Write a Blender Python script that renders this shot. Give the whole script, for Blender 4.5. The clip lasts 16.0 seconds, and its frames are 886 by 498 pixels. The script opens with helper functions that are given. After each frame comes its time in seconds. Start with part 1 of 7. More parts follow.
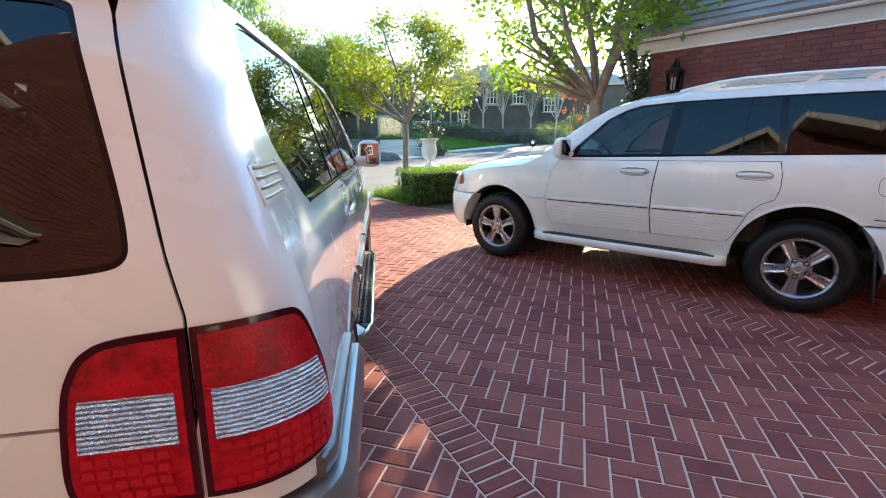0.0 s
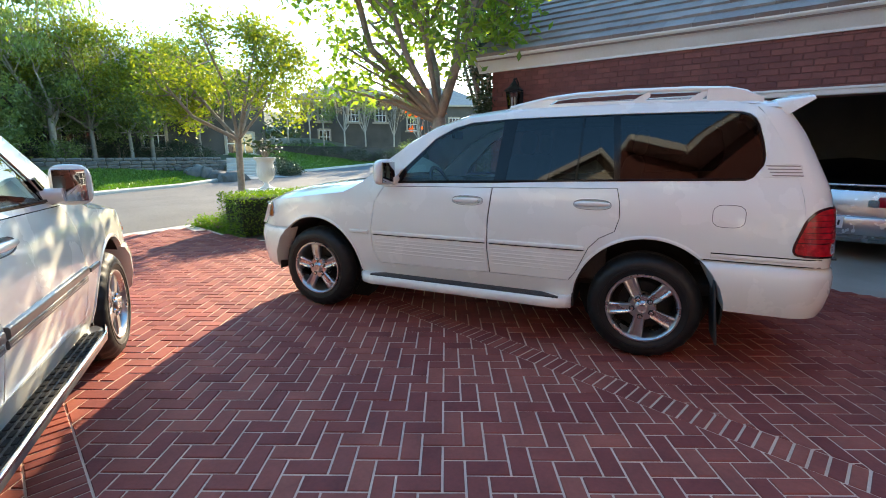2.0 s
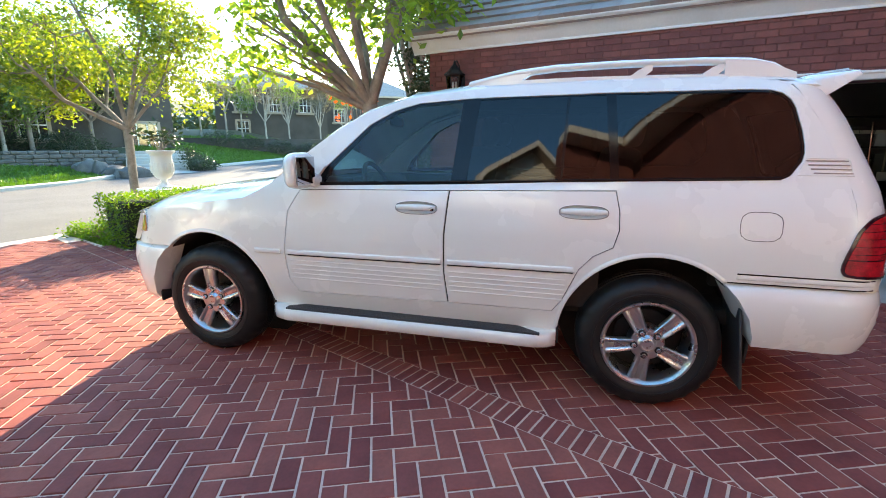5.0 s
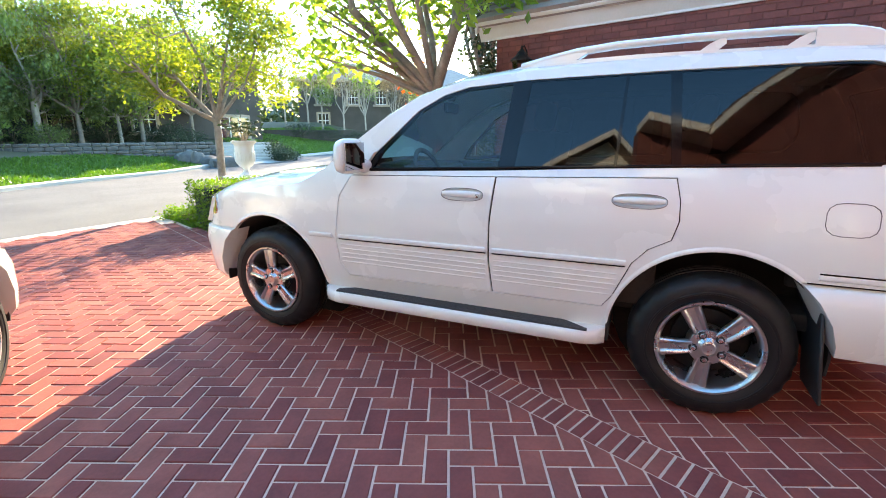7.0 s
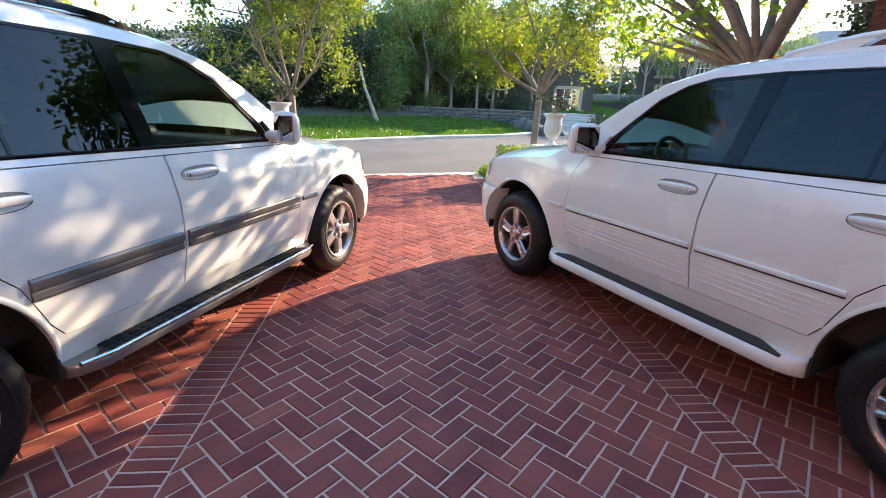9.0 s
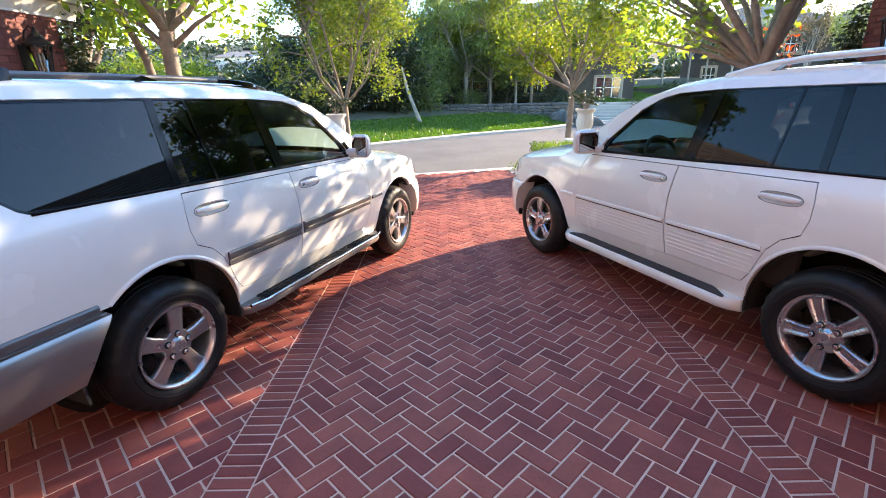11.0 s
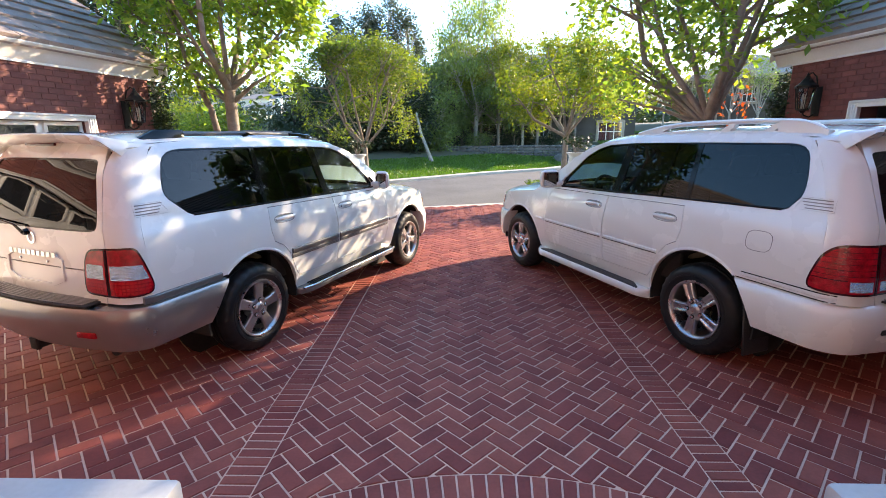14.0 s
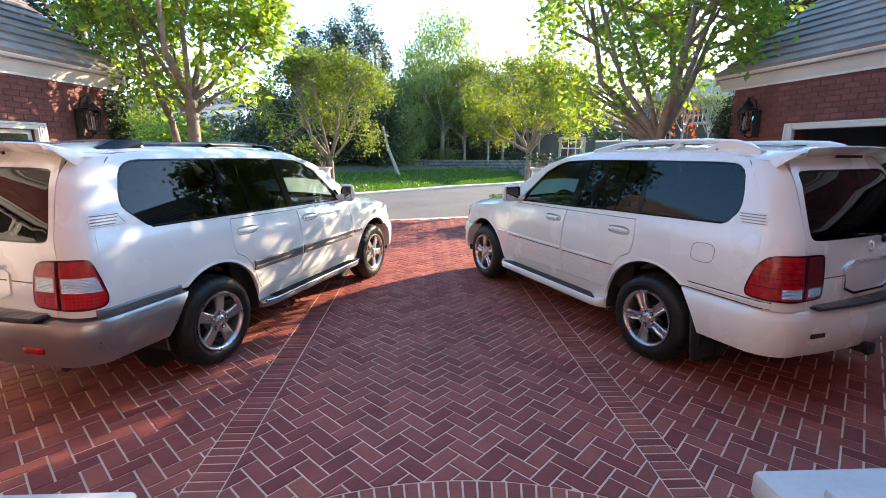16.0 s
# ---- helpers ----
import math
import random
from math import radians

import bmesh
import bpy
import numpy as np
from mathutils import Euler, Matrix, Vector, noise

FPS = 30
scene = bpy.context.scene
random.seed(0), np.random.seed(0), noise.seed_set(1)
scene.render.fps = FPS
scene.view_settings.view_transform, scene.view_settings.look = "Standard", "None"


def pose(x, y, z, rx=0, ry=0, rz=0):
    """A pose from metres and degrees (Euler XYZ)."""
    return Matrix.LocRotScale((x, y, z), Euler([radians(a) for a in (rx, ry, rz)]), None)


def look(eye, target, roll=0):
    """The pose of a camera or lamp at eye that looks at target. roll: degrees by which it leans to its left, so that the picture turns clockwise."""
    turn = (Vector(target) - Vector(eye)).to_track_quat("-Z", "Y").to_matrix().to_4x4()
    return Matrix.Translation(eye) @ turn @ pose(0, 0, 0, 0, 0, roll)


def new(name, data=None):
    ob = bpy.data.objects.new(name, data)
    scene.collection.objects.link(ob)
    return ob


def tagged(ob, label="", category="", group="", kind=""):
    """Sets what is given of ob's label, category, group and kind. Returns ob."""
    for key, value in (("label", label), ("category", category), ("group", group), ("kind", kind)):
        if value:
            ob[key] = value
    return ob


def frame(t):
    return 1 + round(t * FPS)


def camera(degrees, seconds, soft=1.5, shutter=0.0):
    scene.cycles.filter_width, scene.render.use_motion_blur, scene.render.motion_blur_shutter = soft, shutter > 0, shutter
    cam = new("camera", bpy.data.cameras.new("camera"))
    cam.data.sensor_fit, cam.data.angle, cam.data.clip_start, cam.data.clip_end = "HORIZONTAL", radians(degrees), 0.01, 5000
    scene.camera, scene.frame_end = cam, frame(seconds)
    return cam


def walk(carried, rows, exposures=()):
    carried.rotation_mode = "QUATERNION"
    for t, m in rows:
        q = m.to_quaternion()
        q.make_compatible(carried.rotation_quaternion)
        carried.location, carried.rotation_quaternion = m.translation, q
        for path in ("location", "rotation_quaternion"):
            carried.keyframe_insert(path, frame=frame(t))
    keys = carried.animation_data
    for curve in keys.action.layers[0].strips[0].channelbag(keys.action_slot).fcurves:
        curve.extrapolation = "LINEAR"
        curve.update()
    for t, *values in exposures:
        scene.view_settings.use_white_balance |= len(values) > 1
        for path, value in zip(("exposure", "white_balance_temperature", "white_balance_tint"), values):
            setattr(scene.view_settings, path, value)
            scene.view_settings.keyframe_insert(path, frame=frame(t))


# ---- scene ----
cam = camera(88.5, 16.0, soft=0.95)
PATH = [
    (0, (-2.292, -0.039, 1.459), (-1.364, 1.662, 0.964), -0.3),
    (0.5, (-2.01, -0.028, 1.436), (-0.799, 1.499, 0.989), 2.3),
    (1, (-1.755, 0.130, 1.447), (-0.479, 1.609, 1.013), 2.3),
    (1.5, (-1.54, 0.315, 1.457), (-0.206, 1.742, 1.028), 1.6),
    (2, (-1.301, 0.469, 1.479), (0.073, 1.859, 1.057), 0.2),
    (2.5, (-1.117, 0.629, 1.494), (0.289, 1.987, 1.072), -0.2),
    (3, (-0.939, 0.811, 1.475), (0.54, 2.098, 1.077), 0.7),
    (3.5, (-0.803, 0.951, 1.462), (0.713, 2.191, 1.061), 0.5),
    (6, (-0.662, 1.211, 1.464), (0.944, 2.301, 0.983), 0.9),
    (6.5, (-0.646, 1.208, 1.452), (0.984, 2.259, 0.963), 1.1),
    (7, (-0.539, 1.088, 1.431), (0.812, 2.48, 0.944), -0.1),
    (7.5, (-0.544, 0.963, 1.42), (0.425, 2.638, 0.917), 0.5),
    (8, (-0.499, 0.806, 1.436), (0.092, 2.645, 0.917), -1.3),
    (8.5, (-0.386, 0.638, 1.431), (0.079, 2.511, 0.909), -0.7),
    (9, (-0.233, 0.396, 1.522), (-0.046, 2.287, 0.897), 2.5),
    (9.5, (-0.279, 0.181, 1.603), (-0.194, 2.069, 0.949), 0.2),
    (12, (-0.17, -1.172, 1.802), (-0.209, 0.728, 1.181), -0.8),
    (12.5, (-0.105, -1.419, 1.83), (-0.156, 0.497, 1.258), -0.8),
    (13, (-0.042, -1.605, 1.826), (-0.113, 0.318, 1.279), -1.0),
    (13.5, (-0.069, -1.79, 1.824), (-0.149, 0.142, 1.315), -1.0),
    (14, (-0.094, -1.953, 1.827), (-0.153, -0.015, 1.338), -0.6),
    (14.5, (-0.096, -2.013, 1.836), (-0.115, -0.069, 1.367), -0.0),
    (15, (-0.089, -2.022, 1.834), (-0.058, -0.075, 1.379), 0.3),
    (15.5, (-0.073, -2.029, 1.836), (-0.007, -0.079, 1.395), 0.5),
    (16, (-0.065, -2.03, 1.831), (0.02, -0.079, 1.399), 0.3),
]
walk(cam, [(t, look(eye, target, roll)) for t, eye, target, roll in PATH],
     exposures=[(0, 2.93, 8700, 8), (0.5, 2.76, 8650, 7), (1, 2.61, 8700, 8), (2, 2.8, 9000, 8), (3, 2.93, 9350, 8), (3.6, 2.78, 9500, 5), (5.8, 3.57, 9300, 10), (6.8, 3.58, 9300, 10), (7.6, 2.96, 8950, 14), (8.5, 2.76, 8950, 18), (9.5, 2.88, 8950, 19), (12, 3.07, 9000, 21), (14.5, 2.74, 8850, 18), (16, 2.89, 8750, 16)])

from mathutils import geometry

# places of the two cars: x, y, heading
CAR_R, CAR_L = (2.196, 3.333, 22.29), (-2.146, 3.368, -21.0)

# ---- light ----
SUN_AZ, SUN_EL = 49.0, 20.6
world = bpy.data.worlds.new("sky")
scene.world = world
world.use_nodes = True
wn = world.node_tree.nodes
sky = wn.new("ShaderNodeTexSky")
sky.sky_type = "NISHITA"
sky.sun_disc = False
sky.sun_elevation, sky.sun_rotation = radians(SUN_EL), radians(SUN_AZ)
sky.air_density, sky.dust_density, sky.ozone_density = 0.85, 0.1, 2.0
deep = wn.new("ShaderNodeHueSaturation")
deep.inputs["Saturation"].default_value = 1.27
world.node_tree.links.new(sky.outputs[0], deep.inputs["Color"])
world.node_tree.links.new(deep.outputs[0], wn["Background"].inputs[0])
wn["Background"].inputs[1].default_value = 0.15
sun_data = bpy.data.lights.new("sun", "SUN")
sun_data.energy, sun_data.angle, sun_data.color = 2.0, radians(0.5), (1.0, 0.93, 0.82)
sun = new("sun", sun_data)
sd = Vector((math.sin(radians(SUN_AZ)) * math.cos(radians(SUN_EL)), math.cos(radians(SUN_AZ)) * math.cos(radians(SUN_EL)), math.sin(radians(SUN_EL))))
sun.matrix_world = look(sd * 60, (0, 0, 0))


# ---- materials ----
def material(name, color, rough=0.6, metal=0.0, color2=None, scale=6.0, fine=60.0, bump=0.0, bump_scale=80.0, coat=0.0, vary=0.0, spec=0.5, island=False):
    """Principled surface with two scales of colour variation, relief, and a little difference from piece to piece."""
    m = bpy.data.materials.new(name)
    m.use_nodes = True
    n, l = m.node_tree.nodes, m.node_tree.links
    p = n["Principled BSDF"]
    p.inputs["Roughness"].default_value, p.inputs["Metallic"].default_value = rough, metal
    p.inputs["Specular IOR Level"].default_value = spec
    p.inputs["Coat Weight"].default_value, p.inputs["Coat Roughness"].default_value = coat, 0.03
    p.inputs["Base Color"].default_value = (*color, 1)
    tc = n.new("ShaderNodeTexCoord")
    if color2:
        big, small = n.new("ShaderNodeTexNoise"), n.new("ShaderNodeTexNoise")
        big.inputs["Scale"].default_value, small.inputs["Scale"].default_value = scale, fine
        big.inputs["Detail"].default_value, small.inputs["Detail"].default_value = 4, 3
        l.new(tc.outputs["Object"], big.inputs["Vector"]), l.new(tc.outputs["Object"], small.inputs["Vector"])
        add = n.new("ShaderNodeMath")
        add.operation = "MULTIPLY_ADD"
        add.inputs[1].default_value = 0.45
        l.new(small.outputs["Fac"], add.inputs[0]), l.new(big.outputs["Fac"], add.inputs[2])
        ramp = n.new("ShaderNodeMapRange")
        ramp.inputs[1].default_value, ramp.inputs[2].default_value = 0.50, 0.95
        l.new(add.outputs[0], ramp.inputs[0])
        mix = n.new("ShaderNodeMix")
        mix.data_type = "RGBA"
        mix.inputs[6].default_value, mix.inputs[7].default_value = (*color, 1), (*color2, 1)
        l.new(ramp.outputs[0], mix.inputs[0])
        out = mix.outputs[2]
        if vary:
            hsv = n.new("ShaderNodeHueSaturation")
            rnd = n.new("ShaderNodeNewGeometry") if island else n.new("ShaderNodeObjectInfo")
            r = rnd.outputs["Random Per Island"] if island else rnd.outputs["Random"]
            mr = n.new("ShaderNodeMapRange")
            mr.inputs[3].default_value, mr.inputs[4].default_value = 1 - vary, 1 + vary
            l.new(r, mr.inputs[0]), l.new(mr.outputs[0], hsv.inputs["Value"])
            mh = n.new("ShaderNodeMapRange")
            mh.inputs[3].default_value, mh.inputs[4].default_value = 0.5 - 0.02 * vary, 0.5 + 0.025 * vary
            l.new(r, mh.inputs[0]), l.new(mh.outputs[0], hsv.inputs["Hue"])
            l.new(out, hsv.inputs["Color"])
            out = hsv.outputs[0]
        l.new(out, p.inputs["Base Color"])
        rr = n.new("ShaderNodeMapRange")
        rr.inputs[3].default_value, rr.inputs[4].default_value = max(0.02, rough - 0.08), min(1, rough + 0.1)
        l.new(big.outputs["Fac"], rr.inputs[0]), l.new(rr.outputs[0], p.inputs["Roughness"])
    if bump:
        bn, b = n.new("ShaderNodeTexNoise"), n.new("ShaderNodeBump")
        bn.inputs["Scale"].default_value, bn.inputs["Detail"].default_value = bump_scale, 5
        b.inputs["Strength"].default_value, b.inputs["Distance"].default_value = bump, 0.01
        l.new(tc.outputs["Object"], bn.inputs["Vector"])
        l.new(bn.outputs["Fac"], b.inputs["Height"]), l.new(b.outputs[0], p.inputs["Normal"])
    return m


def leaf_material(name, color, color2, glow, through_part=0.45):
    """Leaf: glossy front, light shining through from behind, colour from leaf to leaf."""
    m = bpy.data.materials.new(name)
    m.use_nodes = True
    n, l = m.node_tree.nodes, m.node_tree.links
    p, o = n["Principled BSDF"], n["Material Output"]
    p.inputs["Roughness"].default_value = 0.42
    g = n.new("ShaderNodeNewGeometry")
    mix, tint = n.new("ShaderNodeMix"), n.new("ShaderNodeMix")
    mix.data_type = tint.data_type = "RGBA"
    mix.inputs[6].default_value, mix.inputs[7].default_value = (*color, 1), (*color2, 1)
    l.new(g.outputs["Random Per Island"], mix.inputs[0])
    l.new(mix.outputs[2], p.inputs["Base Color"])
    tint.blend_type = "MULTIPLY"
    tint.inputs[0].default_value = 1
    l.new(mix.outputs[2], tint.inputs[6])
    tint.inputs[7].default_value = (*glow, 1)
    t, s = n.new("ShaderNodeBsdfTranslucent"), n.new("ShaderNodeMixShader")
    l.new(tint.outputs[2], t.inputs[0])
    s.inputs[0].default_value = through_part
    l.new(p.outputs[0], s.inputs[1]), l.new(t.outputs[0], s.inputs[2]), l.new(s.outputs[0], o.inputs[0])
    return m


def glass_material(name, tint, ior=1.5, rough=0.0):
    """Thin tinted pane: lets tinted light straight through and mirrors by Fresnel."""
    m = bpy.data.materials.new(name)
    m.use_nodes = True
    n, l = m.node_tree.nodes, m.node_tree.links
    n.remove(n["Principled BSDF"])
    a, b, s, f = n.new("ShaderNodeBsdfTransparent"), n.new("ShaderNodeBsdfGlossy"), n.new("ShaderNodeMixShader"), n.new("ShaderNodeFresnel")
    a.inputs[0].default_value, b.inputs["Roughness"].default_value = (*tint, 1), rough
    f.inputs[0].default_value = ior
    l.new(f.outputs[0], s.inputs[0]), l.new(a.outputs[0], s.inputs[1]), l.new(b.outputs[0], s.inputs[2])
    l.new(s.outputs[0], n["Material Output"].inputs[0])
    return m


M_PAINT = material("pearl_white_paint", (0.76, 0.772, 0.715), 0.25, coat=1.0, color2=(0.785, 0.797, 0.74), scale=3, fine=300)
M_SILVER = material("silver_grey_paint", (0.27, 0.25, 0.235), 0.30, 0.7, color2=(0.31, 0.29, 0.272), fine=400, coat=0.7)
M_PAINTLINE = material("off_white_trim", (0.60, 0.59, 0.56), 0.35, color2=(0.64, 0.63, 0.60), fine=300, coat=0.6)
M_LED = material("bright_red_led", (0.62, 0.014, 0.024), 0.12, color2=(0.42, 0.008, 0.012), fine=200, coat=0.3, spec=0.35)
M_MOULD = material("dark_silver_moulding", (0.13, 0.122, 0.115), 0.36, 0.35, color2=(0.16, 0.15, 0.142), fine=400, coat=0.5)
M_CLAD = material("grey_cladding", (0.10, 0.098, 0.095), 0.42, 0.2, color2=(0.13, 0.125, 0.12), fine=300, coat=0.3)
M_BLACK = material("black_trim", (0.002, 0.002, 0.0023), 0.05, color2=(0.0045, 0.0045, 0.005), spec=0.25)
M_DARK = material("underbody_black", (0.012, 0.011, 0.010), 0.85, color2=(0.03, 0.026, 0.022), scale=9)
M_RUBBER = material("tyre_rubber", (0.0065, 0.0064, 0.0064), 0.5, color2=(0.012, 0.0115, 0.011), scale=7, fine=90, bump=0.12, bump_scale=160, spec=0.35)
M_TREAD = material("rubber_tread", (0.016, 0.016, 0.016), 0.85, color2=(0.028, 0.027, 0.026), fine=200, bump=0.3, bump_scale=350, spec=0.15)
M_PLASTIC = material("grained_black_plastic", (0.022, 0.022, 0.023), 0.55, color2=(0.04, 0.04, 0.04), fine=200, bump=0.3, bump_scale=350)
M_ALLOY = material("alloy_wheel", (0.60, 0.59, 0.58), 0.27, 0.92, color2=(0.50, 0.49, 0.48), scale=8, fine=150)
M_SATIN = material("satin_alloy", (0.46, 0.455, 0.45), 0.30, 0.9, color2=(0.38, 0.375, 0.37), scale=8, fine=150)
M_ALLOYDARK = material("dark_cast_metal", (0.035, 0.034, 0.033), 0.5, 0.7, color2=(0.02, 0.02, 0.02))
M_CHROME = material("chrome", (0.72, 0.72, 0.72), 0.08, 1.0)
M_RED = material("red_lamp_lens", (0.58, 0.006, 0.018), 0.08, color2=(0.22, 0.002, 0.006), scale=25, fine=120, coat=0.25, bump=0.3, bump_scale=160, spec=0.35)
M_DARKRED = material("smoked_red_lens", (0.055, 0.002, 0.006), 0.10, color2=(0.035, 0.002, 0.004), scale=20, coat=0.3, spec=0.35)
M_MAROON = material("maroon_lens", (0.17, 0.004, 0.012), 0.10, color2=(0.10, 0.003, 0.008), scale=22, fine=120, coat=0.3, bump=0.2, bump_scale=160, spec=0.35)
M_CLEARLAMP = material("clear_lamp_lens", (0.80, 0.78, 0.74), 0.10, 0.75, color2=(0.62, 0.60, 0.56), scale=30, fine=130, coat=0.6)
_n, _l = M_CLEARLAMP.node_tree.nodes, M_CLEARLAMP.node_tree.links
_w, _b, _t = _n.new("ShaderNodeTexWave"), _n.new("ShaderNodeBump"), _n.new("ShaderNodeTexCoord")
_w.bands_direction = "Z"
_w.inputs["Scale"].default_value, _w.inputs["Distortion"].default_value, _w.inputs["Detail Scale"].default_value = 34.0, 3.0, 6.0
_b.inputs["Strength"].default_value, _b.inputs["Distance"].default_value = 0.9, 0.01
_l.new(_t.outputs["Object"], _w.inputs["Vector"]), _l.new(_w.outputs["Fac"], _b.inputs["Height"]), _l.new(_b.outputs[0], _n["Principled BSDF"].inputs["Normal"])
M_AMBER = material("amber_lens", (0.5, 0.11, 0.01), 0.1, coat=1.0)
M_GLASSREAR = glass_material("privacy_glass", (0.07, 0.075, 0.08), 1.46)
M_GLASSFRONT = glass_material("green_tinted_glass", (0.58, 0.68, 0.63), 1.47)
M_GLASSHATCH = glass_material("rear_hatch_glass", (0.05, 0.05, 0.055), 1.6)
M_LEATHER = material("tan_leather", (0.46, 0.39, 0.30), 0.5, color2=(0.38, 0.32, 0.24), scale=5, fine=90, bump=0.15)
M_MIRROR = material("mirror_glass", (0.42, 0.44, 0.46), 0.02, 1.0)
M_BRICKPAVE = material("red_brick_paver", (0.35, 0.085, 0.066), 0.72, color2=(0.235, 0.062, 0.051), scale=4, fine=45, bump=0.2, bump_scale=70, vary=0.22, spec=0.22)
M_PAVESTUFF = material("red_brick_pavers_laid", (0.35, 0.085, 0.066), 0.72, color2=(0.235, 0.062, 0.051), scale=4, fine=45, bump=0.2, bump_scale=70, vary=0.22, spec=0.22, island=True)
M_JOINT = material("sand_mortar_joint", (0.80, 0.55, 0.42), 0.9, color2=(0.62, 0.415, 0.315), scale=3, fine=50, bump=0.3, bump_scale=120)
M_BRICKWALL = material("red_wall_brick", (0.215, 0.062, 0.05), 0.75, color2=(0.155, 0.05, 0.043), scale=5, fine=40, bump=0.4, bump_scale=60, vary=0.18)
M_WALLSTUFF = material("red_wall_bricks_laid", (0.215, 0.062, 0.05), 0.75, color2=(0.155, 0.05, 0.043), scale=5, fine=40, bump=0.4, bump_scale=60, vary=0.18, island=True)
M_WALLJOINT = material("dark_red_mortar", (0.19, 0.065, 0.052), 0.9, color2=(0.13, 0.05, 0.042), fine=60)
M_WHITE = material("white_painted_wood", (0.76, 0.74, 0.69), 0.45, color2=(0.68, 0.66, 0.60), scale=2.5, fine=40, bump=0.06, bump_scale=40)
# Pier white greyed to put its shade into the colour; also the crate's grey.
M_PIER = material("shade_greyed_white_paint", (0.50, 0.51, 0.50), 0.5, color2=(0.40, 0.41, 0.40), scale=3, fine=40, bump=0.1, bump_scale=40)
M_STUCCO = material("white_stucco", (0.74, 0.71, 0.64), 0.85, color2=(0.64, 0.61, 0.55), scale=1.5, fine=50, bump=0.4, bump_scale=90)
M_TILE = material("grey_brown_roof_tile", (0.25, 0.195, 0.172), 0.8, color2=(0.33, 0.262, 0.232), scale=2.5, fine=25, bump=0.4, bump_scale=40, vary=0.14, island=True)
M_TILEONE = material("single_roof_tile", (0.25, 0.195, 0.172), 0.8, color2=(0.33, 0.262, 0.232), scale=2.5, fine=25, bump=0.4, bump_scale=40, vary=0.14)
M_IRON = material("black_iron", (0.012, 0.012, 0.012), 0.5, 0.6, color2=(0.03, 0.028, 0.026))
M_LAMPGLASS = glass_material("lantern_glass", (0.75, 0.76, 0.74))
M_ASPHALT = material("grey_asphalt", (0.09, 0.087, 0.085), 0.9, color2=(0.135, 0.13, 0.125), scale=0.6, fine=120, bump=0.5, bump_scale=160)
M_CONCRETE = material("pale_concrete", (0.50, 0.46, 0.40), 0.85, color2=(0.38, 0.35, 0.30), scale=1.2, fine=60, bump=0.25, bump_scale=90)
M_EARTH = material("bare_earth", (0.09, 0.065, 0.042), 0.95, color2=(0.05, 0.038, 0.026), scale=2, fine=30, bump=0.6, bump_scale=25)
M_LAWN = material("lawn_green", (0.055, 0.12, 0.018), 0.9, color2=(0.09, 0.16, 0.03), scale=1.3, fine=40, bump=0.8, bump_scale=60)
M_GRASS = leaf_material("grass_blade", (0.05, 0.12, 0.015), (0.10, 0.19, 0.03), (1.6, 1.9, 0.6), 0.4)
M_BARK = material("smooth_grey_brown_bark", (0.29, 0.23, 0.18), 0.85, color2=(0.16, 0.125, 0.098), scale=7, fine=40, bump=0.7, bump_scale=30)
M_PALEBARK = material("pale_bark", (0.42, 0.38, 0.32), 0.85, color2=(0.25, 0.21, 0.17), scale=5, fine=30, bump=0.4, bump_scale=30)
M_LEAF = leaf_material("yellow_green_leaf", (0.075, 0.125, 0.02), (0.22, 0.22, 0.035), (2.1, 2.2, 0.8), 0.5)
M_LEAFBIG = leaf_material("broad_green_leaf", (0.075, 0.145, 0.036), (0.22, 0.26, 0.06), (2.2, 2.4, 1.0), 0.58)
M_LEAFOLIVE = leaf_material("olive_green_leaf", (0.06, 0.105, 0.022), (0.18, 0.20, 0.036), (1.9, 2.05, 0.8), 0.47)
M_LEAFRED = leaf_material("red_autumn_leaf", (0.35, 0.05, 0.012), (0.45, 0.12, 0.02), (1.6, 1.2, 1.0), 0.5)
M_LEAFGREY = leaf_material("grey_green_leaf", (0.085, 0.125, 0.05), (0.16, 0.21, 0.08), (1.9, 2.1, 1.0), 0.45)
M_LEAFDRY = leaf_material("dry_grey_brown_leaf", (0.13, 0.11, 0.075), (0.20, 0.17, 0.11), (1.4, 1.3, 0.9), 0.35)
M_LEAFDARK = leaf_material("dark_conifer_leaf", (0.018, 0.032, 0.014), (0.04, 0.062, 0.022), (1.3, 1.5, 0.7), 0.22)
M_LEAFBLUE = leaf_material("blue_grey_conifer_leaf", (0.03, 0.05, 0.034), (0.07, 0.09, 0.055), (1.3, 1.4, 0.9), 0.25)
M_LEAFPEPPER = leaf_material("pale_pepper_leaf", (0.12, 0.17, 0.06), (0.22, 0.27, 0.10), (2.0, 2.1, 1.0), 0.5)
M_HEDGE = leaf_material("boxwood_leaf", (0.05, 0.11, 0.012), (0.11, 0.18, 0.02), (2.2, 2.4, 0.6), 0.45)
M_STONE = material("grey_field_stone", (0.16, 0.148, 0.132), 0.85, color2=(0.09, 0.083, 0.075), scale=3, fine=25, bump=0.6, bump_scale=20, vary=0.3, island=True)
M_HOUSEGREY = material("grey_brown_house_stucco", (0.088, 0.075, 0.063), 0.9, color2=(0.06, 0.051, 0.043), scale=1.0, fine=20, bump=0.3)
M_HOUSETAN = material("tan_house_stucco", (0.42, 0.33, 0.24), 0.9, color2=(0.34, 0.27, 0.20), scale=1.0, fine=20, bump=0.3)
M_PANE = material("dark_window_pane", (0.02, 0.024, 0.028), 0.05, color2=(0.03, 0.034, 0.04), coat=1.0)
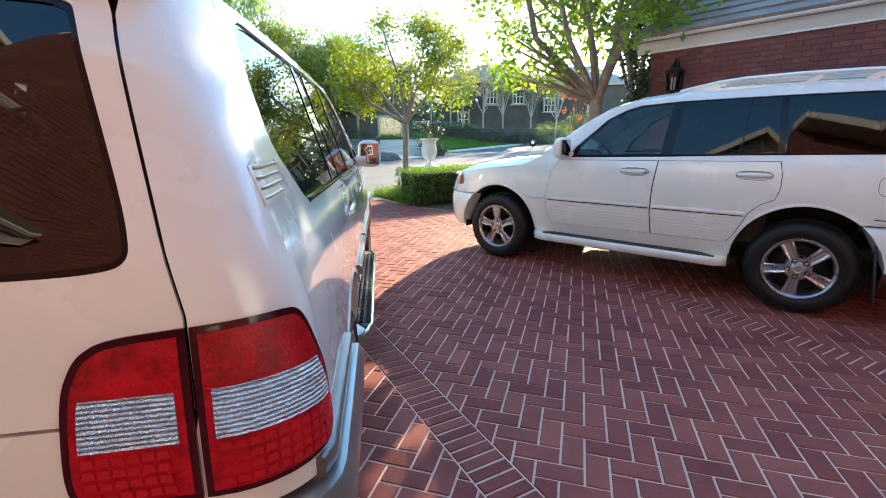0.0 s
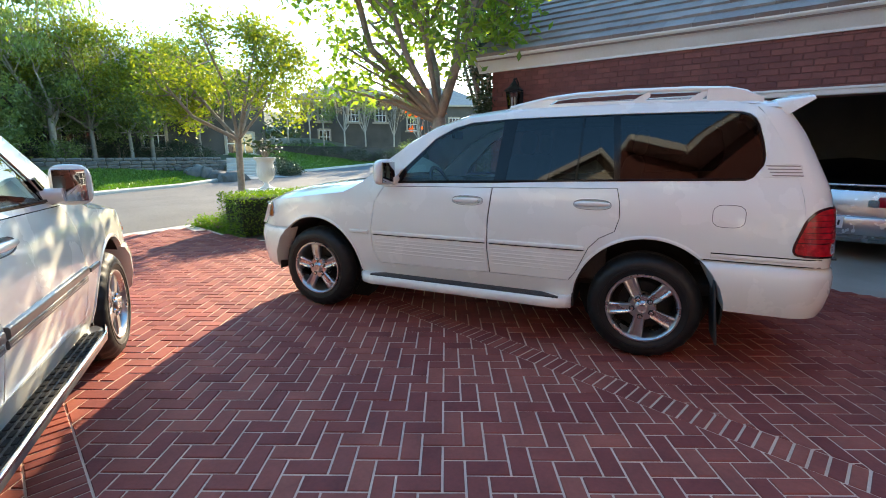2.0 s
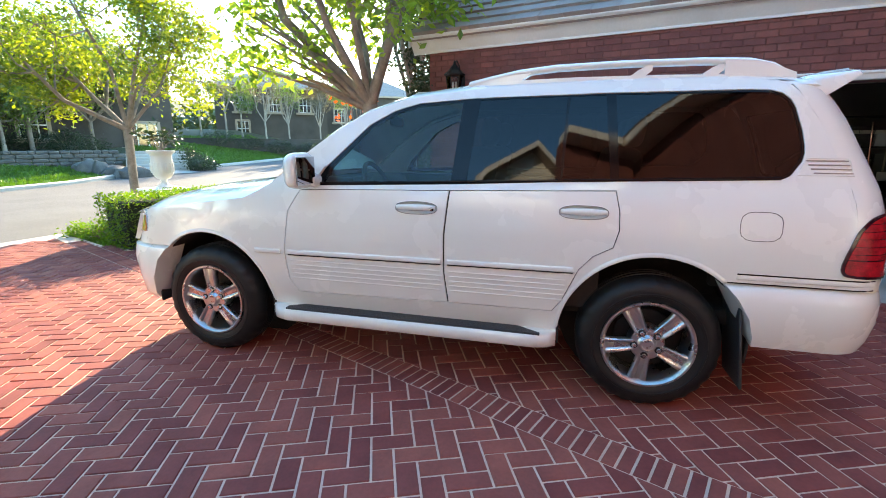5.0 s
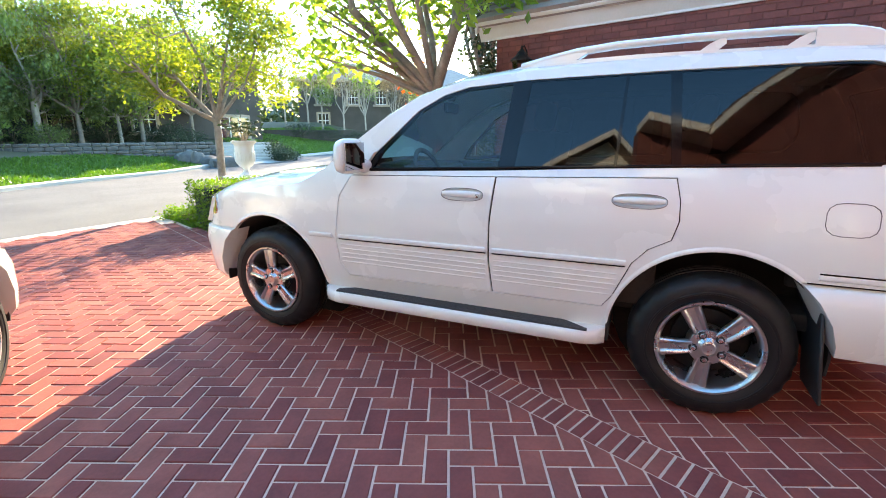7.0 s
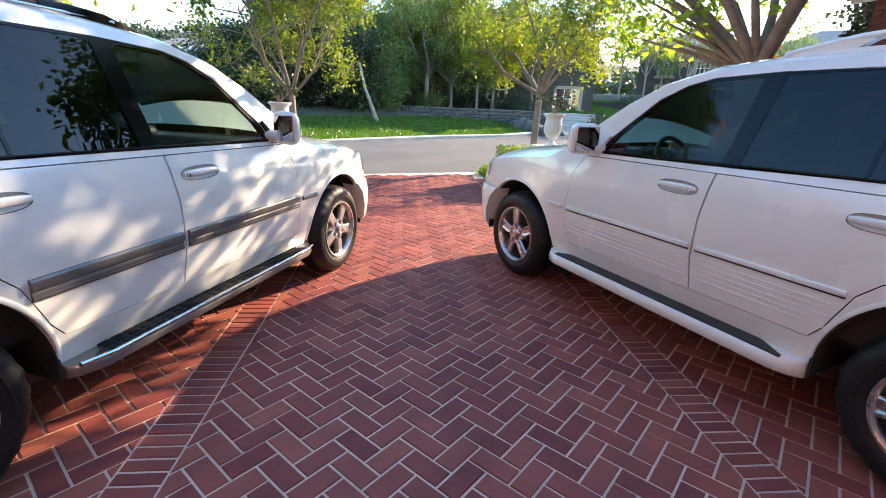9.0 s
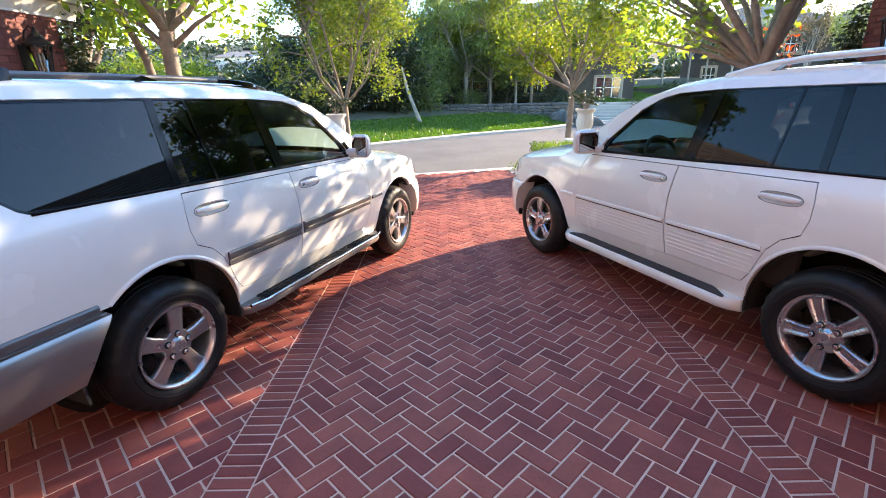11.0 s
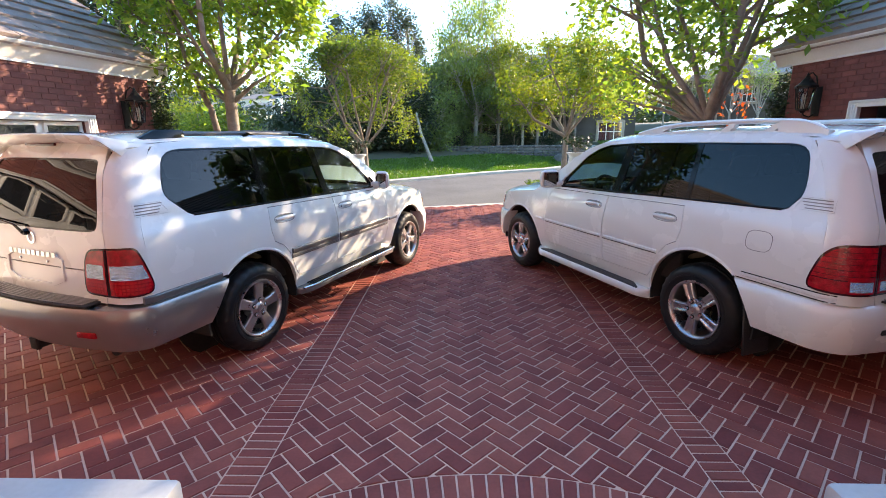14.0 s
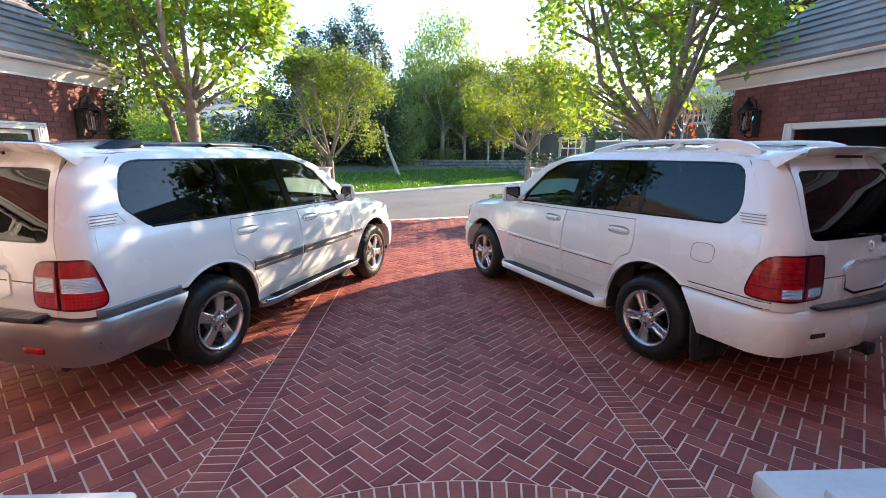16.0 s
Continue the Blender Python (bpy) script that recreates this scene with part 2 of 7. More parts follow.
M_HILL = material("scrub_hillside", (0.06, 0.075, 0.035), 1.0, color2=(0.13, 0.115, 0.07), scale=0.06, fine=0.6)
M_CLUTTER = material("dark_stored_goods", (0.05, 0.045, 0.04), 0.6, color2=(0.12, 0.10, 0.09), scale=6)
# Drywall darkened, so the open garage's shade is partly in its colour.
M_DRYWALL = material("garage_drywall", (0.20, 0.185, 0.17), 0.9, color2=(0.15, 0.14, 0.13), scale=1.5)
M_WHITEPLASTIC = material("white_plastic", (0.72, 0.73, 0.74), 0.4, color2=(0.64, 0.65, 0.66))
M_SEDAN = material("silver_blue_paint", (0.34, 0.37, 0.41), 0.25, 0.7, color2=(0.38, 0.41, 0.45), fine=400, coat=1.0)


# ---- mesh helpers ----
def obj(name, verts, faces, mat, parent=None, label="", smooth=None):
    """One mesh object from points and faces. smooth: the angle under which edges are shaded round."""
    me = bpy.data.meshes.new(name)
    me.from_pydata(verts, [], faces)
    me.update()
    me.materials.append(mat)
    if smooth is not None:
        me.polygons.foreach_set("use_smooth", [True] * len(me.polygons))
        if smooth < 180:
            me.set_sharp_from_angle(angle=radians(smooth))
    ob = new(name, me)
    ob.parent = parent
    if label:
        ob["label"] = label
    return ob


def part(name, vf, mat, parent, label="", smooth=40):
    return obj(name, vf[0], vf[1], mat, parent, label, smooth)


def thing(name, x, y, z, rz, label, category, group="", kind=""):
    e = new(name)
    e.empty_display_size = 0.1
    e.matrix_world = pose(x, y, z, 0, 0, rz)
    return tagged(e, label, category, group, kind)


def join(*meshes):
    V, F = [], []
    for v, f in meshes:
        k = len(V)
        V.extend(v)
        F.extend([tuple(i + k for i in q) for q in f])
    return V, F


def moved(vf, m):
    return [tuple(m @ Vector(p)) for p in vf[0]], vf[1]


def mirrored(vf):
    return [(p[0], -p[1], p[2]) for p in vf[0]], [tuple(reversed(q)) for q in vf[1]]


def box(x, y, z, sx, sy, sz, bevel=0.0, seg=2):
    """Box with its centre and sizes, edges rounded."""
    bm = bmesh.new()
    bmesh.ops.create_cube(bm, size=1.0, matrix=Matrix.Translation((x, y, z)) @ Matrix.Diagonal((sx, sy, sz, 1)))
    if bevel:
        bmesh.ops.bevel(bm, geom=bm.edges[:], offset=min(bevel, 0.45 * min(sx, sy, sz)), segments=seg, profile=0.5, affect="EDGES")
    return from_bm(bm)


def from_bm(bm):
    bm.verts.index_update()
    out = [tuple(v.co) for v in bm.verts], [tuple(v.index for v in f.verts) for f in bm.faces]
    bm.free()
    return out


def lathe(profile, n=32, close=False):
    """Turned form: profile of (radius, height) round the z axis."""
    V, F = [], []
    for r, z in profile:
        for i in range(n):
            a = 2 * math.pi * i / n
            V.append((r * math.cos(a), r * math.sin(a), z))
    k = len(profile)
    for j in range(k if close else k - 1):
        for i in range(n):
            F.append((j * n + i, j * n + (i + 1) % n, ((j + 1) % k) * n + (i + 1) % n, ((j + 1) % k) * n + i))
    if not close:
        F.append(tuple(reversed(range(n))))
        F.append(tuple(range((k - 1) * n, k * n)))
    return V, F


def tube(path, radii, n=8, caps=True):
    """Round bar along a path of points."""
    V, F = [], []
    P = [Vector(p) for p in path]
    if not hasattr(radii, "__len__"):
        radii = [radii] * len(P)
    ref = Vector((0.31, 0.17, 0.93)).normalized()
    for k, p in enumerate(P):
        d = (P[min(k + 1, len(P) - 1)] - P[max(k - 1, 0)]).normalized()
        if abs(d.dot(ref)) > 0.98:
            ref = Vector((0.9, 0.3, 0.1)).normalized()
        u = d.cross(ref).normalized()
        w = d.cross(u).normalized()
        for i in range(n):
            a = 2 * math.pi * i / n
            V.append(tuple(p + (u * math.cos(a) + w * math.sin(a)) * radii[k]))
    for k in range(len(P) - 1):
        for i in range(n):
            F.append((k * n + i, k * n + (i + 1) % n, (k + 1) * n + (i + 1) % n, (k + 1) * n + i))
    if caps:
        F.append(tuple(reversed(range(n))))
        F.append(tuple(range((len(P) - 1) * n, len(P) * n)))
    return V, F


def sweep(profile, stations, closed_profile=True, caps=True):
    """Profile points (a, b) carried through stations (origin, a-direction, b-direction)."""
    V, F, n = [], [], len(profile)
    for o, da, db in stations:
        for a, b in profile:
            V.append(tuple(Vector(o) + Vector(da) * a + Vector(db) * b))
    for k in range(len(stations) - 1):
        for i in range(n if closed_profile else n - 1):
            j = (i + 1) % n
            F.append((k * n + i, k * n + j, (k + 1) * n + j, (k + 1) * n + i))
    if caps and closed_profile:
        F.append(tuple(reversed(range(n))))
        F.append(tuple(range((len(stations) - 1) * n, len(stations) * n)))
    return V, F


def inside(p, poly):
    x, y = p
    hit = False
    for i in range(len(poly)):
        (x0, y0), (x1, y1) = poly[i - 1], poly[i]
        if (y0 > y) != (y1 > y) and x < (x1 - x0) * (y - y0) / (y1 - y0) + x0:
            hit = not hit
    return hit


def dense(poly, step):
    out = []
    for i in range(len(poly)):
        a, b = poly[i], poly[(i + 1) % len(poly)]
        k = max(1, int(math.hypot(b[0] - a[0], b[1] - a[1]) / step + 0.5))
        out += [(a[0] + (b[0] - a[0]) * j / k, a[1] + (b[1] - a[1]) * j / k) for j in range(k)]
    return out


def rounded(poly, times=2):
    """Corner cutting, to make a smooth closed outline."""
    for _ in range(times):
        out = []
        for i in range(len(poly)):
            a, b = poly[i], poly[(i + 1) % len(poly)]
            out += [(0.8 * a[0] + 0.2 * b[0], 0.8 * a[1] + 0.2 * b[1]), (0.2 * a[0] + 0.8 * b[0], 0.2 * a[1] + 0.8 * b[1])]
        poly = out
    return poly


def shrunk(poly, d):
    """Outline moved inwards by d."""
    area = sum(poly[i - 1][0] * poly[i][1] - poly[i][0] * poly[i - 1][1] for i in range(len(poly)))
    s = 1 if area > 0 else -1
    out = []
    for i in range(len(poly)):
        a, b, c = Vector(poly[i - 1]), Vector(poly[i]), Vector(poly[(i + 1) % len(poly)])
        e, f = (b - a).normalized(), (c - b).normalized()
        n0, n1 = Vector((-e.y, e.x)) * s, Vector((-f.y, f.x)) * s
        m = n0 + n1
        m = m / max(0.4, m.length_squared / 2) if m.length > 1e-6 else n0
        out.append(tuple(b + m * d))
    return out


def panel(outline, holes, f, step=0.045, thick=0.02, offset=0.0):
    """Sheet over a plane outline with holes, laid on the surface f(u, v), with real thickness behind it."""
    loops = [dense(outline, step)] + [dense(h, step) for h in holes]
    pts, edges = [], []
    for lp in loops:
        k = len(pts)
        pts += lp
        edges += [(k + i, k + (i + 1) % len(lp)) for i in range(len(lp))]
    us, vs = [p[0] for p in loops[0]], [p[1] for p in loops[0]]
    near = {}
    for p in pts:
        near.setdefault((int(p[0] / step), int(p[1] / step)), []).append(p)
    u = min(us) + step / 2
    while u < max(us):
        v = min(vs) + step / 2
        while v < max(vs):
            i, j = int(u / step), int(v / step)
            ok = all((q[0] - u) ** 2 + (q[1] - v) ** 2 > (0.5 * step) ** 2 for a in (-1, 0, 1) for b in (-1, 0, 1) for q in near.get((i + a, j + b), ()))
            if ok and inside((u, v), loops[0]) and not any(inside((u, v), h) for h in loops[1:]):
                pts.append((u, v))
            v += step
        u += step
    from_geo = geometry.delaunay_2d_cdt([Vector(p) for p in pts], edges, [], 1, 1e-6)
    q = [(p.x, p.y) for p in from_geo[0]]
    tris = []
    for t in from_geo[2]:
        c = (sum(q[i][0] for i in t) / 3, sum(q[i][1] for i in t) / 3)
        if inside(c, loops[0]) and not any(inside(c, h) for h in loops[1:]):
            tris.append(tuple(t))
    e = 0.004
    top, back = [], []
    for a, b in q:
        p = Vector(f(a, b))
        n = (Vector(f(a + e, b)) - Vector(f(a - e, b))).cross(Vector(f(a, b + e)) - Vector(f(a, b - e)))
        n = n.normalized() if n.length > 1e-12 else Vector((0, 0, 1))
        top.append(p + n * offset)
        back.append(p + n * (offset - thick))
    V = [tuple(p) for p in top]
    F = [t for t in tris]
    if thick > 0:
        count = {}
        for t in tris:
            for i in range(3):
                a, b = t[i], t[(i + 1) % 3]
                count[(a, b)] = count.get((a, b), 0) + 1
        k = len(V)
        V += [tuple(p) for p in back]
        F += [tuple(reversed([i + k for i in t])) for t in tris]
        for (a, b) in count:
            if (b, a) not in count:
                m = len(V)
                V += [tuple(top[a]), tuple(top[b]), tuple(back[b]), tuple(back[a])]
                F.append((m + 1, m, m + 3, m + 2))
    return V, F


def clip(poly, a, b, c):
    """The part of a convex outline where a * x + b * y >= c."""
    out = []
    for i in range(len(poly)):
        p, q = poly[i - 1], poly[i]
        dp, dq = a * p[0] + b * p[1] - c, a * q[0] + b * q[1] - c
        if (dp >= 0) != (dq >= 0):
            t = dp / (dp - dq)
            out.append((p[0] + t * (q[0] - p[0]), p[1] + t * (q[1] - p[1])))
        if dq >= 0:
            out.append(q)
    return out



# ---- the two off-road wagons ----
# Car axes: x ahead, y to its left, z up; the origin is on the ground between the wheels.
SIDE_W = np.array([(0.28, 0.80), (0.40, 0.885), (0.52, 0.922), (0.70, 0.945), (0.85, 0.952), (1.0, 0.947), (1.12, 0.930), (1.20, 0.908), (1.26, 0.882), (1.70, 0.735), (1.80, 0.665)])
REAR_X = np.array([(0.40, -2.42), (0.78, -2.47), (0.95, -2.46), (1.16, -2.44), (1.26, -2.42), (1.38, -2.365), (1.57, -2.275), (1.73, -2.17), (1.82, -2.09)])
FRONT_X = np.array([(0.30, 2.10), (0.45, 2.19), (0.60, 2.23), (0.73, 2.23), (0.80, 2.19), (1.0, 2.11), (1.05, 2.04), (1.3, 1.9)])
SHOULDER = np.array([(0.70, 1.19), (0.95, 1.135), (1.45, 1.075), (1.9, 1.015), (2.15, 0.95)])
HOODLINE = np.array([(0.80, 1.245), (0.93, 1.235), (1.17, 1.205), (1.62, 1.155), (1.91, 1.095), (2.2, 0.99)])
ROOFLINE = [(0.99, 1.165), (0.90, 1.215), (0.72, 1.355), (0.47, 1.52), (0.26, 1.625), (0.0, 1.70), (-0.386, 1.745), (-1.16, 1.770), (-1.7, 1.770), (-2.00, 1.755), (-2.10, 1.735)]
RC, FC = 0.17, 0.34
DLO = [(0.60, 1.208), (0.525, 1.31), (0.25, 1.55), (0.09, 1.628), (-0.06, 1.668), (-0.40, 1.692), (-1.14, 1.708), (-1.82, 1.712), (-1.885, 1.706), (-1.93, 1.690), (-1.962, 1.660), (-1.982, 1.620), (-2.012, 1.52), (-2.024, 1.455), (-2.022, 1.420), (-2.008, 1.390), (-1.93, 1.290), (-1.905, 1.275), (-1.17, 1.255), (-0.32, 1.232)]
PANES = [("front_window", [(0.535, 1.222), (0.47, 1.325), (0.235, 1.54), (0.085, 1.612), (-0.05, 1.652), (-0.325, 1.675), (-0.285, 1.245)]),
         ("rear_door_window", [(-0.375, 1.250), (-0.425, 1.682), (-0.916, 1.694), (-0.897, 1.258)]),
         ("quarter_light", [(-0.912, 1.259), (-0.931, 1.694), (-1.120, 1.696), (-1.163, 1.264)]),
         ("cargo_window", [(-1.205, 1.268), (-1.170, 1.698), (-1.82, 1.700), (-1.88, 1.694), (-1.922, 1.679), (-1.952, 1.651), (-1.971, 1.614), (-2.0, 1.515), (-2.012, 1.455), (-2.010, 1.424), (-1.997, 1.396), (-1.924, 1.301), (-1.90, 1.287)])]
DLO_LONG = DLO[:8] + [(-1.905, 1.706), (-1.952, 1.690), (-1.988, 1.660), (-2.010, 1.620), (-2.040, 1.52), (-2.052, 1.455), (-2.053, 1.415), (-2.045, 1.380), (-1.995, 1.312), (-1.965, 1.298), (-1.17, 1.272), (-0.32, 1.236)]
PANES_LONG = PANES[:1] + [("rear_door_window", [(-0.375, 1.254), (-0.425, 1.682), (-0.916, 1.694), (-0.897, 1.272)]),
                          ("quarter_light", [(-0.912, 1.273), (-0.931, 1.694), (-1.120, 1.696), (-1.163, 1.281)]),
                          ("cargo_window", [(-1.205, 1.285), (-1.170, 1.698), (-1.82, 1.700), (-1.90, 1.694), (-1.944, 1.679), (-1.977, 1.651), (-1.998, 1.614), (-2.028, 1.515), (-2.040, 1.455), (-2.041, 1.419), (-2.034, 1.386), (-1.988, 1.324), (-1.960, 1.310)])]
FDOOR = [(0.68, 1.185), (0.765, 1.05), (0.805, 0.78), (0.79, 0.60), (0.73, 0.505), (-0.285, 0.525), (-0.262, 0.72), (-0.262, 0.95), (-0.285, 1.205)]
RDOOR = [(-0.285, 1.205), (-0.262, 0.95), (-0.262, 0.72), (-0.285, 0.525), (-0.90, 0.53), (-0.95, 0.60), (-1.03, 0.79), (-1.10, 0.87), (-1.20, 0.925), (-1.225, 1.02), (-1.220, 1.12), (-1.195, 1.228)]
BOTHDOORS = FDOOR[:6] + RDOOR[4:] + [FDOOR[-1]]
BANDS = [(0.724, 0.764, 0.012, M_CLAD), (0.735, 0.739, 0.014, M_SILVER), (0.749, 0.753, 0.014, M_SILVER), (0.766, 0.816, 0.020, M_MOULD)]
ARCH_R, ARCH_F = (-1.425, 0.40, 0.49), (1.415, 0.40, 0.475)


def tab(t, v):
    return float(np.interp(v, t[:, 0], t[:, 1]))


def side_y(x, z):
    y = tab(SIDE_W, z)
    if x > 0.9:
        y -= 0.045 * ((x - 0.9) / 1.3) ** 2
    d = tab(REAR_X, z) + RC - x
    if d > 0:
        y -= RC - math.sqrt(max(RC * RC - min(d, RC) ** 2, 0))
    d = x - (tab(FRONT_X, z) - FC)
    if d > 0:
        y -= FC - math.sqrt(max(FC * FC - min(d, FC) ** 2, 0))
    return y


def on_side(x, z):
    return (x, side_y(x, z), z)


def on_side_out(x, z):
    """The same surface, with its outward side to the left of the car."""
    return (-x, side_y(-x, z), z)


def on_rear(y, z):
    w = tab(SIDE_W, z)
    c = w - RC
    x = tab(REAR_X, z) - 0.05 * (1 - (y / w) ** 2)
    d = abs(y) - c
    if d > 0:
        x += RC - math.sqrt(max(RC * RC - min(d, RC) ** 2, 0))
    return (x, -y, z)


def on_front(y, z):
    w = tab(SIDE_W, z) - 0.045
    c = w - FC
    x = tab(FRONT_X, z) + 0.06 * (1 - (y / w) ** 2)
    d = abs(y) - c
    if d > 0:
        x -= FC - math.sqrt(max(FC * FC - min(d, FC) ** 2, 0))
    return (x, y, z)


def arc(c, z0, z1, n=22, r=None):
    """Points of a wheel arch from its ahead end at height z0 over the top to its rear end at height z1."""
    x, z, R = c
    R = r or R
    a0, a1 = math.asin((z0 - z) / R), math.pi - math.asin((z1 - z) / R)
    return [(x + R * math.cos(a0 + (a1 - a0) * i / n), z + R * math.sin(a0 + (a1 - a0) * i / n)) for i in range(n + 1)]


def flip(poly):
    return [(-x, z) for x, z in poly]


def side_panel(outline, holes=(), **k):
    return panel(flip(outline), [flip(h) for h in holes], on_side_out, **k)


def both(name, vf, mat, parent, label="", smooth=40):
    return part(name, vf, mat, parent, label, smooth), part(name, mirrored(vf), mat, parent, label, smooth)


def roof_y(k):
    x, z = ROOFLINE[k]
    return side_y(x, z)


def body_side(dlo):
    rear = [(tab(REAR_X, z) + RC + 0.0003, z) for z in np.linspace(0.78, 1.70, 14)]
    shoulder = [(x, tab(SHOULDER, x)) for x in (1.1, 1.3, 1.5, 1.7, 1.9)]
    front = [(tab(FRONT_X, z) - 0.10, z) for z in (0.96, 0.90, 0.82, 0.76)]
    sill = [(0.93, 0.40), (0.90, 0.40), (-0.92, 0.40)]
    line = [(-1.985, 1.735), (-1.93, 1.757)] + [p for p in reversed(ROOFLINE) if p[0] > -1.9]
    outline = front + arc(ARCH_F, 0.76, 0.40) + sill + arc(ARCH_R, 0.40, 0.78) + rear + line + shoulder
    return side_panel(outline, [dlo, BOTHDOORS], thick=0.03)


def roof_and_windscreen():
    n = 20
    rows = []
    for k, (x, z) in enumerate(ROOFLINE):
        w = roof_y(k)
        t = min(1, max(0, (1.745 - z) / 0.5))
        row = []
        for i in range(n + 1):
            y = w * math.sin(math.pi / 2 * (2 * i / n - 1))
            s = 1 - (y / w) ** 2
            row.append((x + 0.17 * t * s, y, z + (0.064 * (1 - t) + 0.006) * (1 - (y / w) ** 4) ** 0.8))
        rows.append(row)

    def grid(rs):
        V = [p for r in rs for p in r]
        m = len(rs[0])
        return V, [(a * m + b, a * m + b + 1, (a + 1) * m + b + 1, (a + 1) * m + b) for a in range(len(rs) - 1) for b in range(m - 1)]
    return grid(rows[5:]), grid([r[2:-2] for r in rows[:6]]), (grid([r[:3] for r in rows[:6]]), grid([r[-3:] for r in rows[:6]]))


def hood():
    xs = np.linspace(0.86, 2.17, 16)
    V, F, n = [], [], 20
    for x in xs:
        zs, zc = tab(SHOULDER, x), tab(HOODLINE, x)
        w = side_y(min(x, tab(FRONT_X, zs) - 0.10), zs)
        if x > 2.0:
            w -= 0.35 * (x - 2.0)
        for i in range(n + 1):
            y = w * math.sin(math.pi / 2 * (2 * i / n - 1))
            s = abs(y) / w
            V.append((x + 0.08 * (1 - s * s) * max(0, (x - 1.6)), y, zs + (zc - zs) * (1 - s ** 5) + 0.012 * (1 - (min(1, s * 1.5)) ** 2)))
    for k in range(len(xs) - 1):
        for i in range(n):
            F.append((k * (n + 1) + i, (k + 1) * (n + 1) + i, (k + 1) * (n + 1) + i + 1, k * (n + 1) + i + 1))
    return V, F


def bumper_path(rear, reach=0.0):
    """Stations of a bumper, from the car's left round to its right: place, outward way."""
    pts = []
    if rear:
        w, xe, r, x0, bow = 0.935, -2.475 - reach, 0.24, -1.93, 0.075
    else:
        w, xe, r, x0, bow = 0.915, 2.235, 0.40, 1.83, 0.07
    s = -1 if rear else 1
    for t in np.linspace(0, 1, 4):
        pts.append((x0 + (xe - s * r - x0) * t * 0.98, w, (0, 1)))
    for a in np.linspace(0, math.pi / 2, 9):
        pts.append((xe - s * r + s * r * math.sin(a), w - r + r * math.cos(a), (s * math.sin(a), math.cos(a))))
    for t in np.linspace(0.15, 1, 6):
        y = (w - r) * (1 - t)
        pts.append((xe + s * bow * (1 - (y / (w - r)) ** 2), y, (s, 0)))
    full = pts + [(x, -y, (n[0], -n[1])) for x, y, n in reversed(pts[:-1])]
    return full


def bumper(rear, profile, reach=0.0):
    st = [((x, y, 0), (n[0], n[1], 0), (0, 0, 1)) for x, y, n in bumper_path(rear, reach)]
    if rear:
        st = list(reversed(st))
    V, F = sweep(profile, list(reversed(st)))
    if rear:
        for i, (x, y, z) in enumerate(V):
            if x > -2.17:
                a = ARCH_R[0] - math.sqrt(max(ARCH_R[2] ** 2 - (z - ARCH_R[1]) ** 2, 0)) - 0.004
                V[i] = (x + min(1, (x + 2.17) / 0.24) * (a + 1.93), y, z)
    else:
        for i, (x, y, z) in enumerate(V):
            if x < 2.07:
                a = ARCH_F[0] + math.sqrt(max(ARCH_F[2] ** 2 - (z - ARCH_F[1]) ** 2, 0)) + 0.004
                V[i] = (x + min(1, (2.07 - x) / 0.24) * (a - 1.83), y, z)
    return V, F


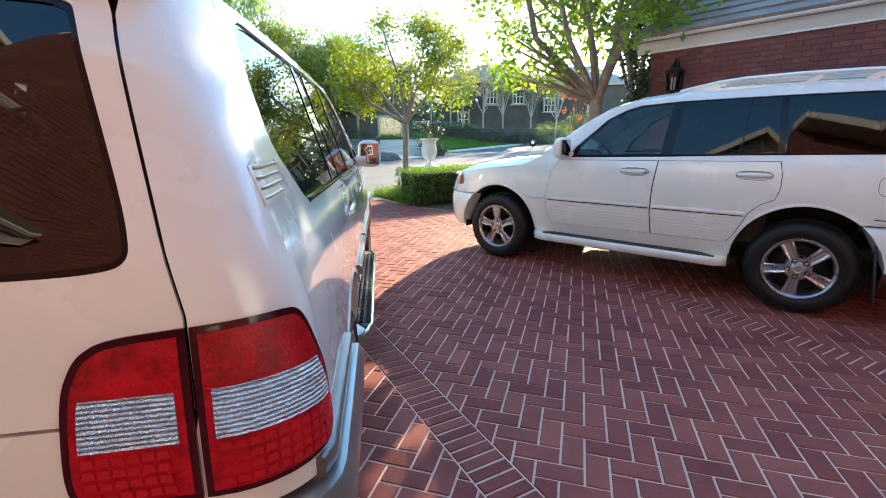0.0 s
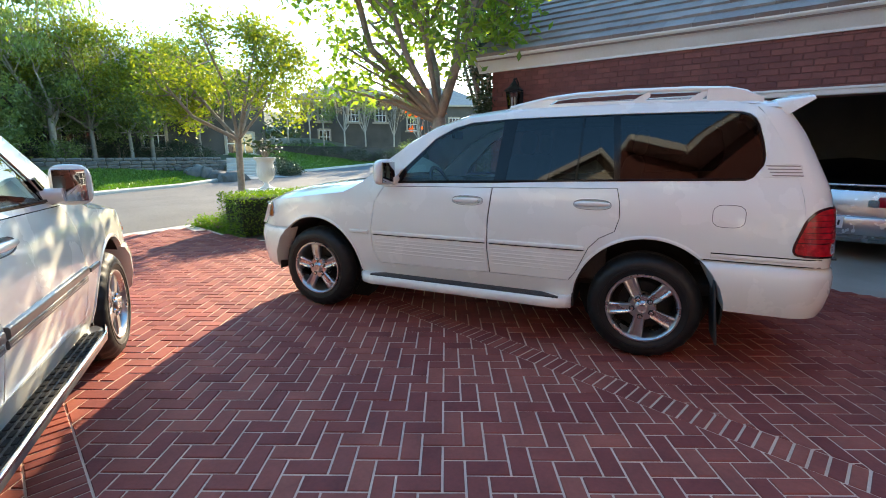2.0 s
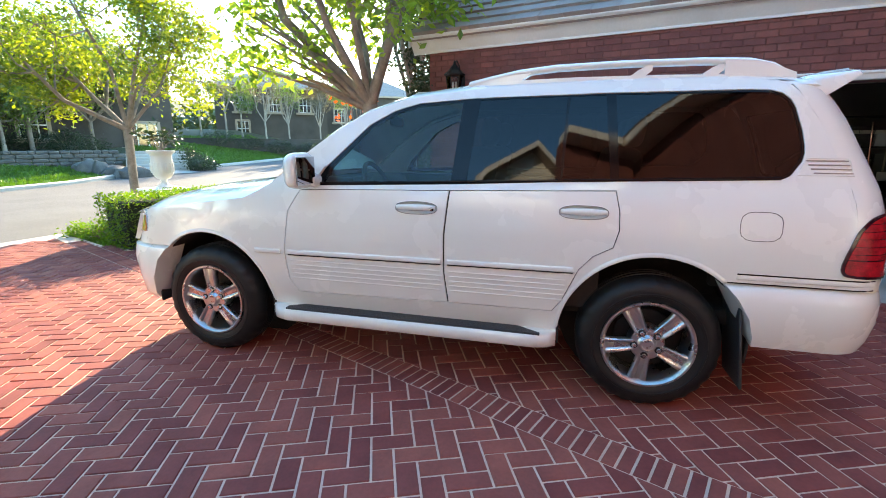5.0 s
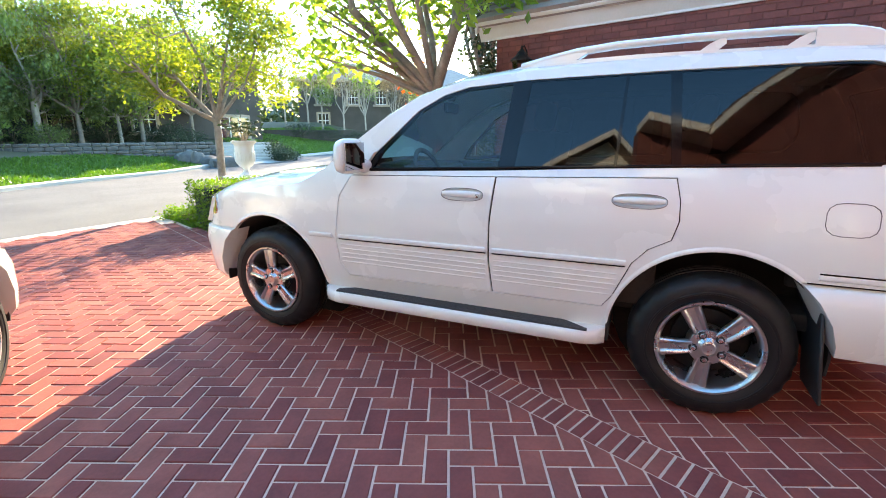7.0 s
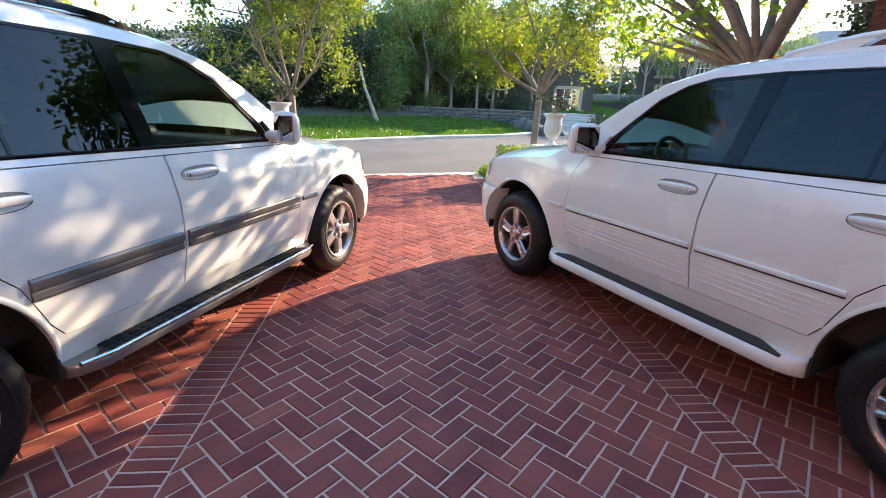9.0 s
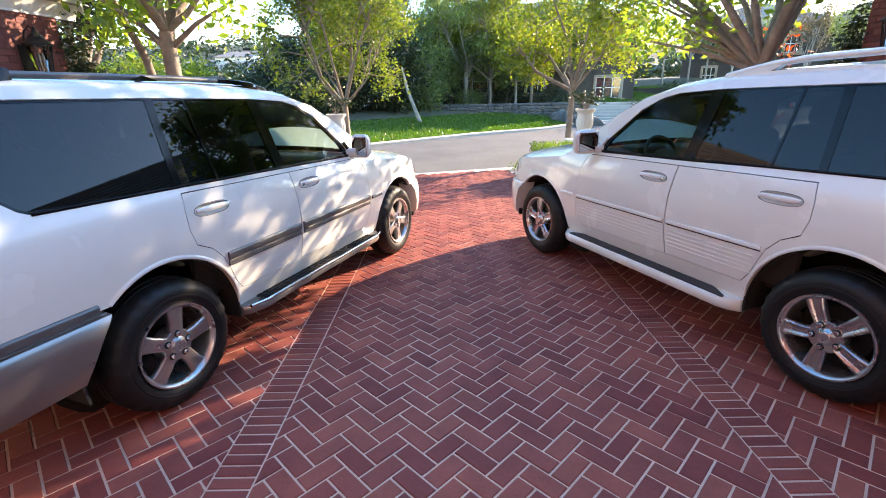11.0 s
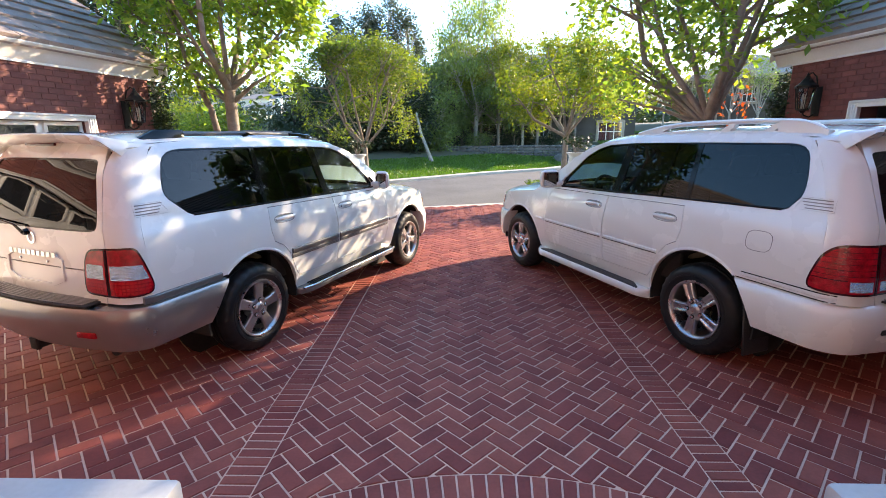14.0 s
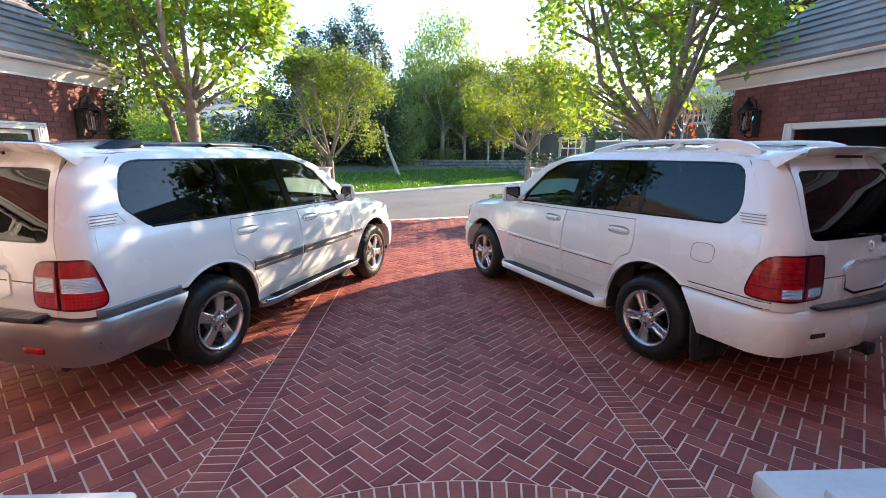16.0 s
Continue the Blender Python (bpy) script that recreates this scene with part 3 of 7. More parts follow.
def wheel(name, spokes, parent, x, y, side, mudflap=False):
    """Wheel with tyre, rim, spokes and nuts; its outer face looks along side * y."""
    e = new(name)
    e.parent = parent
    e.matrix_basis = Matrix.Translation((x, y, 0.385)) @ Matrix.Rotation(radians(-90 * side), 4, "X") @ Matrix.Rotation(-0.22 if x > 0 else 0.166, 4, "Z")
    w = 0.135
    tyre = [(0.243, -w + 0.02), (0.27, -w), (0.32, -w - 0.004), (0.352, -w + 0.012), (0.374, -w + 0.035), (0.384, -w + 0.07), (0.386, -0.052), (0.378, -0.050), (0.378, -0.040), (0.387, -0.038),
            (0.387, -0.006), (0.379, -0.004), (0.379, 0.006), (0.387, 0.008), (0.387, 0.038), (0.378, 0.040), (0.378, 0.050), (0.386, 0.052), (0.384, w - 0.07), (0.374, w - 0.035), (0.352, w - 0.012),
            (0.32, w + 0.004), (0.30, w + 0.003), (0.298, w + 0.006), (0.29, w + 0.006), (0.288, w + 0.002), (0.27, w), (0.243, w - 0.02)]
    V, F = lathe(tyre, 112, close=True)
    for i, (px, py, pz) in enumerate(V):
        r = math.hypot(px, py)
        if r > 0.35 and (i % 112) % 4 > 1 and abs(pz) > 0.055:
            V[i] = (px * (1 - 0.006 / r), py * (1 - 0.006 / r), pz)
    ty = part("tyre", (V, F), M_RUBBER, e, smooth=35)
    rim = [(0.225, -w + 0.01), (0.246, -w + 0.012), (0.250, w - 0.012), (0.248, w - 0.001), (0.238, w - 0.001), (0.226, w - 0.012), (0.220, w - 0.035), (0.212, w - 0.12), (0.212, -w + 0.03)]
    part("rim", lathe(rim, 56, close=True), M_ALLOY, e, smooth=35)
    part("brake_disc", lathe([(0.03, -0.03), (0.165, -0.03), (0.165, -0.01), (0.03, -0.01)], 32, close=True), M_ALLOYDARK, e)
    part("wheel_well_back", lathe([(0.04, -0.06), (0.206, -0.06), (0.206, -0.05), (0.04, -0.05)], 32, close=True), M_DARK, e)
    sp = []
    for k in range(5):
        m = Matrix.Rotation(2 * math.pi * k / 5, 4, "Z")
        if spokes == "ridged":
            prof = [(-0.046, -0.004), (-0.043, 0.013), (-0.035, 0.021), (-0.020, 0.019), (-0.013, 0.009), (0.013, 0.009), (0.020, 0.019), (0.035, 0.021), (0.043, 0.013), (0.046, -0.004), (0.035, -0.03), (-0.035, -0.03)]
            grow = [(0.070, 0.80), (0.10, 0.86), (0.15, 0.97), (0.20, 1.08), (0.232, 1.25)]
        else:
            prof = [(-0.044, -0.004), (-0.040, 0.012), (-0.033, 0.017), (-0.010, 0.014), (0.010, 0.014), (0.033, 0.017), (0.040, 0.012), (0.044, -0.004), (0.034, -0.03), (-0.034, -0.03)]
            grow = [(0.060, 1.0), (0.10, 0.94), (0.15, 1.0), (0.20, 1.15), (0.232, 1.42)]
        st = []
        for r, g in grow:
            h = 0.088 + 0.010 * math.sin(math.pi * min(1, r / 0.24)) + 0.03 * max(0, r - 0.1)
            st.append(((r, 0, h), (0, g, 0), (0, 0, 1)))
        sp.append(moved(sweep(prof, st), m))
    for v in sp:
        part("spoke", v, M_ALLOY if spokes == "ridged" else M_SATIN, e, smooth=50)
    part("hub", lathe([(0.0, 0.02), (0.096, 0.02), (0.094, 0.104), (0.088, 0.112), (0.052, 0.112), (0.046, 0.118), (0.038, 0.128), (0.0, 0.129)], 32), M_ALLOY if spokes == "ridged" else M_SATIN, e)
    part("hub_badge", lathe([(0.0, 0.1292), (0.036, 0.1292), (0.036, 0.1312), (0.031, 0.1335), (0.026, 0.1312), (0.012, 0.1318), (0.0, 0.134)], 24), M_ALLOY, e)
    for k in range(5):
        a = 2 * math.pi * k / 5
        m = Matrix.Translation((0.069 * math.cos(a), 0.069 * math.sin(a), 0))
        # flat black disc on the hub stands for the shade of a recess
        part("nut_pocket", moved(lathe([(0.0, 0.1115), (0.0205, 0.1115), (0.0205, 0.1138), (0.0, 0.1140)], 16), m), M_DARK, e)
        part("wheel_nut", moved(lathe([(0.0, 0.105), (0.0135, 0.105), (0.0135, 0.124), (0.010, 0.129), (0.0, 0.130)], 6), m), M_CHROME, e)
    return e


def handle_oval(x, z):
    return [(x + 0.128 * math.copysign(abs(math.cos(a)) ** 0.75, math.cos(a)), z + 0.036 * math.copysign(abs(math.sin(a)) ** 0.8, math.sin(a))) for a in np.linspace(0, 2 * math.pi, 40, endpoint=False)]


def handle(x, z):
    """Pull handle over a hollow oval dish: rim, dish, grip, lock."""
    oval = handle_oval(x, z)
    rim = side_panel(shrunk(oval, -0.0015), [shrunk(oval, 0.0015)], step=0.02, thick=0.006, offset=0.0015)

    def hollow(u, v):
        q = (abs(-u - x) / 0.13) ** 2.6 + (abs(v - z) / 0.037) ** 2.4
        return (-u, side_y(-u, v) - 0.003 - 0.030 * max(0.0, 1 - q) ** 0.6, v)
    dish = panel(flip(oval), [], hollow, step=0.012, thick=0.0)
    st = []
    for t in np.linspace(0, 1, 13):
        X = x - 0.120 + 0.240 * t
        g = math.sin(math.pi * min(max(t, 0.03), 0.97)) ** 0.3
        st.append(((X, side_y(X, z) + 0.006 + 0.006 * g, z + 0.004), (0, 0, 0.015 * g + 0.005), (0, 0.010 * g + 0.002, 0)))
    grip = sweep([(math.cos(a), math.sin(a)) for a in np.linspace(0, 2 * math.pi, 12, endpoint=False)], list(reversed(st)))
    lock = moved(lathe([(0.0, 0), (0.013, 0), (0.013, 0.004), (0.0, 0.005)], 16), pose(x - 0.100, side_y(x, z) + 0.018, z, -90, 0, 0))
    return rim, dish, grip, lock


def strip(z0, z1, x0, x1, offset, out):
    n = max(6, int(abs(x1 - x0) / 0.06))
    st = []
    for i in range(n + 1):
        x = x0 + (x1 - x0) * i / n
        za, zb = z0(x), z1(x)
        st.append(((x, side_y(x, (za + zb) / 2) + offset, (za + zb) / 2), (0, 0, (zb - za) / 2), (0, out, 0)))
    prof = [(-1, -0.4), (-1, 0.55), (-0.8, 0.9), (-0.5, 1), (0.5, 1), (0.8, 0.9), (1, 0.55), (1, -0.4)]
    return sweep(prof, st if x1 < x0 else list(reversed(st)))


def seat(x, y, w, parent, bench=False):
    e = new("rear_bench" if bench else "front_seat")
    e.parent = parent
    part("seat_cushion", box(x, y, 0.80, 0.52, w, 0.20, 0.06, 3), M_LEATHER, e)
    back = moved(box(0, 0, 0.32, 0.15, w, 0.66, 0.06, 3), Matrix.Translation((x - 0.28, y, 0.80)) @ Matrix.Rotation(radians(-14), 4, "Y"))
    part("backrest", back, M_LEATHER, e)
    for dy in ((-0.42, 0, 0.42) if bench else (0,)):
        part("headrest", moved(box(0, 0, 0, 0.10, 0.26, 0.17, 0.05, 3), Matrix.Translation((x - 0.46, y + dy, 1.52)) @ Matrix.Rotation(radians(-10), 4, "Y")), M_LEATHER, e)
        part("headrest_post", tube([(x - 0.44, y + dy, 1.36), (x - 0.455, y + dy, 1.48)], 0.008), M_CHROME, e)


def wagon(name, x, y, rz, label, luxury):
    car = thing(name, x, y, 0, rz, label, "car", "parked wagons")
    dlo, panes = (DLO_LONG, PANES_LONG) if luxury else (DLO, PANES)
    side = body_side(dlo)
    for vf in (side, mirrored(side)):
        part("body_side", vf, M_PAINT, car, smooth=30)
    roof, screen, pillars = roof_and_windscreen()
    part("roof", roof, M_PAINT, car, smooth=60)
    part("windscreen", screen, M_GLASSFRONT, car, "clear green-tinted windscreen", 180)
    for vf in pillars:
        part("windscreen_pillar", vf, M_PAINT, car, smooth=60)
    part("hood", hood(), M_PAINT, car, smooth=60)
    # doors with glass, trim and handles
    trim_z0, trim_z1 = (lambda q: 0.765 + 0.006 * (0.8 - q)), (lambda q: 0.795 + 0.006 * (0.8 - q))
    lines = [(z, z + 0.008) for z in (0.722, 0.692, 0.662, 0.632, 0.602)] if luxury else []
    spans = {"front_door": (0.775, -0.245), "rear_door": (-0.285, -1.0)}
    for s in (1, -1):
        fix = (lambda v: v) if s > 0 else mirrored
        for dn, poly, hx in (("front_door", FDOOR, -0.09), ("rear_door", RDOOR, -1.035)):
            hz = 1.092 + 0.012 * (0.3 - hx)
            d = part(dn, fix(side_panel(shrunk(poly, 0.005), [handle_oval(hx, hz)], thick=0.025)), M_PAINT, car, smooth=30)
            # black ring added under the door gap stands for its shade
            part("door_seal", fix(side_panel(shrunk(poly, -0.007), [shrunk(poly, 0.014)], thick=0.008, offset=-0.016)), M_BLACK, d)
            rim, dish, grip, lock = handle(hx, hz)
            part("handle_rim", fix(rim), M_CLAD, d)
            part("handle_dish", fix(dish), M_PAINT, d, smooth=180)
            part("handle", fix(grip), M_PAINT, d, smooth=60)
            if dn == "front_door":
                part("lock", fix(lock), M_CHROME, d)
            a, b = spans[dn]
            if luxury:
                part("door_moulding", fix(strip(trim_z0, trim_z1, a, b, 0.0, 0.012)), M_PAINT, d)
                part("moulding_line", fix(strip(lambda q: trim_z0(q) - 0.007, lambda q: trim_z0(q) - 0.001, a, b, 0.0, 0.007)), M_BLACK, d)
                for z0, z1 in lines:
                    part("groove_line", fix(strip(lambda q: z0, lambda q: z1, a - 0.01, b + (0.04 if dn == "rear_door" else 0.0), -0.001, 0.005)), M_PAINT, d)
            else:
                for z0, z1, out, mm in BANDS:
                    part("door_moulding", fix(strip(lambda q: z0, lambda q: z1, a, b, 0.0, out)), mm, d)
        frame_black = side_panel(shrunk(dlo, 0.002), [p for _, p in panes], step=0.05, thick=0.02, offset=-0.006)
        part("window_frame", fix(frame_black), M_BLACK, car, "gloss black window surrounds", 30)
        climb = 0.0305 if luxury else 0.0205
        belt = strip(lambda q: 1.214 + climb * (0.6 - q), lambda q: 1.228 + climb * (0.6 - q), 0.57, -1.955 if luxury else -1.90, -0.004, 0.010)
        part("belt_moulding", fix(belt), M_BLACK, car)
        for pn, poly in panes:
            g = side_panel(poly, thick=0.0, offset=-0.009, step=0.06)
            part(pn, fix(g), M_GLASSFRONT if pn == "front_window" else M_GLASSREAR, car, "green-tinted glass" if pn == "front_window" else "dark privacy glass", 180)
        part("arch_liner", fix(arch_liner(ARCH_R, -0.02)), M_DARK, car)
        part("arch_liner", fix(arch_liner(ARCH_F, -0.02)), M_DARK, car)
        for c, z0, z1 in ((ARCH_R, 0.42, 0.78), (ARCH_F, 0.76, 0.42)):
            part("arch_lip", fix(arch_lip(c, z0, z1)), M_PAINT, car, smooth=60)
        # mirror
        m = part("door_mirror", fix(mirror_shell(luxury)), M_PAINT, car, smooth=60)
        part("mirror_glass", fix(mirror_glass(luxury)), M_MIRROR, m)
        part("mirror_foot", fix(side_panel([(0.67, 1.195), (0.60, 1.205), (0.52, 1.32), (0.545, 1.33)], thick=0.02, offset=0.012)), M_PAINT if luxury else M_BLACK, m)
        # fender crease and step
        if luxury:
            part("quarter_moulding", fix(strip(lambda q: 0.800, lambda q: 0.828, -1.80, -2.40, -0.004, 0.010)), M_PAINT, car)
            part("moulding_line", fix(strip(lambda q: 0.826, lambda q: 0.833, -1.80, -2.40, 0.0, 0.005)), M_BLACK, car)
            part("bumper_gap", fix(strip(lambda q: 0.779, lambda q: 0.785, -1.76, -2.40, 0.0, 0.004)), M_BLACK, car)
        else:
            for z0, z1, out, mm in BANDS:
                part("quarter_moulding", fix(strip(lambda q: z0, lambda q: z1, -1.80 if z1 > 0.78 else -1.77, -2.38, 0.0, out)), mm, car)
        part("fender_moulding", fix(strip(trim_z0, trim_z1, 1.02, 0.83, 0.0, 0.012 if luxury else 0.016)), M_PAINT if luxury else M_CLAD, car)
        if luxury:
            part("step_board", fix(step_board(0.315, 0.405)), M_PAINT, car, "white running board", 50)
            part("step_pad", fix(step_pad(0.404)), M_PLASTIC, car, "black ribbed step pad", 50)
        else:
            part("step_board", fix(step_board(0.335, 0.40)), M_SILVER, car, "silver running board", 50)
            part("step_pad", fix(step_pad(0.400)), M_PLASTIC, car, "black ribbed step pad", 50)
            ribs = [box(0.74 - 0.062 * k, 0.905 + 0.034 * r, 0.409, 0.050, 0.020, 0.008, 0.002, 1) for k in range(25) for r in range(3)]
            part("step_tread", fix(join(*ribs)), M_TREAD, car, "rows of raised rubber ribs")
            edge = [((x, 0.998 - 0.05 * max(0, (abs(x) - 0.78) / 0.15) ** 2, 0.398), (0, 0.012, 0), (0, 0, 0.012)) for x in np.linspace(0.90, -0.90, 15)]
            part("step_edge", fix(sweep([(math.cos(q), math.sin(q)) for q in np.linspace(0, 2 * math.pi, 10, endpoint=False)], edge)), M_CHROME, car, "bright rounded outer edge", 60)
        part("vent", fix(join(*[strip(lambda q: z, lambda q: z + 0.006, -2.055 - 0.012 * k, -2.235 - 0.006 * k, 0.0, 0.004) for k, z in enumerate((1.378, 1.360, 1.342, 1.324))])), M_SILVER, car, "slotted pillar vent")
        vent_line = [(-2.02, 1.315), (-2.062, 1.397), (-2.225, 1.397), (-2.250, 1.385), (-2.262, 1.315)]
        part("vent_rim", fix(side_panel(vent_line, [shrunk(vent_line, 0.007)], step=0.03, thick=0.006, offset=0.003)), M_PAINT, car)
        if luxury:
            part("mudflap", fix(moved(box(0, 0, 0, 0.016, 0.28, 0.46, 0.006, 1), Matrix.Translation((-1.872, 0.808, 0.42)) @ Matrix.Rotation(radians(7), 4, "Y"))), M_PLASTIC, car)
    fuel = rounded([(-1.785, 1.145), (-1.785, 1.0), (-1.972, 1.0), (-1.972, 1.145)], 2)
    if luxury:
        part("fuel_door_gap", side_panel(fuel, [shrunk(fuel, 0.0035)], step=0.03, thick=0.004, offset=0.001), M_CLAD, car)
    # rear end
    zs = np.linspace(0.775, 1.735, 18)
    yw = lambda z: tab(SIDE_W, z) - RC + RC * math.pi / 2
    gap = [(0.711, 0.775), (0.750, 0.98), (0.748, 1.16), (0.640, 1.63)]
    corner = [(yw(z), z) for z in zs] + [(a, z) for a, z in reversed(gap)]
    corner = corner[:-4] + [(gap[3][0], 1.735)] + [gap[3], gap[2], gap[1], gap[0]]
    cv = panel(corner, [], on_wrap, thick=0.03, step=0.035)
    part("rear_corner", cv, M_PAINT, car, smooth=30)
    part("rear_corner", mirrored(cv), M_PAINT, car, smooth=30)
    # black strips added under the tailgate gaps to give them their shade
    part("gate_seal", panel([(-a - 0.012, z) for a, z in gap] + [(-a + 0.012, z) for a, z in reversed(gap)], [], on_rear, thick=0.01, offset=-0.012), M_BLACK, car)
    part("gate_seal", panel([(a + 0.012, z) for a, z in reversed(gap)] + [(a - 0.012, z) for a, z in gap], [], on_rear, thick=0.01, offset=-0.012), M_BLACK, car)
    glass = rounded([(0.55, 1.232), (0.672, 1.245), (0.662, 1.33), (0.590, 1.60), (0.572, 1.655), (0.42, 1.665), (-0.42, 1.665), (-0.572, 1.655), (-0.590, 1.60), (-0.662, 1.33), (-0.672, 1.245), (-0.55, 1.232)], 3)
    upper = [(0.744, 0.985), (0.742, 1.16), (0.634, 1.63), (0.58, 1.765), (-0.58, 1.765), (-0.634, 1.63), (-0.742, 1.16), (-0.744, 0.985)]
    lower = [(0.704, 0.772), (0.744, 0.978), (-0.744, 0.978), (-0.704, 0.772)]
    up = part("upper_tailgate", panel(upper, [glass], on_rear, thick=0.03), M_PAINT, car, smooth=30)
    part("rear_window", panel(glass, [], on_rear, thick=0.0, offset=-0.008), M_GLASSHATCH, up, "dark rear glass", 180)
    seal = panel(shrunk(glass, 0.0), [shrunk(glass, 0.011)], on_rear, thick=0.012, offset=-0.005, step=0.05)
    part("rear_window_frame", seal, M_BLACK, up)
    low = part("lower_tailgate", panel(lower, [], on_rear, thick=0.03), M_PAINT, car, smooth=30)
    recess = rounded([(0.33, 0.84), (0.33, 1.08), (-0.33, 1.08), (-0.33, 0.84)], 1)
    if luxury:
        part("plate_surround", panel(recess, [shrunk(recess, 0.016)], on_rear, thick=0.02, offset=0.016), M_CHROME, low, "chrome plate surround")
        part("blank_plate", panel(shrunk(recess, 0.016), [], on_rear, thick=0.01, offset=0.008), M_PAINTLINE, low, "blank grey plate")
        for k, (yy, w, zz, h) in enumerate(((0.52, 0.15, 1.165, 0.022), (0.45, 0.06, 0.90, 0.03))):
            part("badge_bar", panel([(yy, zz), (yy, zz + h), (yy - w, zz + h), (yy - w, zz)], [], on_rear, thick=0.006, offset=0.006, step=0.03), M_CHROME, up if k == 0 else low)
    else:
        part("plate_surround", panel(recess, [shrunk(recess, 0.022)], on_rear, thick=0.02, offset=0.010), M_PAINT, low, "white plate recess rim")
        for k in range(10):
            yy = 0.27 - k * 0.055
            part("badge_bar", panel([(yy, 1.045), (yy, 1.078), (yy - 0.038, 1.078), (yy - 0.038, 1.045)], [], on_rear, thick=0.006, offset=0.018, step=0.03), M_CHROME, low)
        for yy in (0.16, -0.16):
            part("bolt", moved(lathe([(0, 0), (0.012, 0), (0.010, 0.008), (0, 0.009)], 10), Matrix.Translation(on_rear(yy, 1.01)) @ pose(0, 0, 0, 0, -90, 0)), M_CHROME, low)
    part("emblem", moved(lathe([(0.028, 0), (0.045, 0), (0.045, 0.006), (0.028, 0.006)], 24, close=True), Matrix.Translation(on_rear(0, 1.165)) @ pose(0, 0, 0, 0, -86, 0)), M_CHROME, up)
    wy = 0.18 if luxury else -0.05
    arm = [Vector(on_rear(wy, 1.20)) + Vector((-0.03, 0, 0)), Vector(on_rear(wy - 0.10, 1.245)) + Vector((-0.035, 0, 0)), Vector(on_rear(wy - 0.46, 1.27)) + Vector((-0.022, 0, 0))]
    part("rear_wiper", join(tube(arm, [0.012, 0.008, 0.006]), moved(lathe([(0, 0), (0.025, 0), (0.02, 0.03), (0, 0.032)], 16), Matrix.Translation(on_rear(wy, 1.20)) @ pose(0, 0, 0, 0, -90, 0))), M_BLACK, up)
    tail_lamps(car, luxury)
    # spoiler
    w0 = 0.645
    st = []
    for t in np.linspace(-1, 1, 17):
        yy = w0 * t
        d = 0.015 * (1 - t * t)
        lift = 0.0 if abs(t) < 0.93 else -0.03
        st.append(((-2.10, yy, 1.750 + d + lift), (-1.02, 0, 0.10), (0, 0, 1)))
    prof = [(0.0, 0.03), (0.09, 0.045), (0.185, 0.048), (0.195, 0.038), (0.16, 0.012), (0.08, -0.015), (0.0, -0.03)]
    sp = part("spoiler", sweep(prof, st), M_PAINT, car, "white roof spoiler", 60)
    for s in (1, -1):
        rows = [(0.60, 1.757, [(0, -0.02), (0.18, 0.0), (0.197, 0.03), (0.185, 0.060), (0, 0.035)]),
                (0.665, 1.752, [(0, -0.05), (0.13, -0.01), (0.200, 0.036), (0.190, 0.052), (0, 0.028)]),
                (0.690, 1.742, [(0.02, -0.085), (0.08, -0.045), (0.195, 0.038), (0.180, 0.046), (0, 0.006)])]
        V = [(-2.10 - 1.02 * a, s * y, z - 0.007 + b) for y, z, p in rows for a, b in p]
        F = [(k * 5 + i, k * 5 + (i + 1) % 5, k * 5 + 5 + (i + 1) % 5, k * 5 + 5 + i) for k in range(2) for i in range(5)] + [(4, 3, 2, 1, 0), (10, 11, 12, 13, 14)]
        part("spoiler_end", (V, F if s < 0 else [tuple(reversed(q)) for q in F]), M_PAINT, sp, smooth=50)
    for s in (1, -1):
        fill = [((-1.93, s * 0.640, 1.738), (0, 0.070, 0), (0, 0, 0.020)), ((-2.00, s * 0.640, 1.738), (0, 0.072, 0), (0, 0, 0.022)), ((-2.10, s * 0.630, 1.738), (0, 0.070, 0), (0, 0, 0.026)), ((-2.16, s * 0.620, 1.730), (0, 0.062, 0), (0, 0, 0.026))]
        part("roof_corner", sweep([(-1, -1), (0.8, -1), (1, -0.3), (0.75, 0.6), (0.2, 1), (-1, 1)] if s > 0 else [(1, -1), (-0.8, -1), (-1, -0.3), (-0.75, 0.6), (-0.2, 1), (1, 1)], fill), M_PAINT, car, smooth=60)
    part("stop_lamp", box(-2.262, 0, 1.755, 0.02, 0.34, 0.022, 0.006), M_DARKRED, sp)
    # bumpers
    if luxury:
        rp = [(-0.06, 0.445), (0.0, 0.44), (0.025, 0.50), (0.045, 0.60), (0.045, 0.70), (0.03, 0.755), (0.0, 0.778), (-0.12, 0.785), (-0.12, 0.45)]
    else:
        rp = [(-0.06, 0.455), (0.0, 0.45), (0.03, 0.50), (0.058, 0.57), (0.068, 0.65), (0.066, 0.735), (0.05, 0.758), (-0.12, 0.764), (-0.12, 0.46)]
    rb = part("rear_bumper", bumper(True, rp, 0.01 if luxury else 0.06), M_PAINT if luxury else M_SILVER, car, "white painted rear bumper" if luxury else "silver grey rear bumper", 40)
    back = -2.51 if luxury else -2.555
    pad = panel([(-0.66, 0.0), (0.66, 0.0), (0.64, 0.16), (-0.64, 0.16)], [], lambda a, b: (back - 0.075 * (1 - (a / 0.75) ** 2) - 0.03 + b * 0.9, a, 0.786 if luxury else 0.772), thick=0.012)
    part("bumper_step_pad", pad, M_PLASTIC, rb, "black ribbed step pad")
    for k in range(7):
        part("pad_rib", panel([(-0.63, 0.0), (0.63, 0.0), (0.63, 0.009), (-0.63, 0.009)], [], lambda a, b: (back - 0.075 * (1 - (a / 0.75) ** 2) - 0.022 + k * 0.019 + b, a, 0.803 if luxury else 0.789), thick=0.004, step=0.12), M_SILVER, rb)
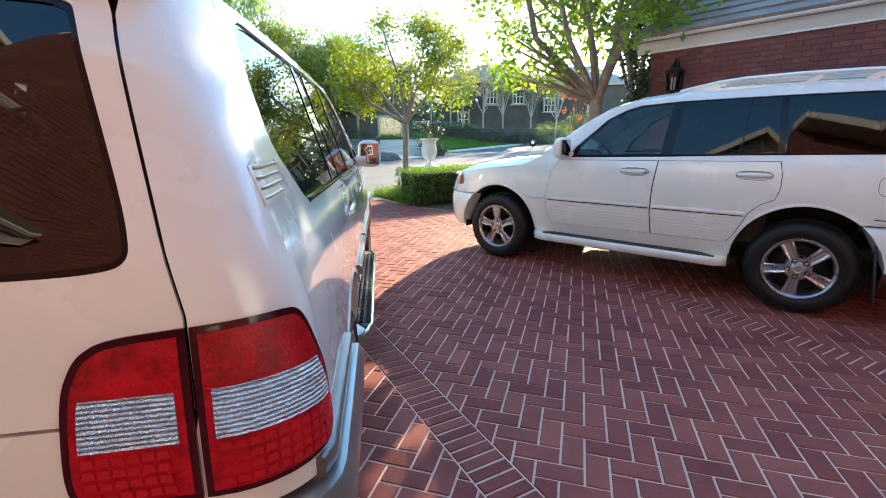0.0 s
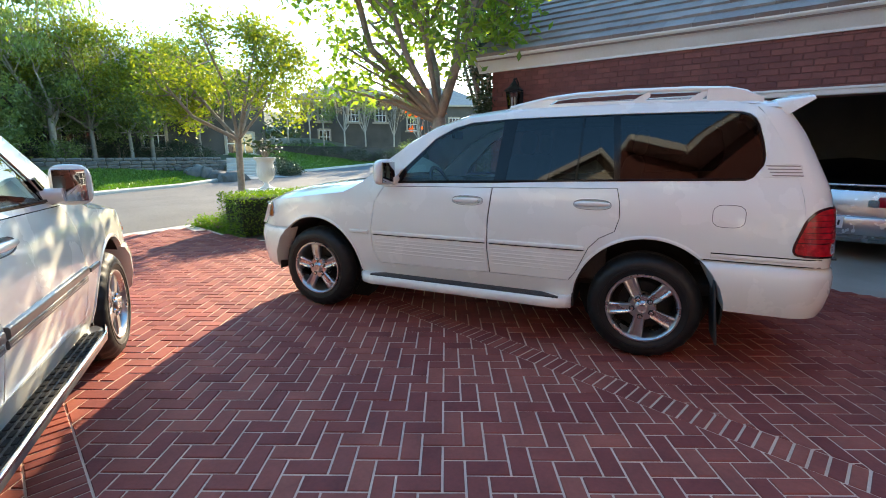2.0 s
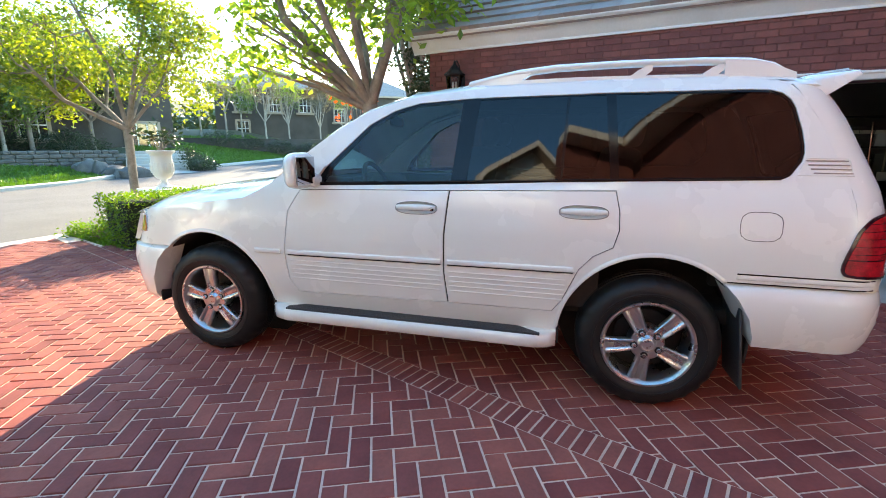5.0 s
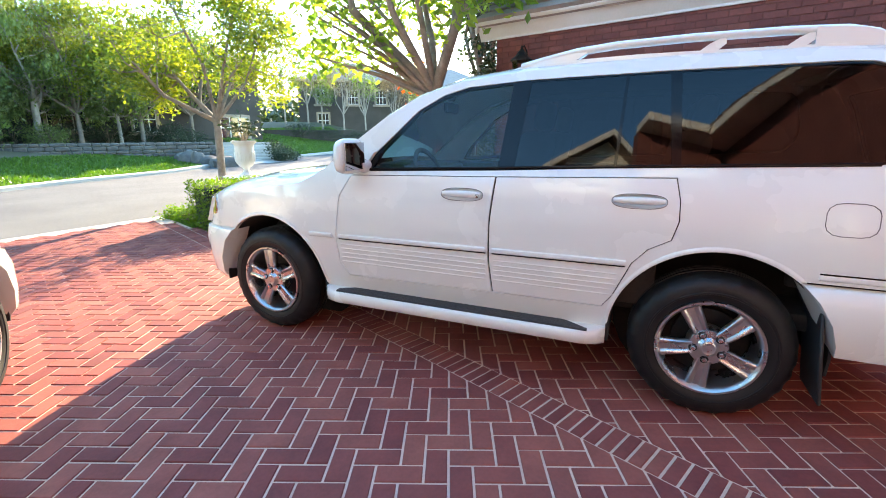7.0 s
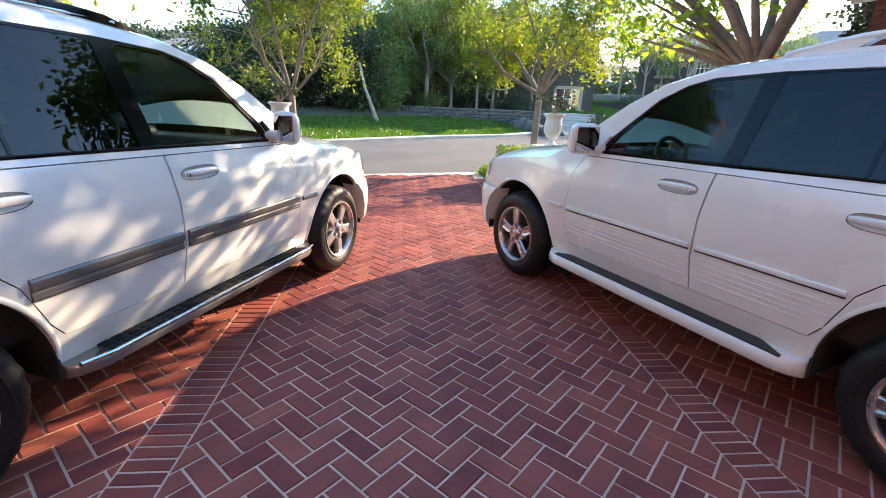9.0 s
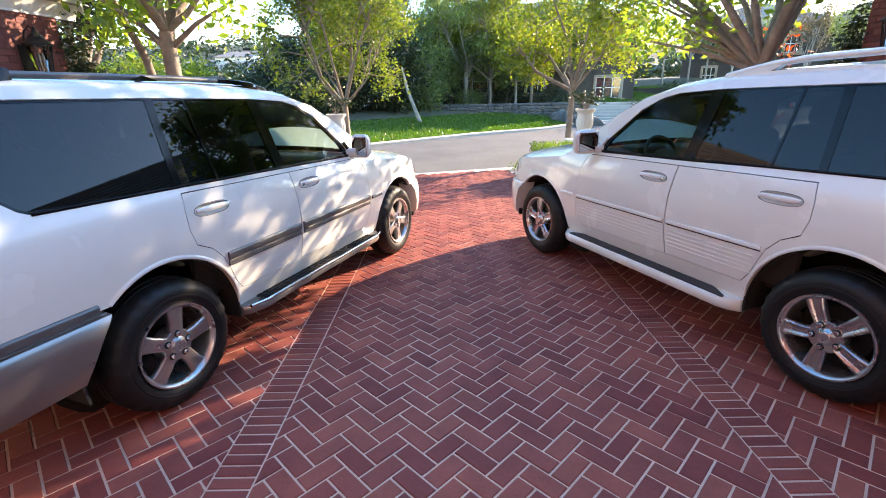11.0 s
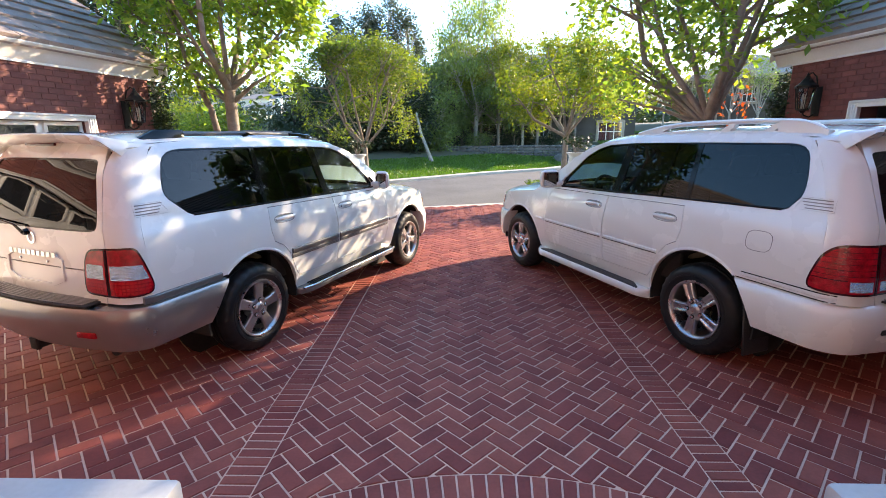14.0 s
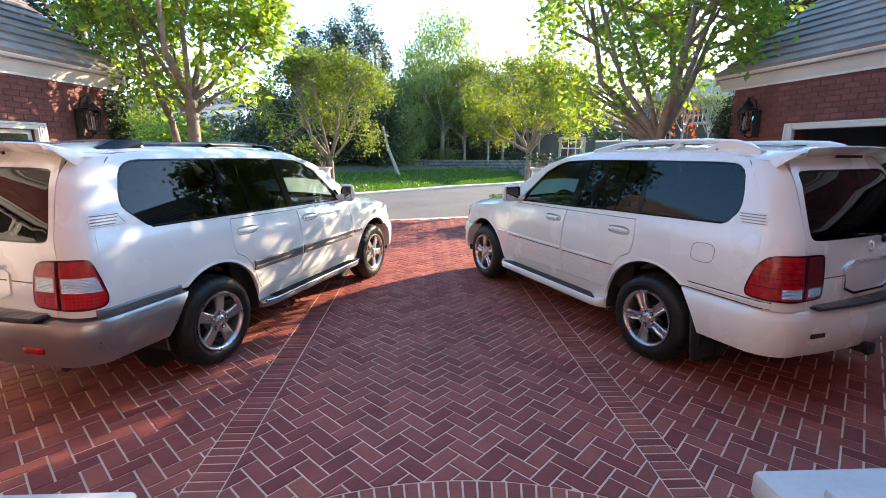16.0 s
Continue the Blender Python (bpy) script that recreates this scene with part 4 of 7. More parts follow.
    for s in (1, -1):
        if luxury:
            part("bumper_slot", moved(box(0, 0, 0, 0.02, 0.13, 0.035, 0.008), Matrix.Translation((-2.545, s * 0.60, 0.60)) @ Matrix.Rotation(radians(-9 * s), 4, "Z")), M_DARK, rb)
        else:
            part("reflector", moved(box(0, 0, 0, 0.03, 0.15, 0.04, 0.008), Matrix.Translation((-2.606, s * 0.63, 0.585)) @ Matrix.Rotation(radians(-10 * s), 4, "Z")), M_RED, rb)
    part("tow_hitch", join(box(-2.46, 0.0, 0.42, 0.30, 0.075, 0.075, 0.008), box(-2.38, 0, 0.43, 0.09, 0.9, 0.07, 0.01), box(-2.61, 0.0, 0.42, 0.03, 0.09, 0.09, 0.01)), M_DARK, car, "black tow hitch")
    part("exhaust_pipe", tube([(-2.1, -0.55, 0.40), (-2.45, -0.62, 0.40)], 0.035, 14), M_ALLOYDARK, car)
    fp = [(-0.06, 0.36), (-0.02, 0.35), (0.02, 0.40), (0.04, 0.52), (0.05, 0.66), (0.035, 0.74), (-0.02, 0.765), (-0.12, 0.765), (-0.12, 0.37)]
    part("front_bumper", bumper(False, fp), M_PAINT, car, smooth=40)
    fy = [(tab(SIDE_W, z) - 0.045 - FC * 0.2929, z) for z in (0.76, 0.85, 0.95)]
    part("front_fascia", panel([(-a, z) for a, z in fy] + [(a, z) for a, z in reversed(fy)], [], lambda a, b: on_front(-a, b), thick=0.03), M_PAINT, car, smooth=30)
    hl = rounded([(1.90, 0.845), (1.95, 1.0), (2.09, 0.965), (2.115, 0.83)], 2)
    for s in (1, -1):
        fix = (lambda v: v) if s > 0 else mirrored
        h = part("headlamp", fix(side_panel(hl, thick=0.02, offset=0.008)), M_CLEARLAMP, car, "clear headlamp with amber corner")
        part("turn_lamp", fix(side_panel(rounded([(1.915, 0.853), (1.95, 0.96), (2.0, 0.95), (2.0, 0.85)], 1), thick=0.012, offset=0.011)), M_AMBER, h)
    # inside
    part("floor_pan", join(box(0.0, 0, 0.52, 4.0, 1.5, 0.10, 0.03), box(-1.42, 0, 0.48, 0.16, 1.4, 0.2, 0.05), box(1.42, 0, 0.42, 0.16, 1.3, 0.16, 0.04), box(0, 0, 0.40, 2.4, 0.9, 0.18, 0.05)), M_DARK, car)
    for s in (1, -1):
        part("inner_panel", box(-0.20, s * 0.80, 0.86, 1.9, 0.05, 0.66, 0.02), M_DARK, car)
        part("inner_panel", box(-2.03, s * 0.74, 0.95, 0.6, 0.05, 0.5, 0.02), M_DARK, car)
    part("headliner", box(-0.95, 0, 1.735, 1.9, 1.25, 0.02, 0.008), M_LEATHER, car)
    part("dashboard", join(box(0.72, 0, 1.06, 0.42, 1.45, 0.28, 0.08, 3), box(0.60, 0.36, 1.20, 0.22, 0.36, 0.08, 0.03)), M_PLASTIC, car)
    ring = [(0.19 * math.cos(a), 0.19 * math.sin(a), 0) for a in np.linspace(0, 2 * math.pi, 25)]
    wheel_m = Matrix.Translation((0.36, 0.37, 1.15)) @ Matrix.Rotation(radians(-62), 4, "Y")
    part("steering_wheel", moved(join(tube(ring, 0.016, 8, False), box(0, 0, 0, 0.14, 0.12, 0.04, 0.02), box(0, 0, 0, 0.03, 0.36, 0.02), box(-0.09, 0, 0, 0.18, 0.03, 0.02)), wheel_m), M_PLASTIC, car)
    seat(0.02, 0.38, 0.52, car)
    seat(0.02, -0.38, 0.52, car)
    seat(-0.86, 0, 1.30, car, True)
    part("inner_mirror", box(0.36, 0, 1.60, 0.04, 0.24, 0.07, 0.02), M_PLASTIC, car)
    roof_rack(car, luxury)
    for X in (1.425, -1.425):
        for s in (1, -1):
            wheel("wheel", "ridged" if luxury else "plain", car, X, s * 0.80, s)
    # taller glasshouse
    for o in car.children_recursive:
        if o.data and o.parent.name.startswith("wheel") is False:
            for v in o.data.vertices:
                if v.co.z > 1.22:
                    v.co.z += 0.033 * min(1, (v.co.z - 1.22) / 0.42)
                # rear quarter of the plainer car stretched to fit the camera's view
                if not luxury and v.co.x < -1.86:
                    d = min((-1.86 - v.co.x) / 0.22, (v.co.x + 2.52) / 0.30, 1)
                    if d > 0:
                        v.co.x -= 0.06 * d * d * (3 - 2 * d)
    return car


def arch_liner(c, back):
    x, z, r = c
    st = []
    for a in np.linspace(-0.15, math.pi + 0.15, 20):
        st.append(((x + (r - 0.005) * math.cos(a), 0.45, z + (r - 0.005) * math.sin(a)), (0, 1, 0), (math.cos(a), 0, math.sin(a))))
    wall = sweep([(0.0, 0.0), (0.45, 0.0), (0.45, 0.012), (0.0, 0.012)], st)
    disc = [(x + (r) * math.cos(a), 0.46, z + r * math.sin(a)) for a in np.linspace(0, 2 * math.pi, 24, endpoint=False)]
    return join(wall, (disc, [tuple(range(24))]))


def arch_lip(c, z0, z1):
    st = []
    for X, Z in arc(c, z0, z1, 26, c[2] + 0.004):
        d = Vector((X - c[0], 0, Z - c[1])).normalized()
        st.append(((X, side_y(X, Z), Z), tuple(d), (0, 1, 0)))
    return sweep([(-0.004, -0.03), (-0.004, 0.004), (0.002, 0.007), (0.012, 0.005), (0.020, 0.0), (0.012, -0.012)], list(reversed(st)))


def mirror_shell(luxury):
    bm = bmesh.new()
    bmesh.ops.create_uvsphere(bm, u_segments=20, v_segments=14, radius=1.0)
    for v in bm.verts:
        x, y, z = v.co
        f = lambda q, p: math.copysign(abs(q) ** p, q)
        if luxury:
            v.co = (0.585 + (0.075 if x > 0 else 0.028) * f(x, 0.8), 1.04 + 0.125 * f(y, 0.55), 1.30 + 0.098 * f(z, 0.55))
        else:
            v.co = (0.612 + (0.07 if x > 0 else 0.028) * f(x, 0.8), 0.994 + 0.092 * f(y, 0.55), 1.29 + 0.100 * f(z, 0.55))
    a = from_bm(bm)
    return join(a, tube([(0.585, 0.88, 1.235), (0.58, 0.97, 1.245)], [0.045, 0.035], 10))


def mirror_glass(luxury):
    return box(0.555, 1.045, 1.30, 0.008, 0.20, 0.15, 0.03, 3) if luxury else box(0.583, 0.998, 1.29, 0.008, 0.145, 0.155, 0.03, 3)


def step_board(z0, z1):
    st = []
    for x in np.concatenate([np.linspace(0.93, 0.80, 4), np.linspace(0.5, -0.7, 5), np.linspace(-0.80, -0.93, 4)]):
        e = min(1, max(0, (0.93 - abs(x)) / 0.13))
        st.append(((x, 0.84, (z0 + z1) / 2), (0, 0.085 + 0.075 * e ** 0.5, 0), (0, 0, (z1 - z0) / 2)))
    prof = [(0, -1), (0.85, -1), (0.97, -0.7), (1.0, 0.1), (0.95, 0.75), (0.85, 1), (0, 1)]
    return sweep(prof, st)


def step_pad(z):
    st = []
    for x in np.linspace(0.80, -0.84, 14):
        e = min(1, (0.86 - abs(x)) / 0.2 + 0.05)
        st.append(((x, 0.985 - 0.06 * e, z), (0, 0.06 * e, 0), (0, 0, 0.006)))
    return sweep([(-1, -1), (1, -1), (0.95, 1), (-0.95, 1)], st)


def on_wrap(a, z):
    """Surface that runs from the tailgate round the rear corner and along the side: a is the way along it from the middle."""
    w = tab(SIDE_W, z)
    c, v = w - RC, abs(a)
    if v <= c:
        return on_rear(a, z)
    s = -1 if a > 0 else 1
    x0 = tab(REAR_X, z)
    th = (v - c) / RC
    if th <= math.pi / 2:
        y = c + RC * math.sin(th)
        return (x0 - 0.05 * (1 - (y / w) ** 2) + RC * (1 - math.cos(th)), s * y, z)
    return (x0 + RC + v - c - RC * math.pi / 2, s * w, z)


def tail_lamps(car, luxury):
    """Lamps that wrap from the tailgate onto the side: an outer half on the body, an inner half on the gate, dark rims, red and clear lenses."""
    for s in (1, -1):
        fix = (lambda v: v) if s > 0 else mirrored

        def lens(outline, offset, shrink=0.0, step=0.03):
            q = shrunk(outline, shrink) if shrink else outline
            return fix(panel([(-a, z) for a, z in reversed(q)], [], on_wrap, thick=0.012, offset=offset, step=step))

        def cut(outline, a, b, c):
            return clip(outline, a, b, c)
        if luxury:
            top, bot = 1.150, 0.845
            shape = [(0.550, bot + 0.03), (0.545, top - 0.03), (0.565, top), (0.75, top + 0.004), (0.90, top + 0.002), (0.97, top - 0.02), (1.03, top - 0.075), (1.075, bot + 0.15), (1.105, bot + 0.07), (1.11, bot + 0.03), (1.09, bot), (0.80, bot - 0.006), (0.57, bot)]
        else:
            top, bot = 1.140, 0.825
            shape = [(0.530, bot + 0.04), (0.545, top - 0.10), (0.575, top - 0.035), (0.62, top - 0.008), (0.78, top + 0.004), (0.93, top + 0.004), (0.965, top - 0.02), (1.03, bot + 0.17), (1.07, bot + 0.07), (1.055, bot + 0.015), (0.93, bot - 0.004), (0.70, bot - 0.004), (0.56, bot)]
        shape = rounded(shape, 2)
        split = 0.735 if luxury else 0.748
        outer, inner = cut(shape, 1, 0, split + 0.0035), cut(shape, -1, 0, 0.0035 - split)
        lamp = part("tail_lamp", lens(outer, 0.008), M_DARKRED, car, "red and clear wrap-round tail lamp", 30)
        gate = part("gate_lamp", lens(inner, 0.008), M_DARKRED, lamp, "", 30)
        for half, dad in ((outer, lamp), (inner, gate)):
            core = shrunk(half, 0.013)
            if luxury:
                zc = bot + 0.085
                if half is outer:
                    red = cut(core, 0, 1, zc + 0.006)
                    part("red_lens", lens(red, 0.0105), M_RED, dad, "", 30)
                    part("red_lens", lens(cut(cut(core, 0, -1, -zc), 1, 0, 0.905), 0.0105), M_RED, dad, "", 30)
                    part("red_border", lens(cut(cut(core, 0, -1, -zc - 0.006), -1, 0, -0.905), 0.0100), M_RED, dad, "", 30)
                    part("clear_lens", lens(cut(cut(shrunk(half, 0.026), 0, -1, -zc), -1, 0, -0.895), 0.0125), M_CLEARLAMP, dad, "", 30)
                    for k in range(5):
                        z = zc + 0.03 + 0.036 * k
                        part("lamp_bar", lens(cut(cut(red, 0, 1, z), 0, -1, -z - 0.003), 0.0125), M_DARKRED, dad, "", 30)
                else:
                    part("smoked_lens", lens(cut(core, 0, 1, zc + 0.006), 0.0105), M_MAROON, dad, "", 30)
                    part("red_border", lens(cut(core, 0, -1, -zc - 0.006), 0.0100), M_RED, dad, "", 30)
                    part("clear_lens", lens(cut(shrunk(half, 0.026), 0, -1, -zc), 0.0125), M_CLEARLAMP, dad, "", 30)
            else:
                z0, z1 = bot + 0.112, bot + 0.205
                part("red_lens", lens(cut(core, 0, 1, z1 + 0.004), 0.0105), M_RED, dad, "", 30)
                part("red_border", lens(cut(cut(core, 0, -1, -z1 - 0.004), 0, 1, z0 - 0.004), 0.0100), M_RED, dad, "", 30)
                part("clear_lens", lens(cut(cut(shrunk(half, 0.026), 0, -1, -z1), 0, 1, z0), 0.0125), M_CLEARLAMP, dad, "", 30)
                low = cut(core, 0, -1, -z0 + 0.004)
                part("red_lens", lens(low, 0.0105), M_RED, dad, "", 30)
                for k in range(4):
                    z = bot + 0.018 + 0.023 * k
                    row = cut(cut(shrunk(low, 0.006), 0, 1, z), 0, -1, -z - 0.015)
                    if len(row) < 3:
                        continue
                    v0, v1 = min(p[0] for p in row) + 0.01, max(p[0] for p in row) - 0.01
                    for a in np.arange(v0, v1 - 0.012, 0.0235):
                        part("led", lens([(a, z), (a + 0.020, z), (a + 0.018, z + 0.015), (a + 0.002, z + 0.015)], 0.0128, 0, 0.05), M_LED, dad, "", None)


def roof_rack(car, luxury):
    for s in (1, -1):
        if luxury:
            rail = [(-0.20, 1.742), (-0.34, 1.770), (-0.48, 1.800), (-0.64, 1.830), (-0.85, 1.850), (-1.2, 1.860), (-1.6, 1.860), (-1.82, 1.850), (-1.93, 1.825), (-2.0, 1.785)]
            st = [((x, s * 0.625, z + 0.006), (0, 0.030, 0), (0, 0, 0.021)) for x, z in rail[1:]]
            ring = [(math.cos(a), math.sin(a)) for a in np.linspace(0, 2 * math.pi, 12, endpoint=False)]
            part("roof_rail", sweep(ring, st), M_PAINT, car, "white raised roof rail", 60)
            for x0, x1 in ((-1.24, -1.32), (-1.60, -1.68)):
                part("rail_foot", sweep([(-1, -1), (1, -1), (0.8, 1), (-0.8, 1)], [((x0, s * 0.628, 1.775), (0, 0.03, 0), (0, 0, 0.025)), (((x0 + x1) / 2, s * 0.628, 1.80), (0, 0.028, 0), (0, 0, 0.03)), ((x1 - 0.03, s * 0.625, 1.845), (0, 0.024, 0), (0, 0, 0.02))]), M_PAINT, car, smooth=60)
            rear = sweep([(-1, -1), (1, -1), (0.8, 1), (-0.8, 1)], [((-1.70, s * 0.628, 1.815), (0, 0.034, 0), (0, 0, 0.055)), ((-1.88, s * 0.628, 1.81), (0, 0.036, 0), (0, 0, 0.045)), ((-2.03, s * 0.628, 1.775), (0, 0.036, 0), (0, 0, 0.02))])
            part("rail_foot", rear, M_PAINT, car, smooth=60)
            base = [((x, s * 0.632, tab(np.array([(-2.0, 1.772), (-1.0, 1.782), (-0.6, 1.772), (-0.35, 1.752)]), x)), (0, 0.032, 0), (0, 0, 0.020)) for x in np.linspace(-0.40, -1.98, 12)]
            part("rail_base", sweep([(-1, -1), (1, -1), (0.8, 1), (-0.8, 1)], base), M_PAINT, car, smooth=60)
            front = sweep([(-1, -1), (1, -1), (0.8, 1), (-0.8, 1)], [((-0.30, s * 0.628, 1.752), (0, 0.020, 0), (0, 0, 0.012)), ((-0.46, s * 0.628, 1.782), (0, 0.030, 0), (0, 0, 0.030)), ((-0.60, s * 0.628, 1.800), (0, 0.030, 0), (0, 0, 0.034)), ((-0.70, s * 0.628, 1.835), (0, 0.026, 0), (0, 0, 0.012))])
            part("rail_foot", front, M_PAINT, car, smooth=60)
        else:
            part("roof_rail", tube([(x, s * 0.60, z) for x, z in ((-0.2, 1.778), (-0.38, 1.802), (-0.8, 1.818), (-1.3, 1.820), (-1.75, 1.818))], 0.017, 10), M_CLAD, car, "black roof rail", 60)
            for x0, x1, h in ((-0.98, -1.16, 0.03),):
                part("rail_foot", sweep([(-1, -1), (1, -1), (0.75, 1), (-0.75, 1)], [((x0, s * 0.605, 1.785), (0, 0.034, 0), (0, 0, 0.018)), (((x0 + x1) / 2, s * 0.605, 1.795), (0, 0.036, 0), (0, 0, 0.034)), ((x1, s * 0.605, 1.775), (0, 0.042, 0), (0, 0, 0.012))]), M_BLACK, car, smooth=60)
            toe = sweep([(-1, -1), (1, -1), (0.8, 0.8), (0.6, 1), (-0.6, 1), (-0.8, 0.8)], [((-0.08, s * 0.605, 1.752), (0, 0.020, 0), (0, 0, 0.010)), ((-0.24, s * 0.605, 1.775), (0, 0.040, 0), (0, 0, 0.030)), ((-0.40, s * 0.605, 1.790), (0, 0.036, 0), (0, 0, 0.030)), ((-0.52, s * 0.605, 1.805), (0, 0.020, 0), (0, 0, 0.016))])
            part("rail_foot", toe, M_BLACK, car, smooth=40)
            heel = sweep([(-1, -1), (1, -1), (0.8, 0.8), (0.6, 1), (-0.6, 1), (-0.8, 0.8)], [((-1.70, s * 0.605, 1.806), (0, 0.036, 0), (0, 0, 0.036)), ((-1.73, s * 0.605, 1.806), (0, 0.042, 0), (0, 0, 0.042)), ((-1.92, s * 0.605, 1.800), (0, 0.044, 0), (0, 0, 0.046)), ((-2.00, s * 0.605, 1.775), (0, 0.040, 0), (0, 0, 0.014))])
            part("rail_foot", heel, M_BLACK, car, smooth=40)
            part("rail_lower", tube([(x, s * 0.63, z) for x, z in ((-0.2, 1.775), (-0.8, 1.792), (-1.75, 1.792))], 0.009, 8), M_CHROME, car)
    if not luxury:
        for x in (-0.45, -1.55):
            part("cross_bar", tube([(x, -0.60, 1.825), (x, 0, 1.845), (x, 0.60, 1.825)], 0.013, 8), M_CLAD, car)


wagon("parked_wagon", CAR_R[0], CAR_R[1], CAR_R[2] + 90, "pearl white off-road wagon with white roof rails on red brick", True)
wagon("parked_wagon", CAR_L[0], CAR_L[1], CAR_L[2] + 90, "white off-road wagon with silver bumper and black rack on brick", False)

# ---- ground, street and court ----
def sheet(name, pts, z, mat, label="", kind="structure"):
    return tagged(obj(name, [(x, y, z) for x, y in pts], [tuple(range(len(pts)))], mat), label, kind=kind)


KERB = [(-34.0, -13.0), (-14.0, 5.7), (-3.1, 16.4), (1.4, 20.5), (4.9, 22.8), (6.8, 24.5), (10.7, 26.4), (20.5, 30.5), (40.0, 38.0), (90.0, 55.0)]
NEAR = [(-34.0, 0.5), (-14.0, 6.2), (-6.0, 8.9), (-1.5, 10.3), (1.5, 11.15), (5.0, 12.4), (10.0, 15.4), (20.0, 20.5), (40.0, 28.5), (90.0, 45.0)]


def kerb_y(x):
    return float(np.interp(x, [p[0] for p in KERB], [p[1] for p in KERB]))


def rise(x):
    """The street climbs gently to the east."""
    return 0.03 * max(0.0, min(x, 60.0) - 5.0)


def bank(x, y):
    """Height of the ground: flat at the street, a bank behind the far kerb, hills farther off."""
    d = (y - kerb_y(x)) * 0.75
    z = -0.16 + rise(x)
    if d > 0.5:
        high = 1.0 + 1.2 * min(1.0, max(0.0, (x - 7.0) / 4.0))
        z = -0.06 + rise(x) + high * min(1, (d - 0.5) / 7.0) ** 1.2 + 0.5 * min(1, max(0, (d - 8) / 25))
    if d > 45:
        n = noise.noise(Vector((x * 0.008, y * 0.008, 2.0))) * 12 + noise.noise(Vector((x * 0.03, y * 0.03, 5.0))) * 3
        z += (d - 45) * 0.12 + n * min(1, (d - 45) / 80)
    return z


def terrain():
    """One sheet to the horizon."""
    xs = sorted(set(list(np.linspace(-420, 420, 43)) + list(np.linspace(-50, 60, 74))))
    ys = sorted(set(list(np.linspace(-300, 480, 40)) + list(np.linspace(-20, 70, 61))))
    V, F, n = [], [], len(xs)
    for y in ys:
        for x in xs:
            V.append((x, y, bank(x, y)))
    for j in range(len(ys) - 1):
        for i in range(n - 1):
            F.append((j * n + i, j * n + i + 1, (j + 1) * n + i + 1, (j + 1) * n + i))
    return V, F


g = terrain()
tagged(obj("ground", g[0], g[1], M_HILL, smooth=180), "dry scrubby earth rising to far hills", kind="structure")
V, F = [], []
xs = list(np.linspace(-34, 90, 63))
for x in xs:
    yn = float(np.interp(x, [p[0] for p in NEAR], [p[1] for p in NEAR]))
    for t in np.linspace(0, 1, 5):
        V.append((x, yn + (max(kerb_y(x), yn + 0.5) - yn) * t, -0.10 + rise(x)))
for i in range(len(xs) - 1):
    for t in range(4):
        F.append((i * 5 + t, (i + 1) * 5 + t, (i + 1) * 5 + t + 1, i * 5 + t + 1))
tagged(obj("road", V, F, M_ASPHALT), "worn grey asphalt street", kind="structure")


def ribbon(line, width, z0, z1):
    """Kerb: a bar along a line, its far side width away to the left of the line."""
    line = [line[0]] + [(a[0] + (b[0] - a[0]) * t, a[1] + (b[1] - a[1]) * t) for a, b in zip(line, line[1:]) for t in (0.34, 0.67, 1.0)]
    st = []
    for i, p in enumerate(line):
        a, b = Vector(line[max(0, i - 1)]), Vector(line[min(len(line) - 1, i + 1)])
        d = (b - a).normalized()
        st.append(((p[0], p[1], rise(p[0])), (-d.y * width, d.x * width, 0), (0, 0, 1)))
    return sweep([(0, z0), (0, z1 - 0.02), (0.06, z1), (1, z1), (1, z0)], st)


tagged(obj("kerb_far", *ribbon(KERB[1:], 0.42, -0.25, 0.02), M_CONCRETE, smooth=40), "pale concrete kerb", kind="structure")
tagged(obj("gutter_near", *ribbon(NEAR[2:8], -0.80, -0.20, -0.085), M_CONCRETE, smooth=40), "pale concrete gutter apron", kind="structure")

EDGE = [(5.62, -3.1), (5.21, 0.0), (4.57, 4.85), (4.4, 5.1), (3.4, 5.95), (2.35, 7.1), (1.75, 8.1), (1.55, 9.0), (1.50, 10.25)]
COURT = EDGE + [(-1.50, 9.55)] + [(-x, y) for x, y in reversed(EDGE[:-1])]
sheet("court_bed", COURT, -0.0045, M_JOINT, "sandy mortar bed between the pavers")
for s in (1, -1):
    bed = [(s * x, y) for x, y in EDGE[1:]] + [(s * 1.5, 10.75 if s > 0 else 9.0), (s * 7.5, 12.6 if s > 0 else 7.8), (s * 14, 13.0 if s > 0 else 5.2), (s * 14, 5.7)]
    sheet("planting_bed", bed, -0.03, M_EARTH, "dark earth planting bed")


def paver(poly, rnd):
    """A paving brick with chamfered upper edges, its top slightly uneven."""
    k = len(poly)
    cx, cy = sum(p[0] for p in poly) / k, sum(p[1] for p in poly) / k
    inner = shrunk(poly, 0.003)
    h, ta, tb = 0.003 * rnd.random(), rnd.uniform(-0.012, 0.012), rnd.uniform(-0.012, 0.012)
    V = [(x, y, -0.03) for x, y in poly] + [(x, y, -0.003) for x, y in poly]
    V += [(x, y, h + ta * (x - cx) + tb * (y - cy)) for x, y in inner]
    F = [tuple(range(2 * k, 3 * k))]
    for i in range(k):
        j = (i + 1) % k
        F += [(i, j, k + j, k + i), (k + i, k + j, 2 * k + j, 2 * k + i)]
    return V, F


def poly_area(p):
    return 0.5 * sum(p[i - 1][0] * p[i][1] - p[i][0] * p[i - 1][1] for i in range(len(p)))


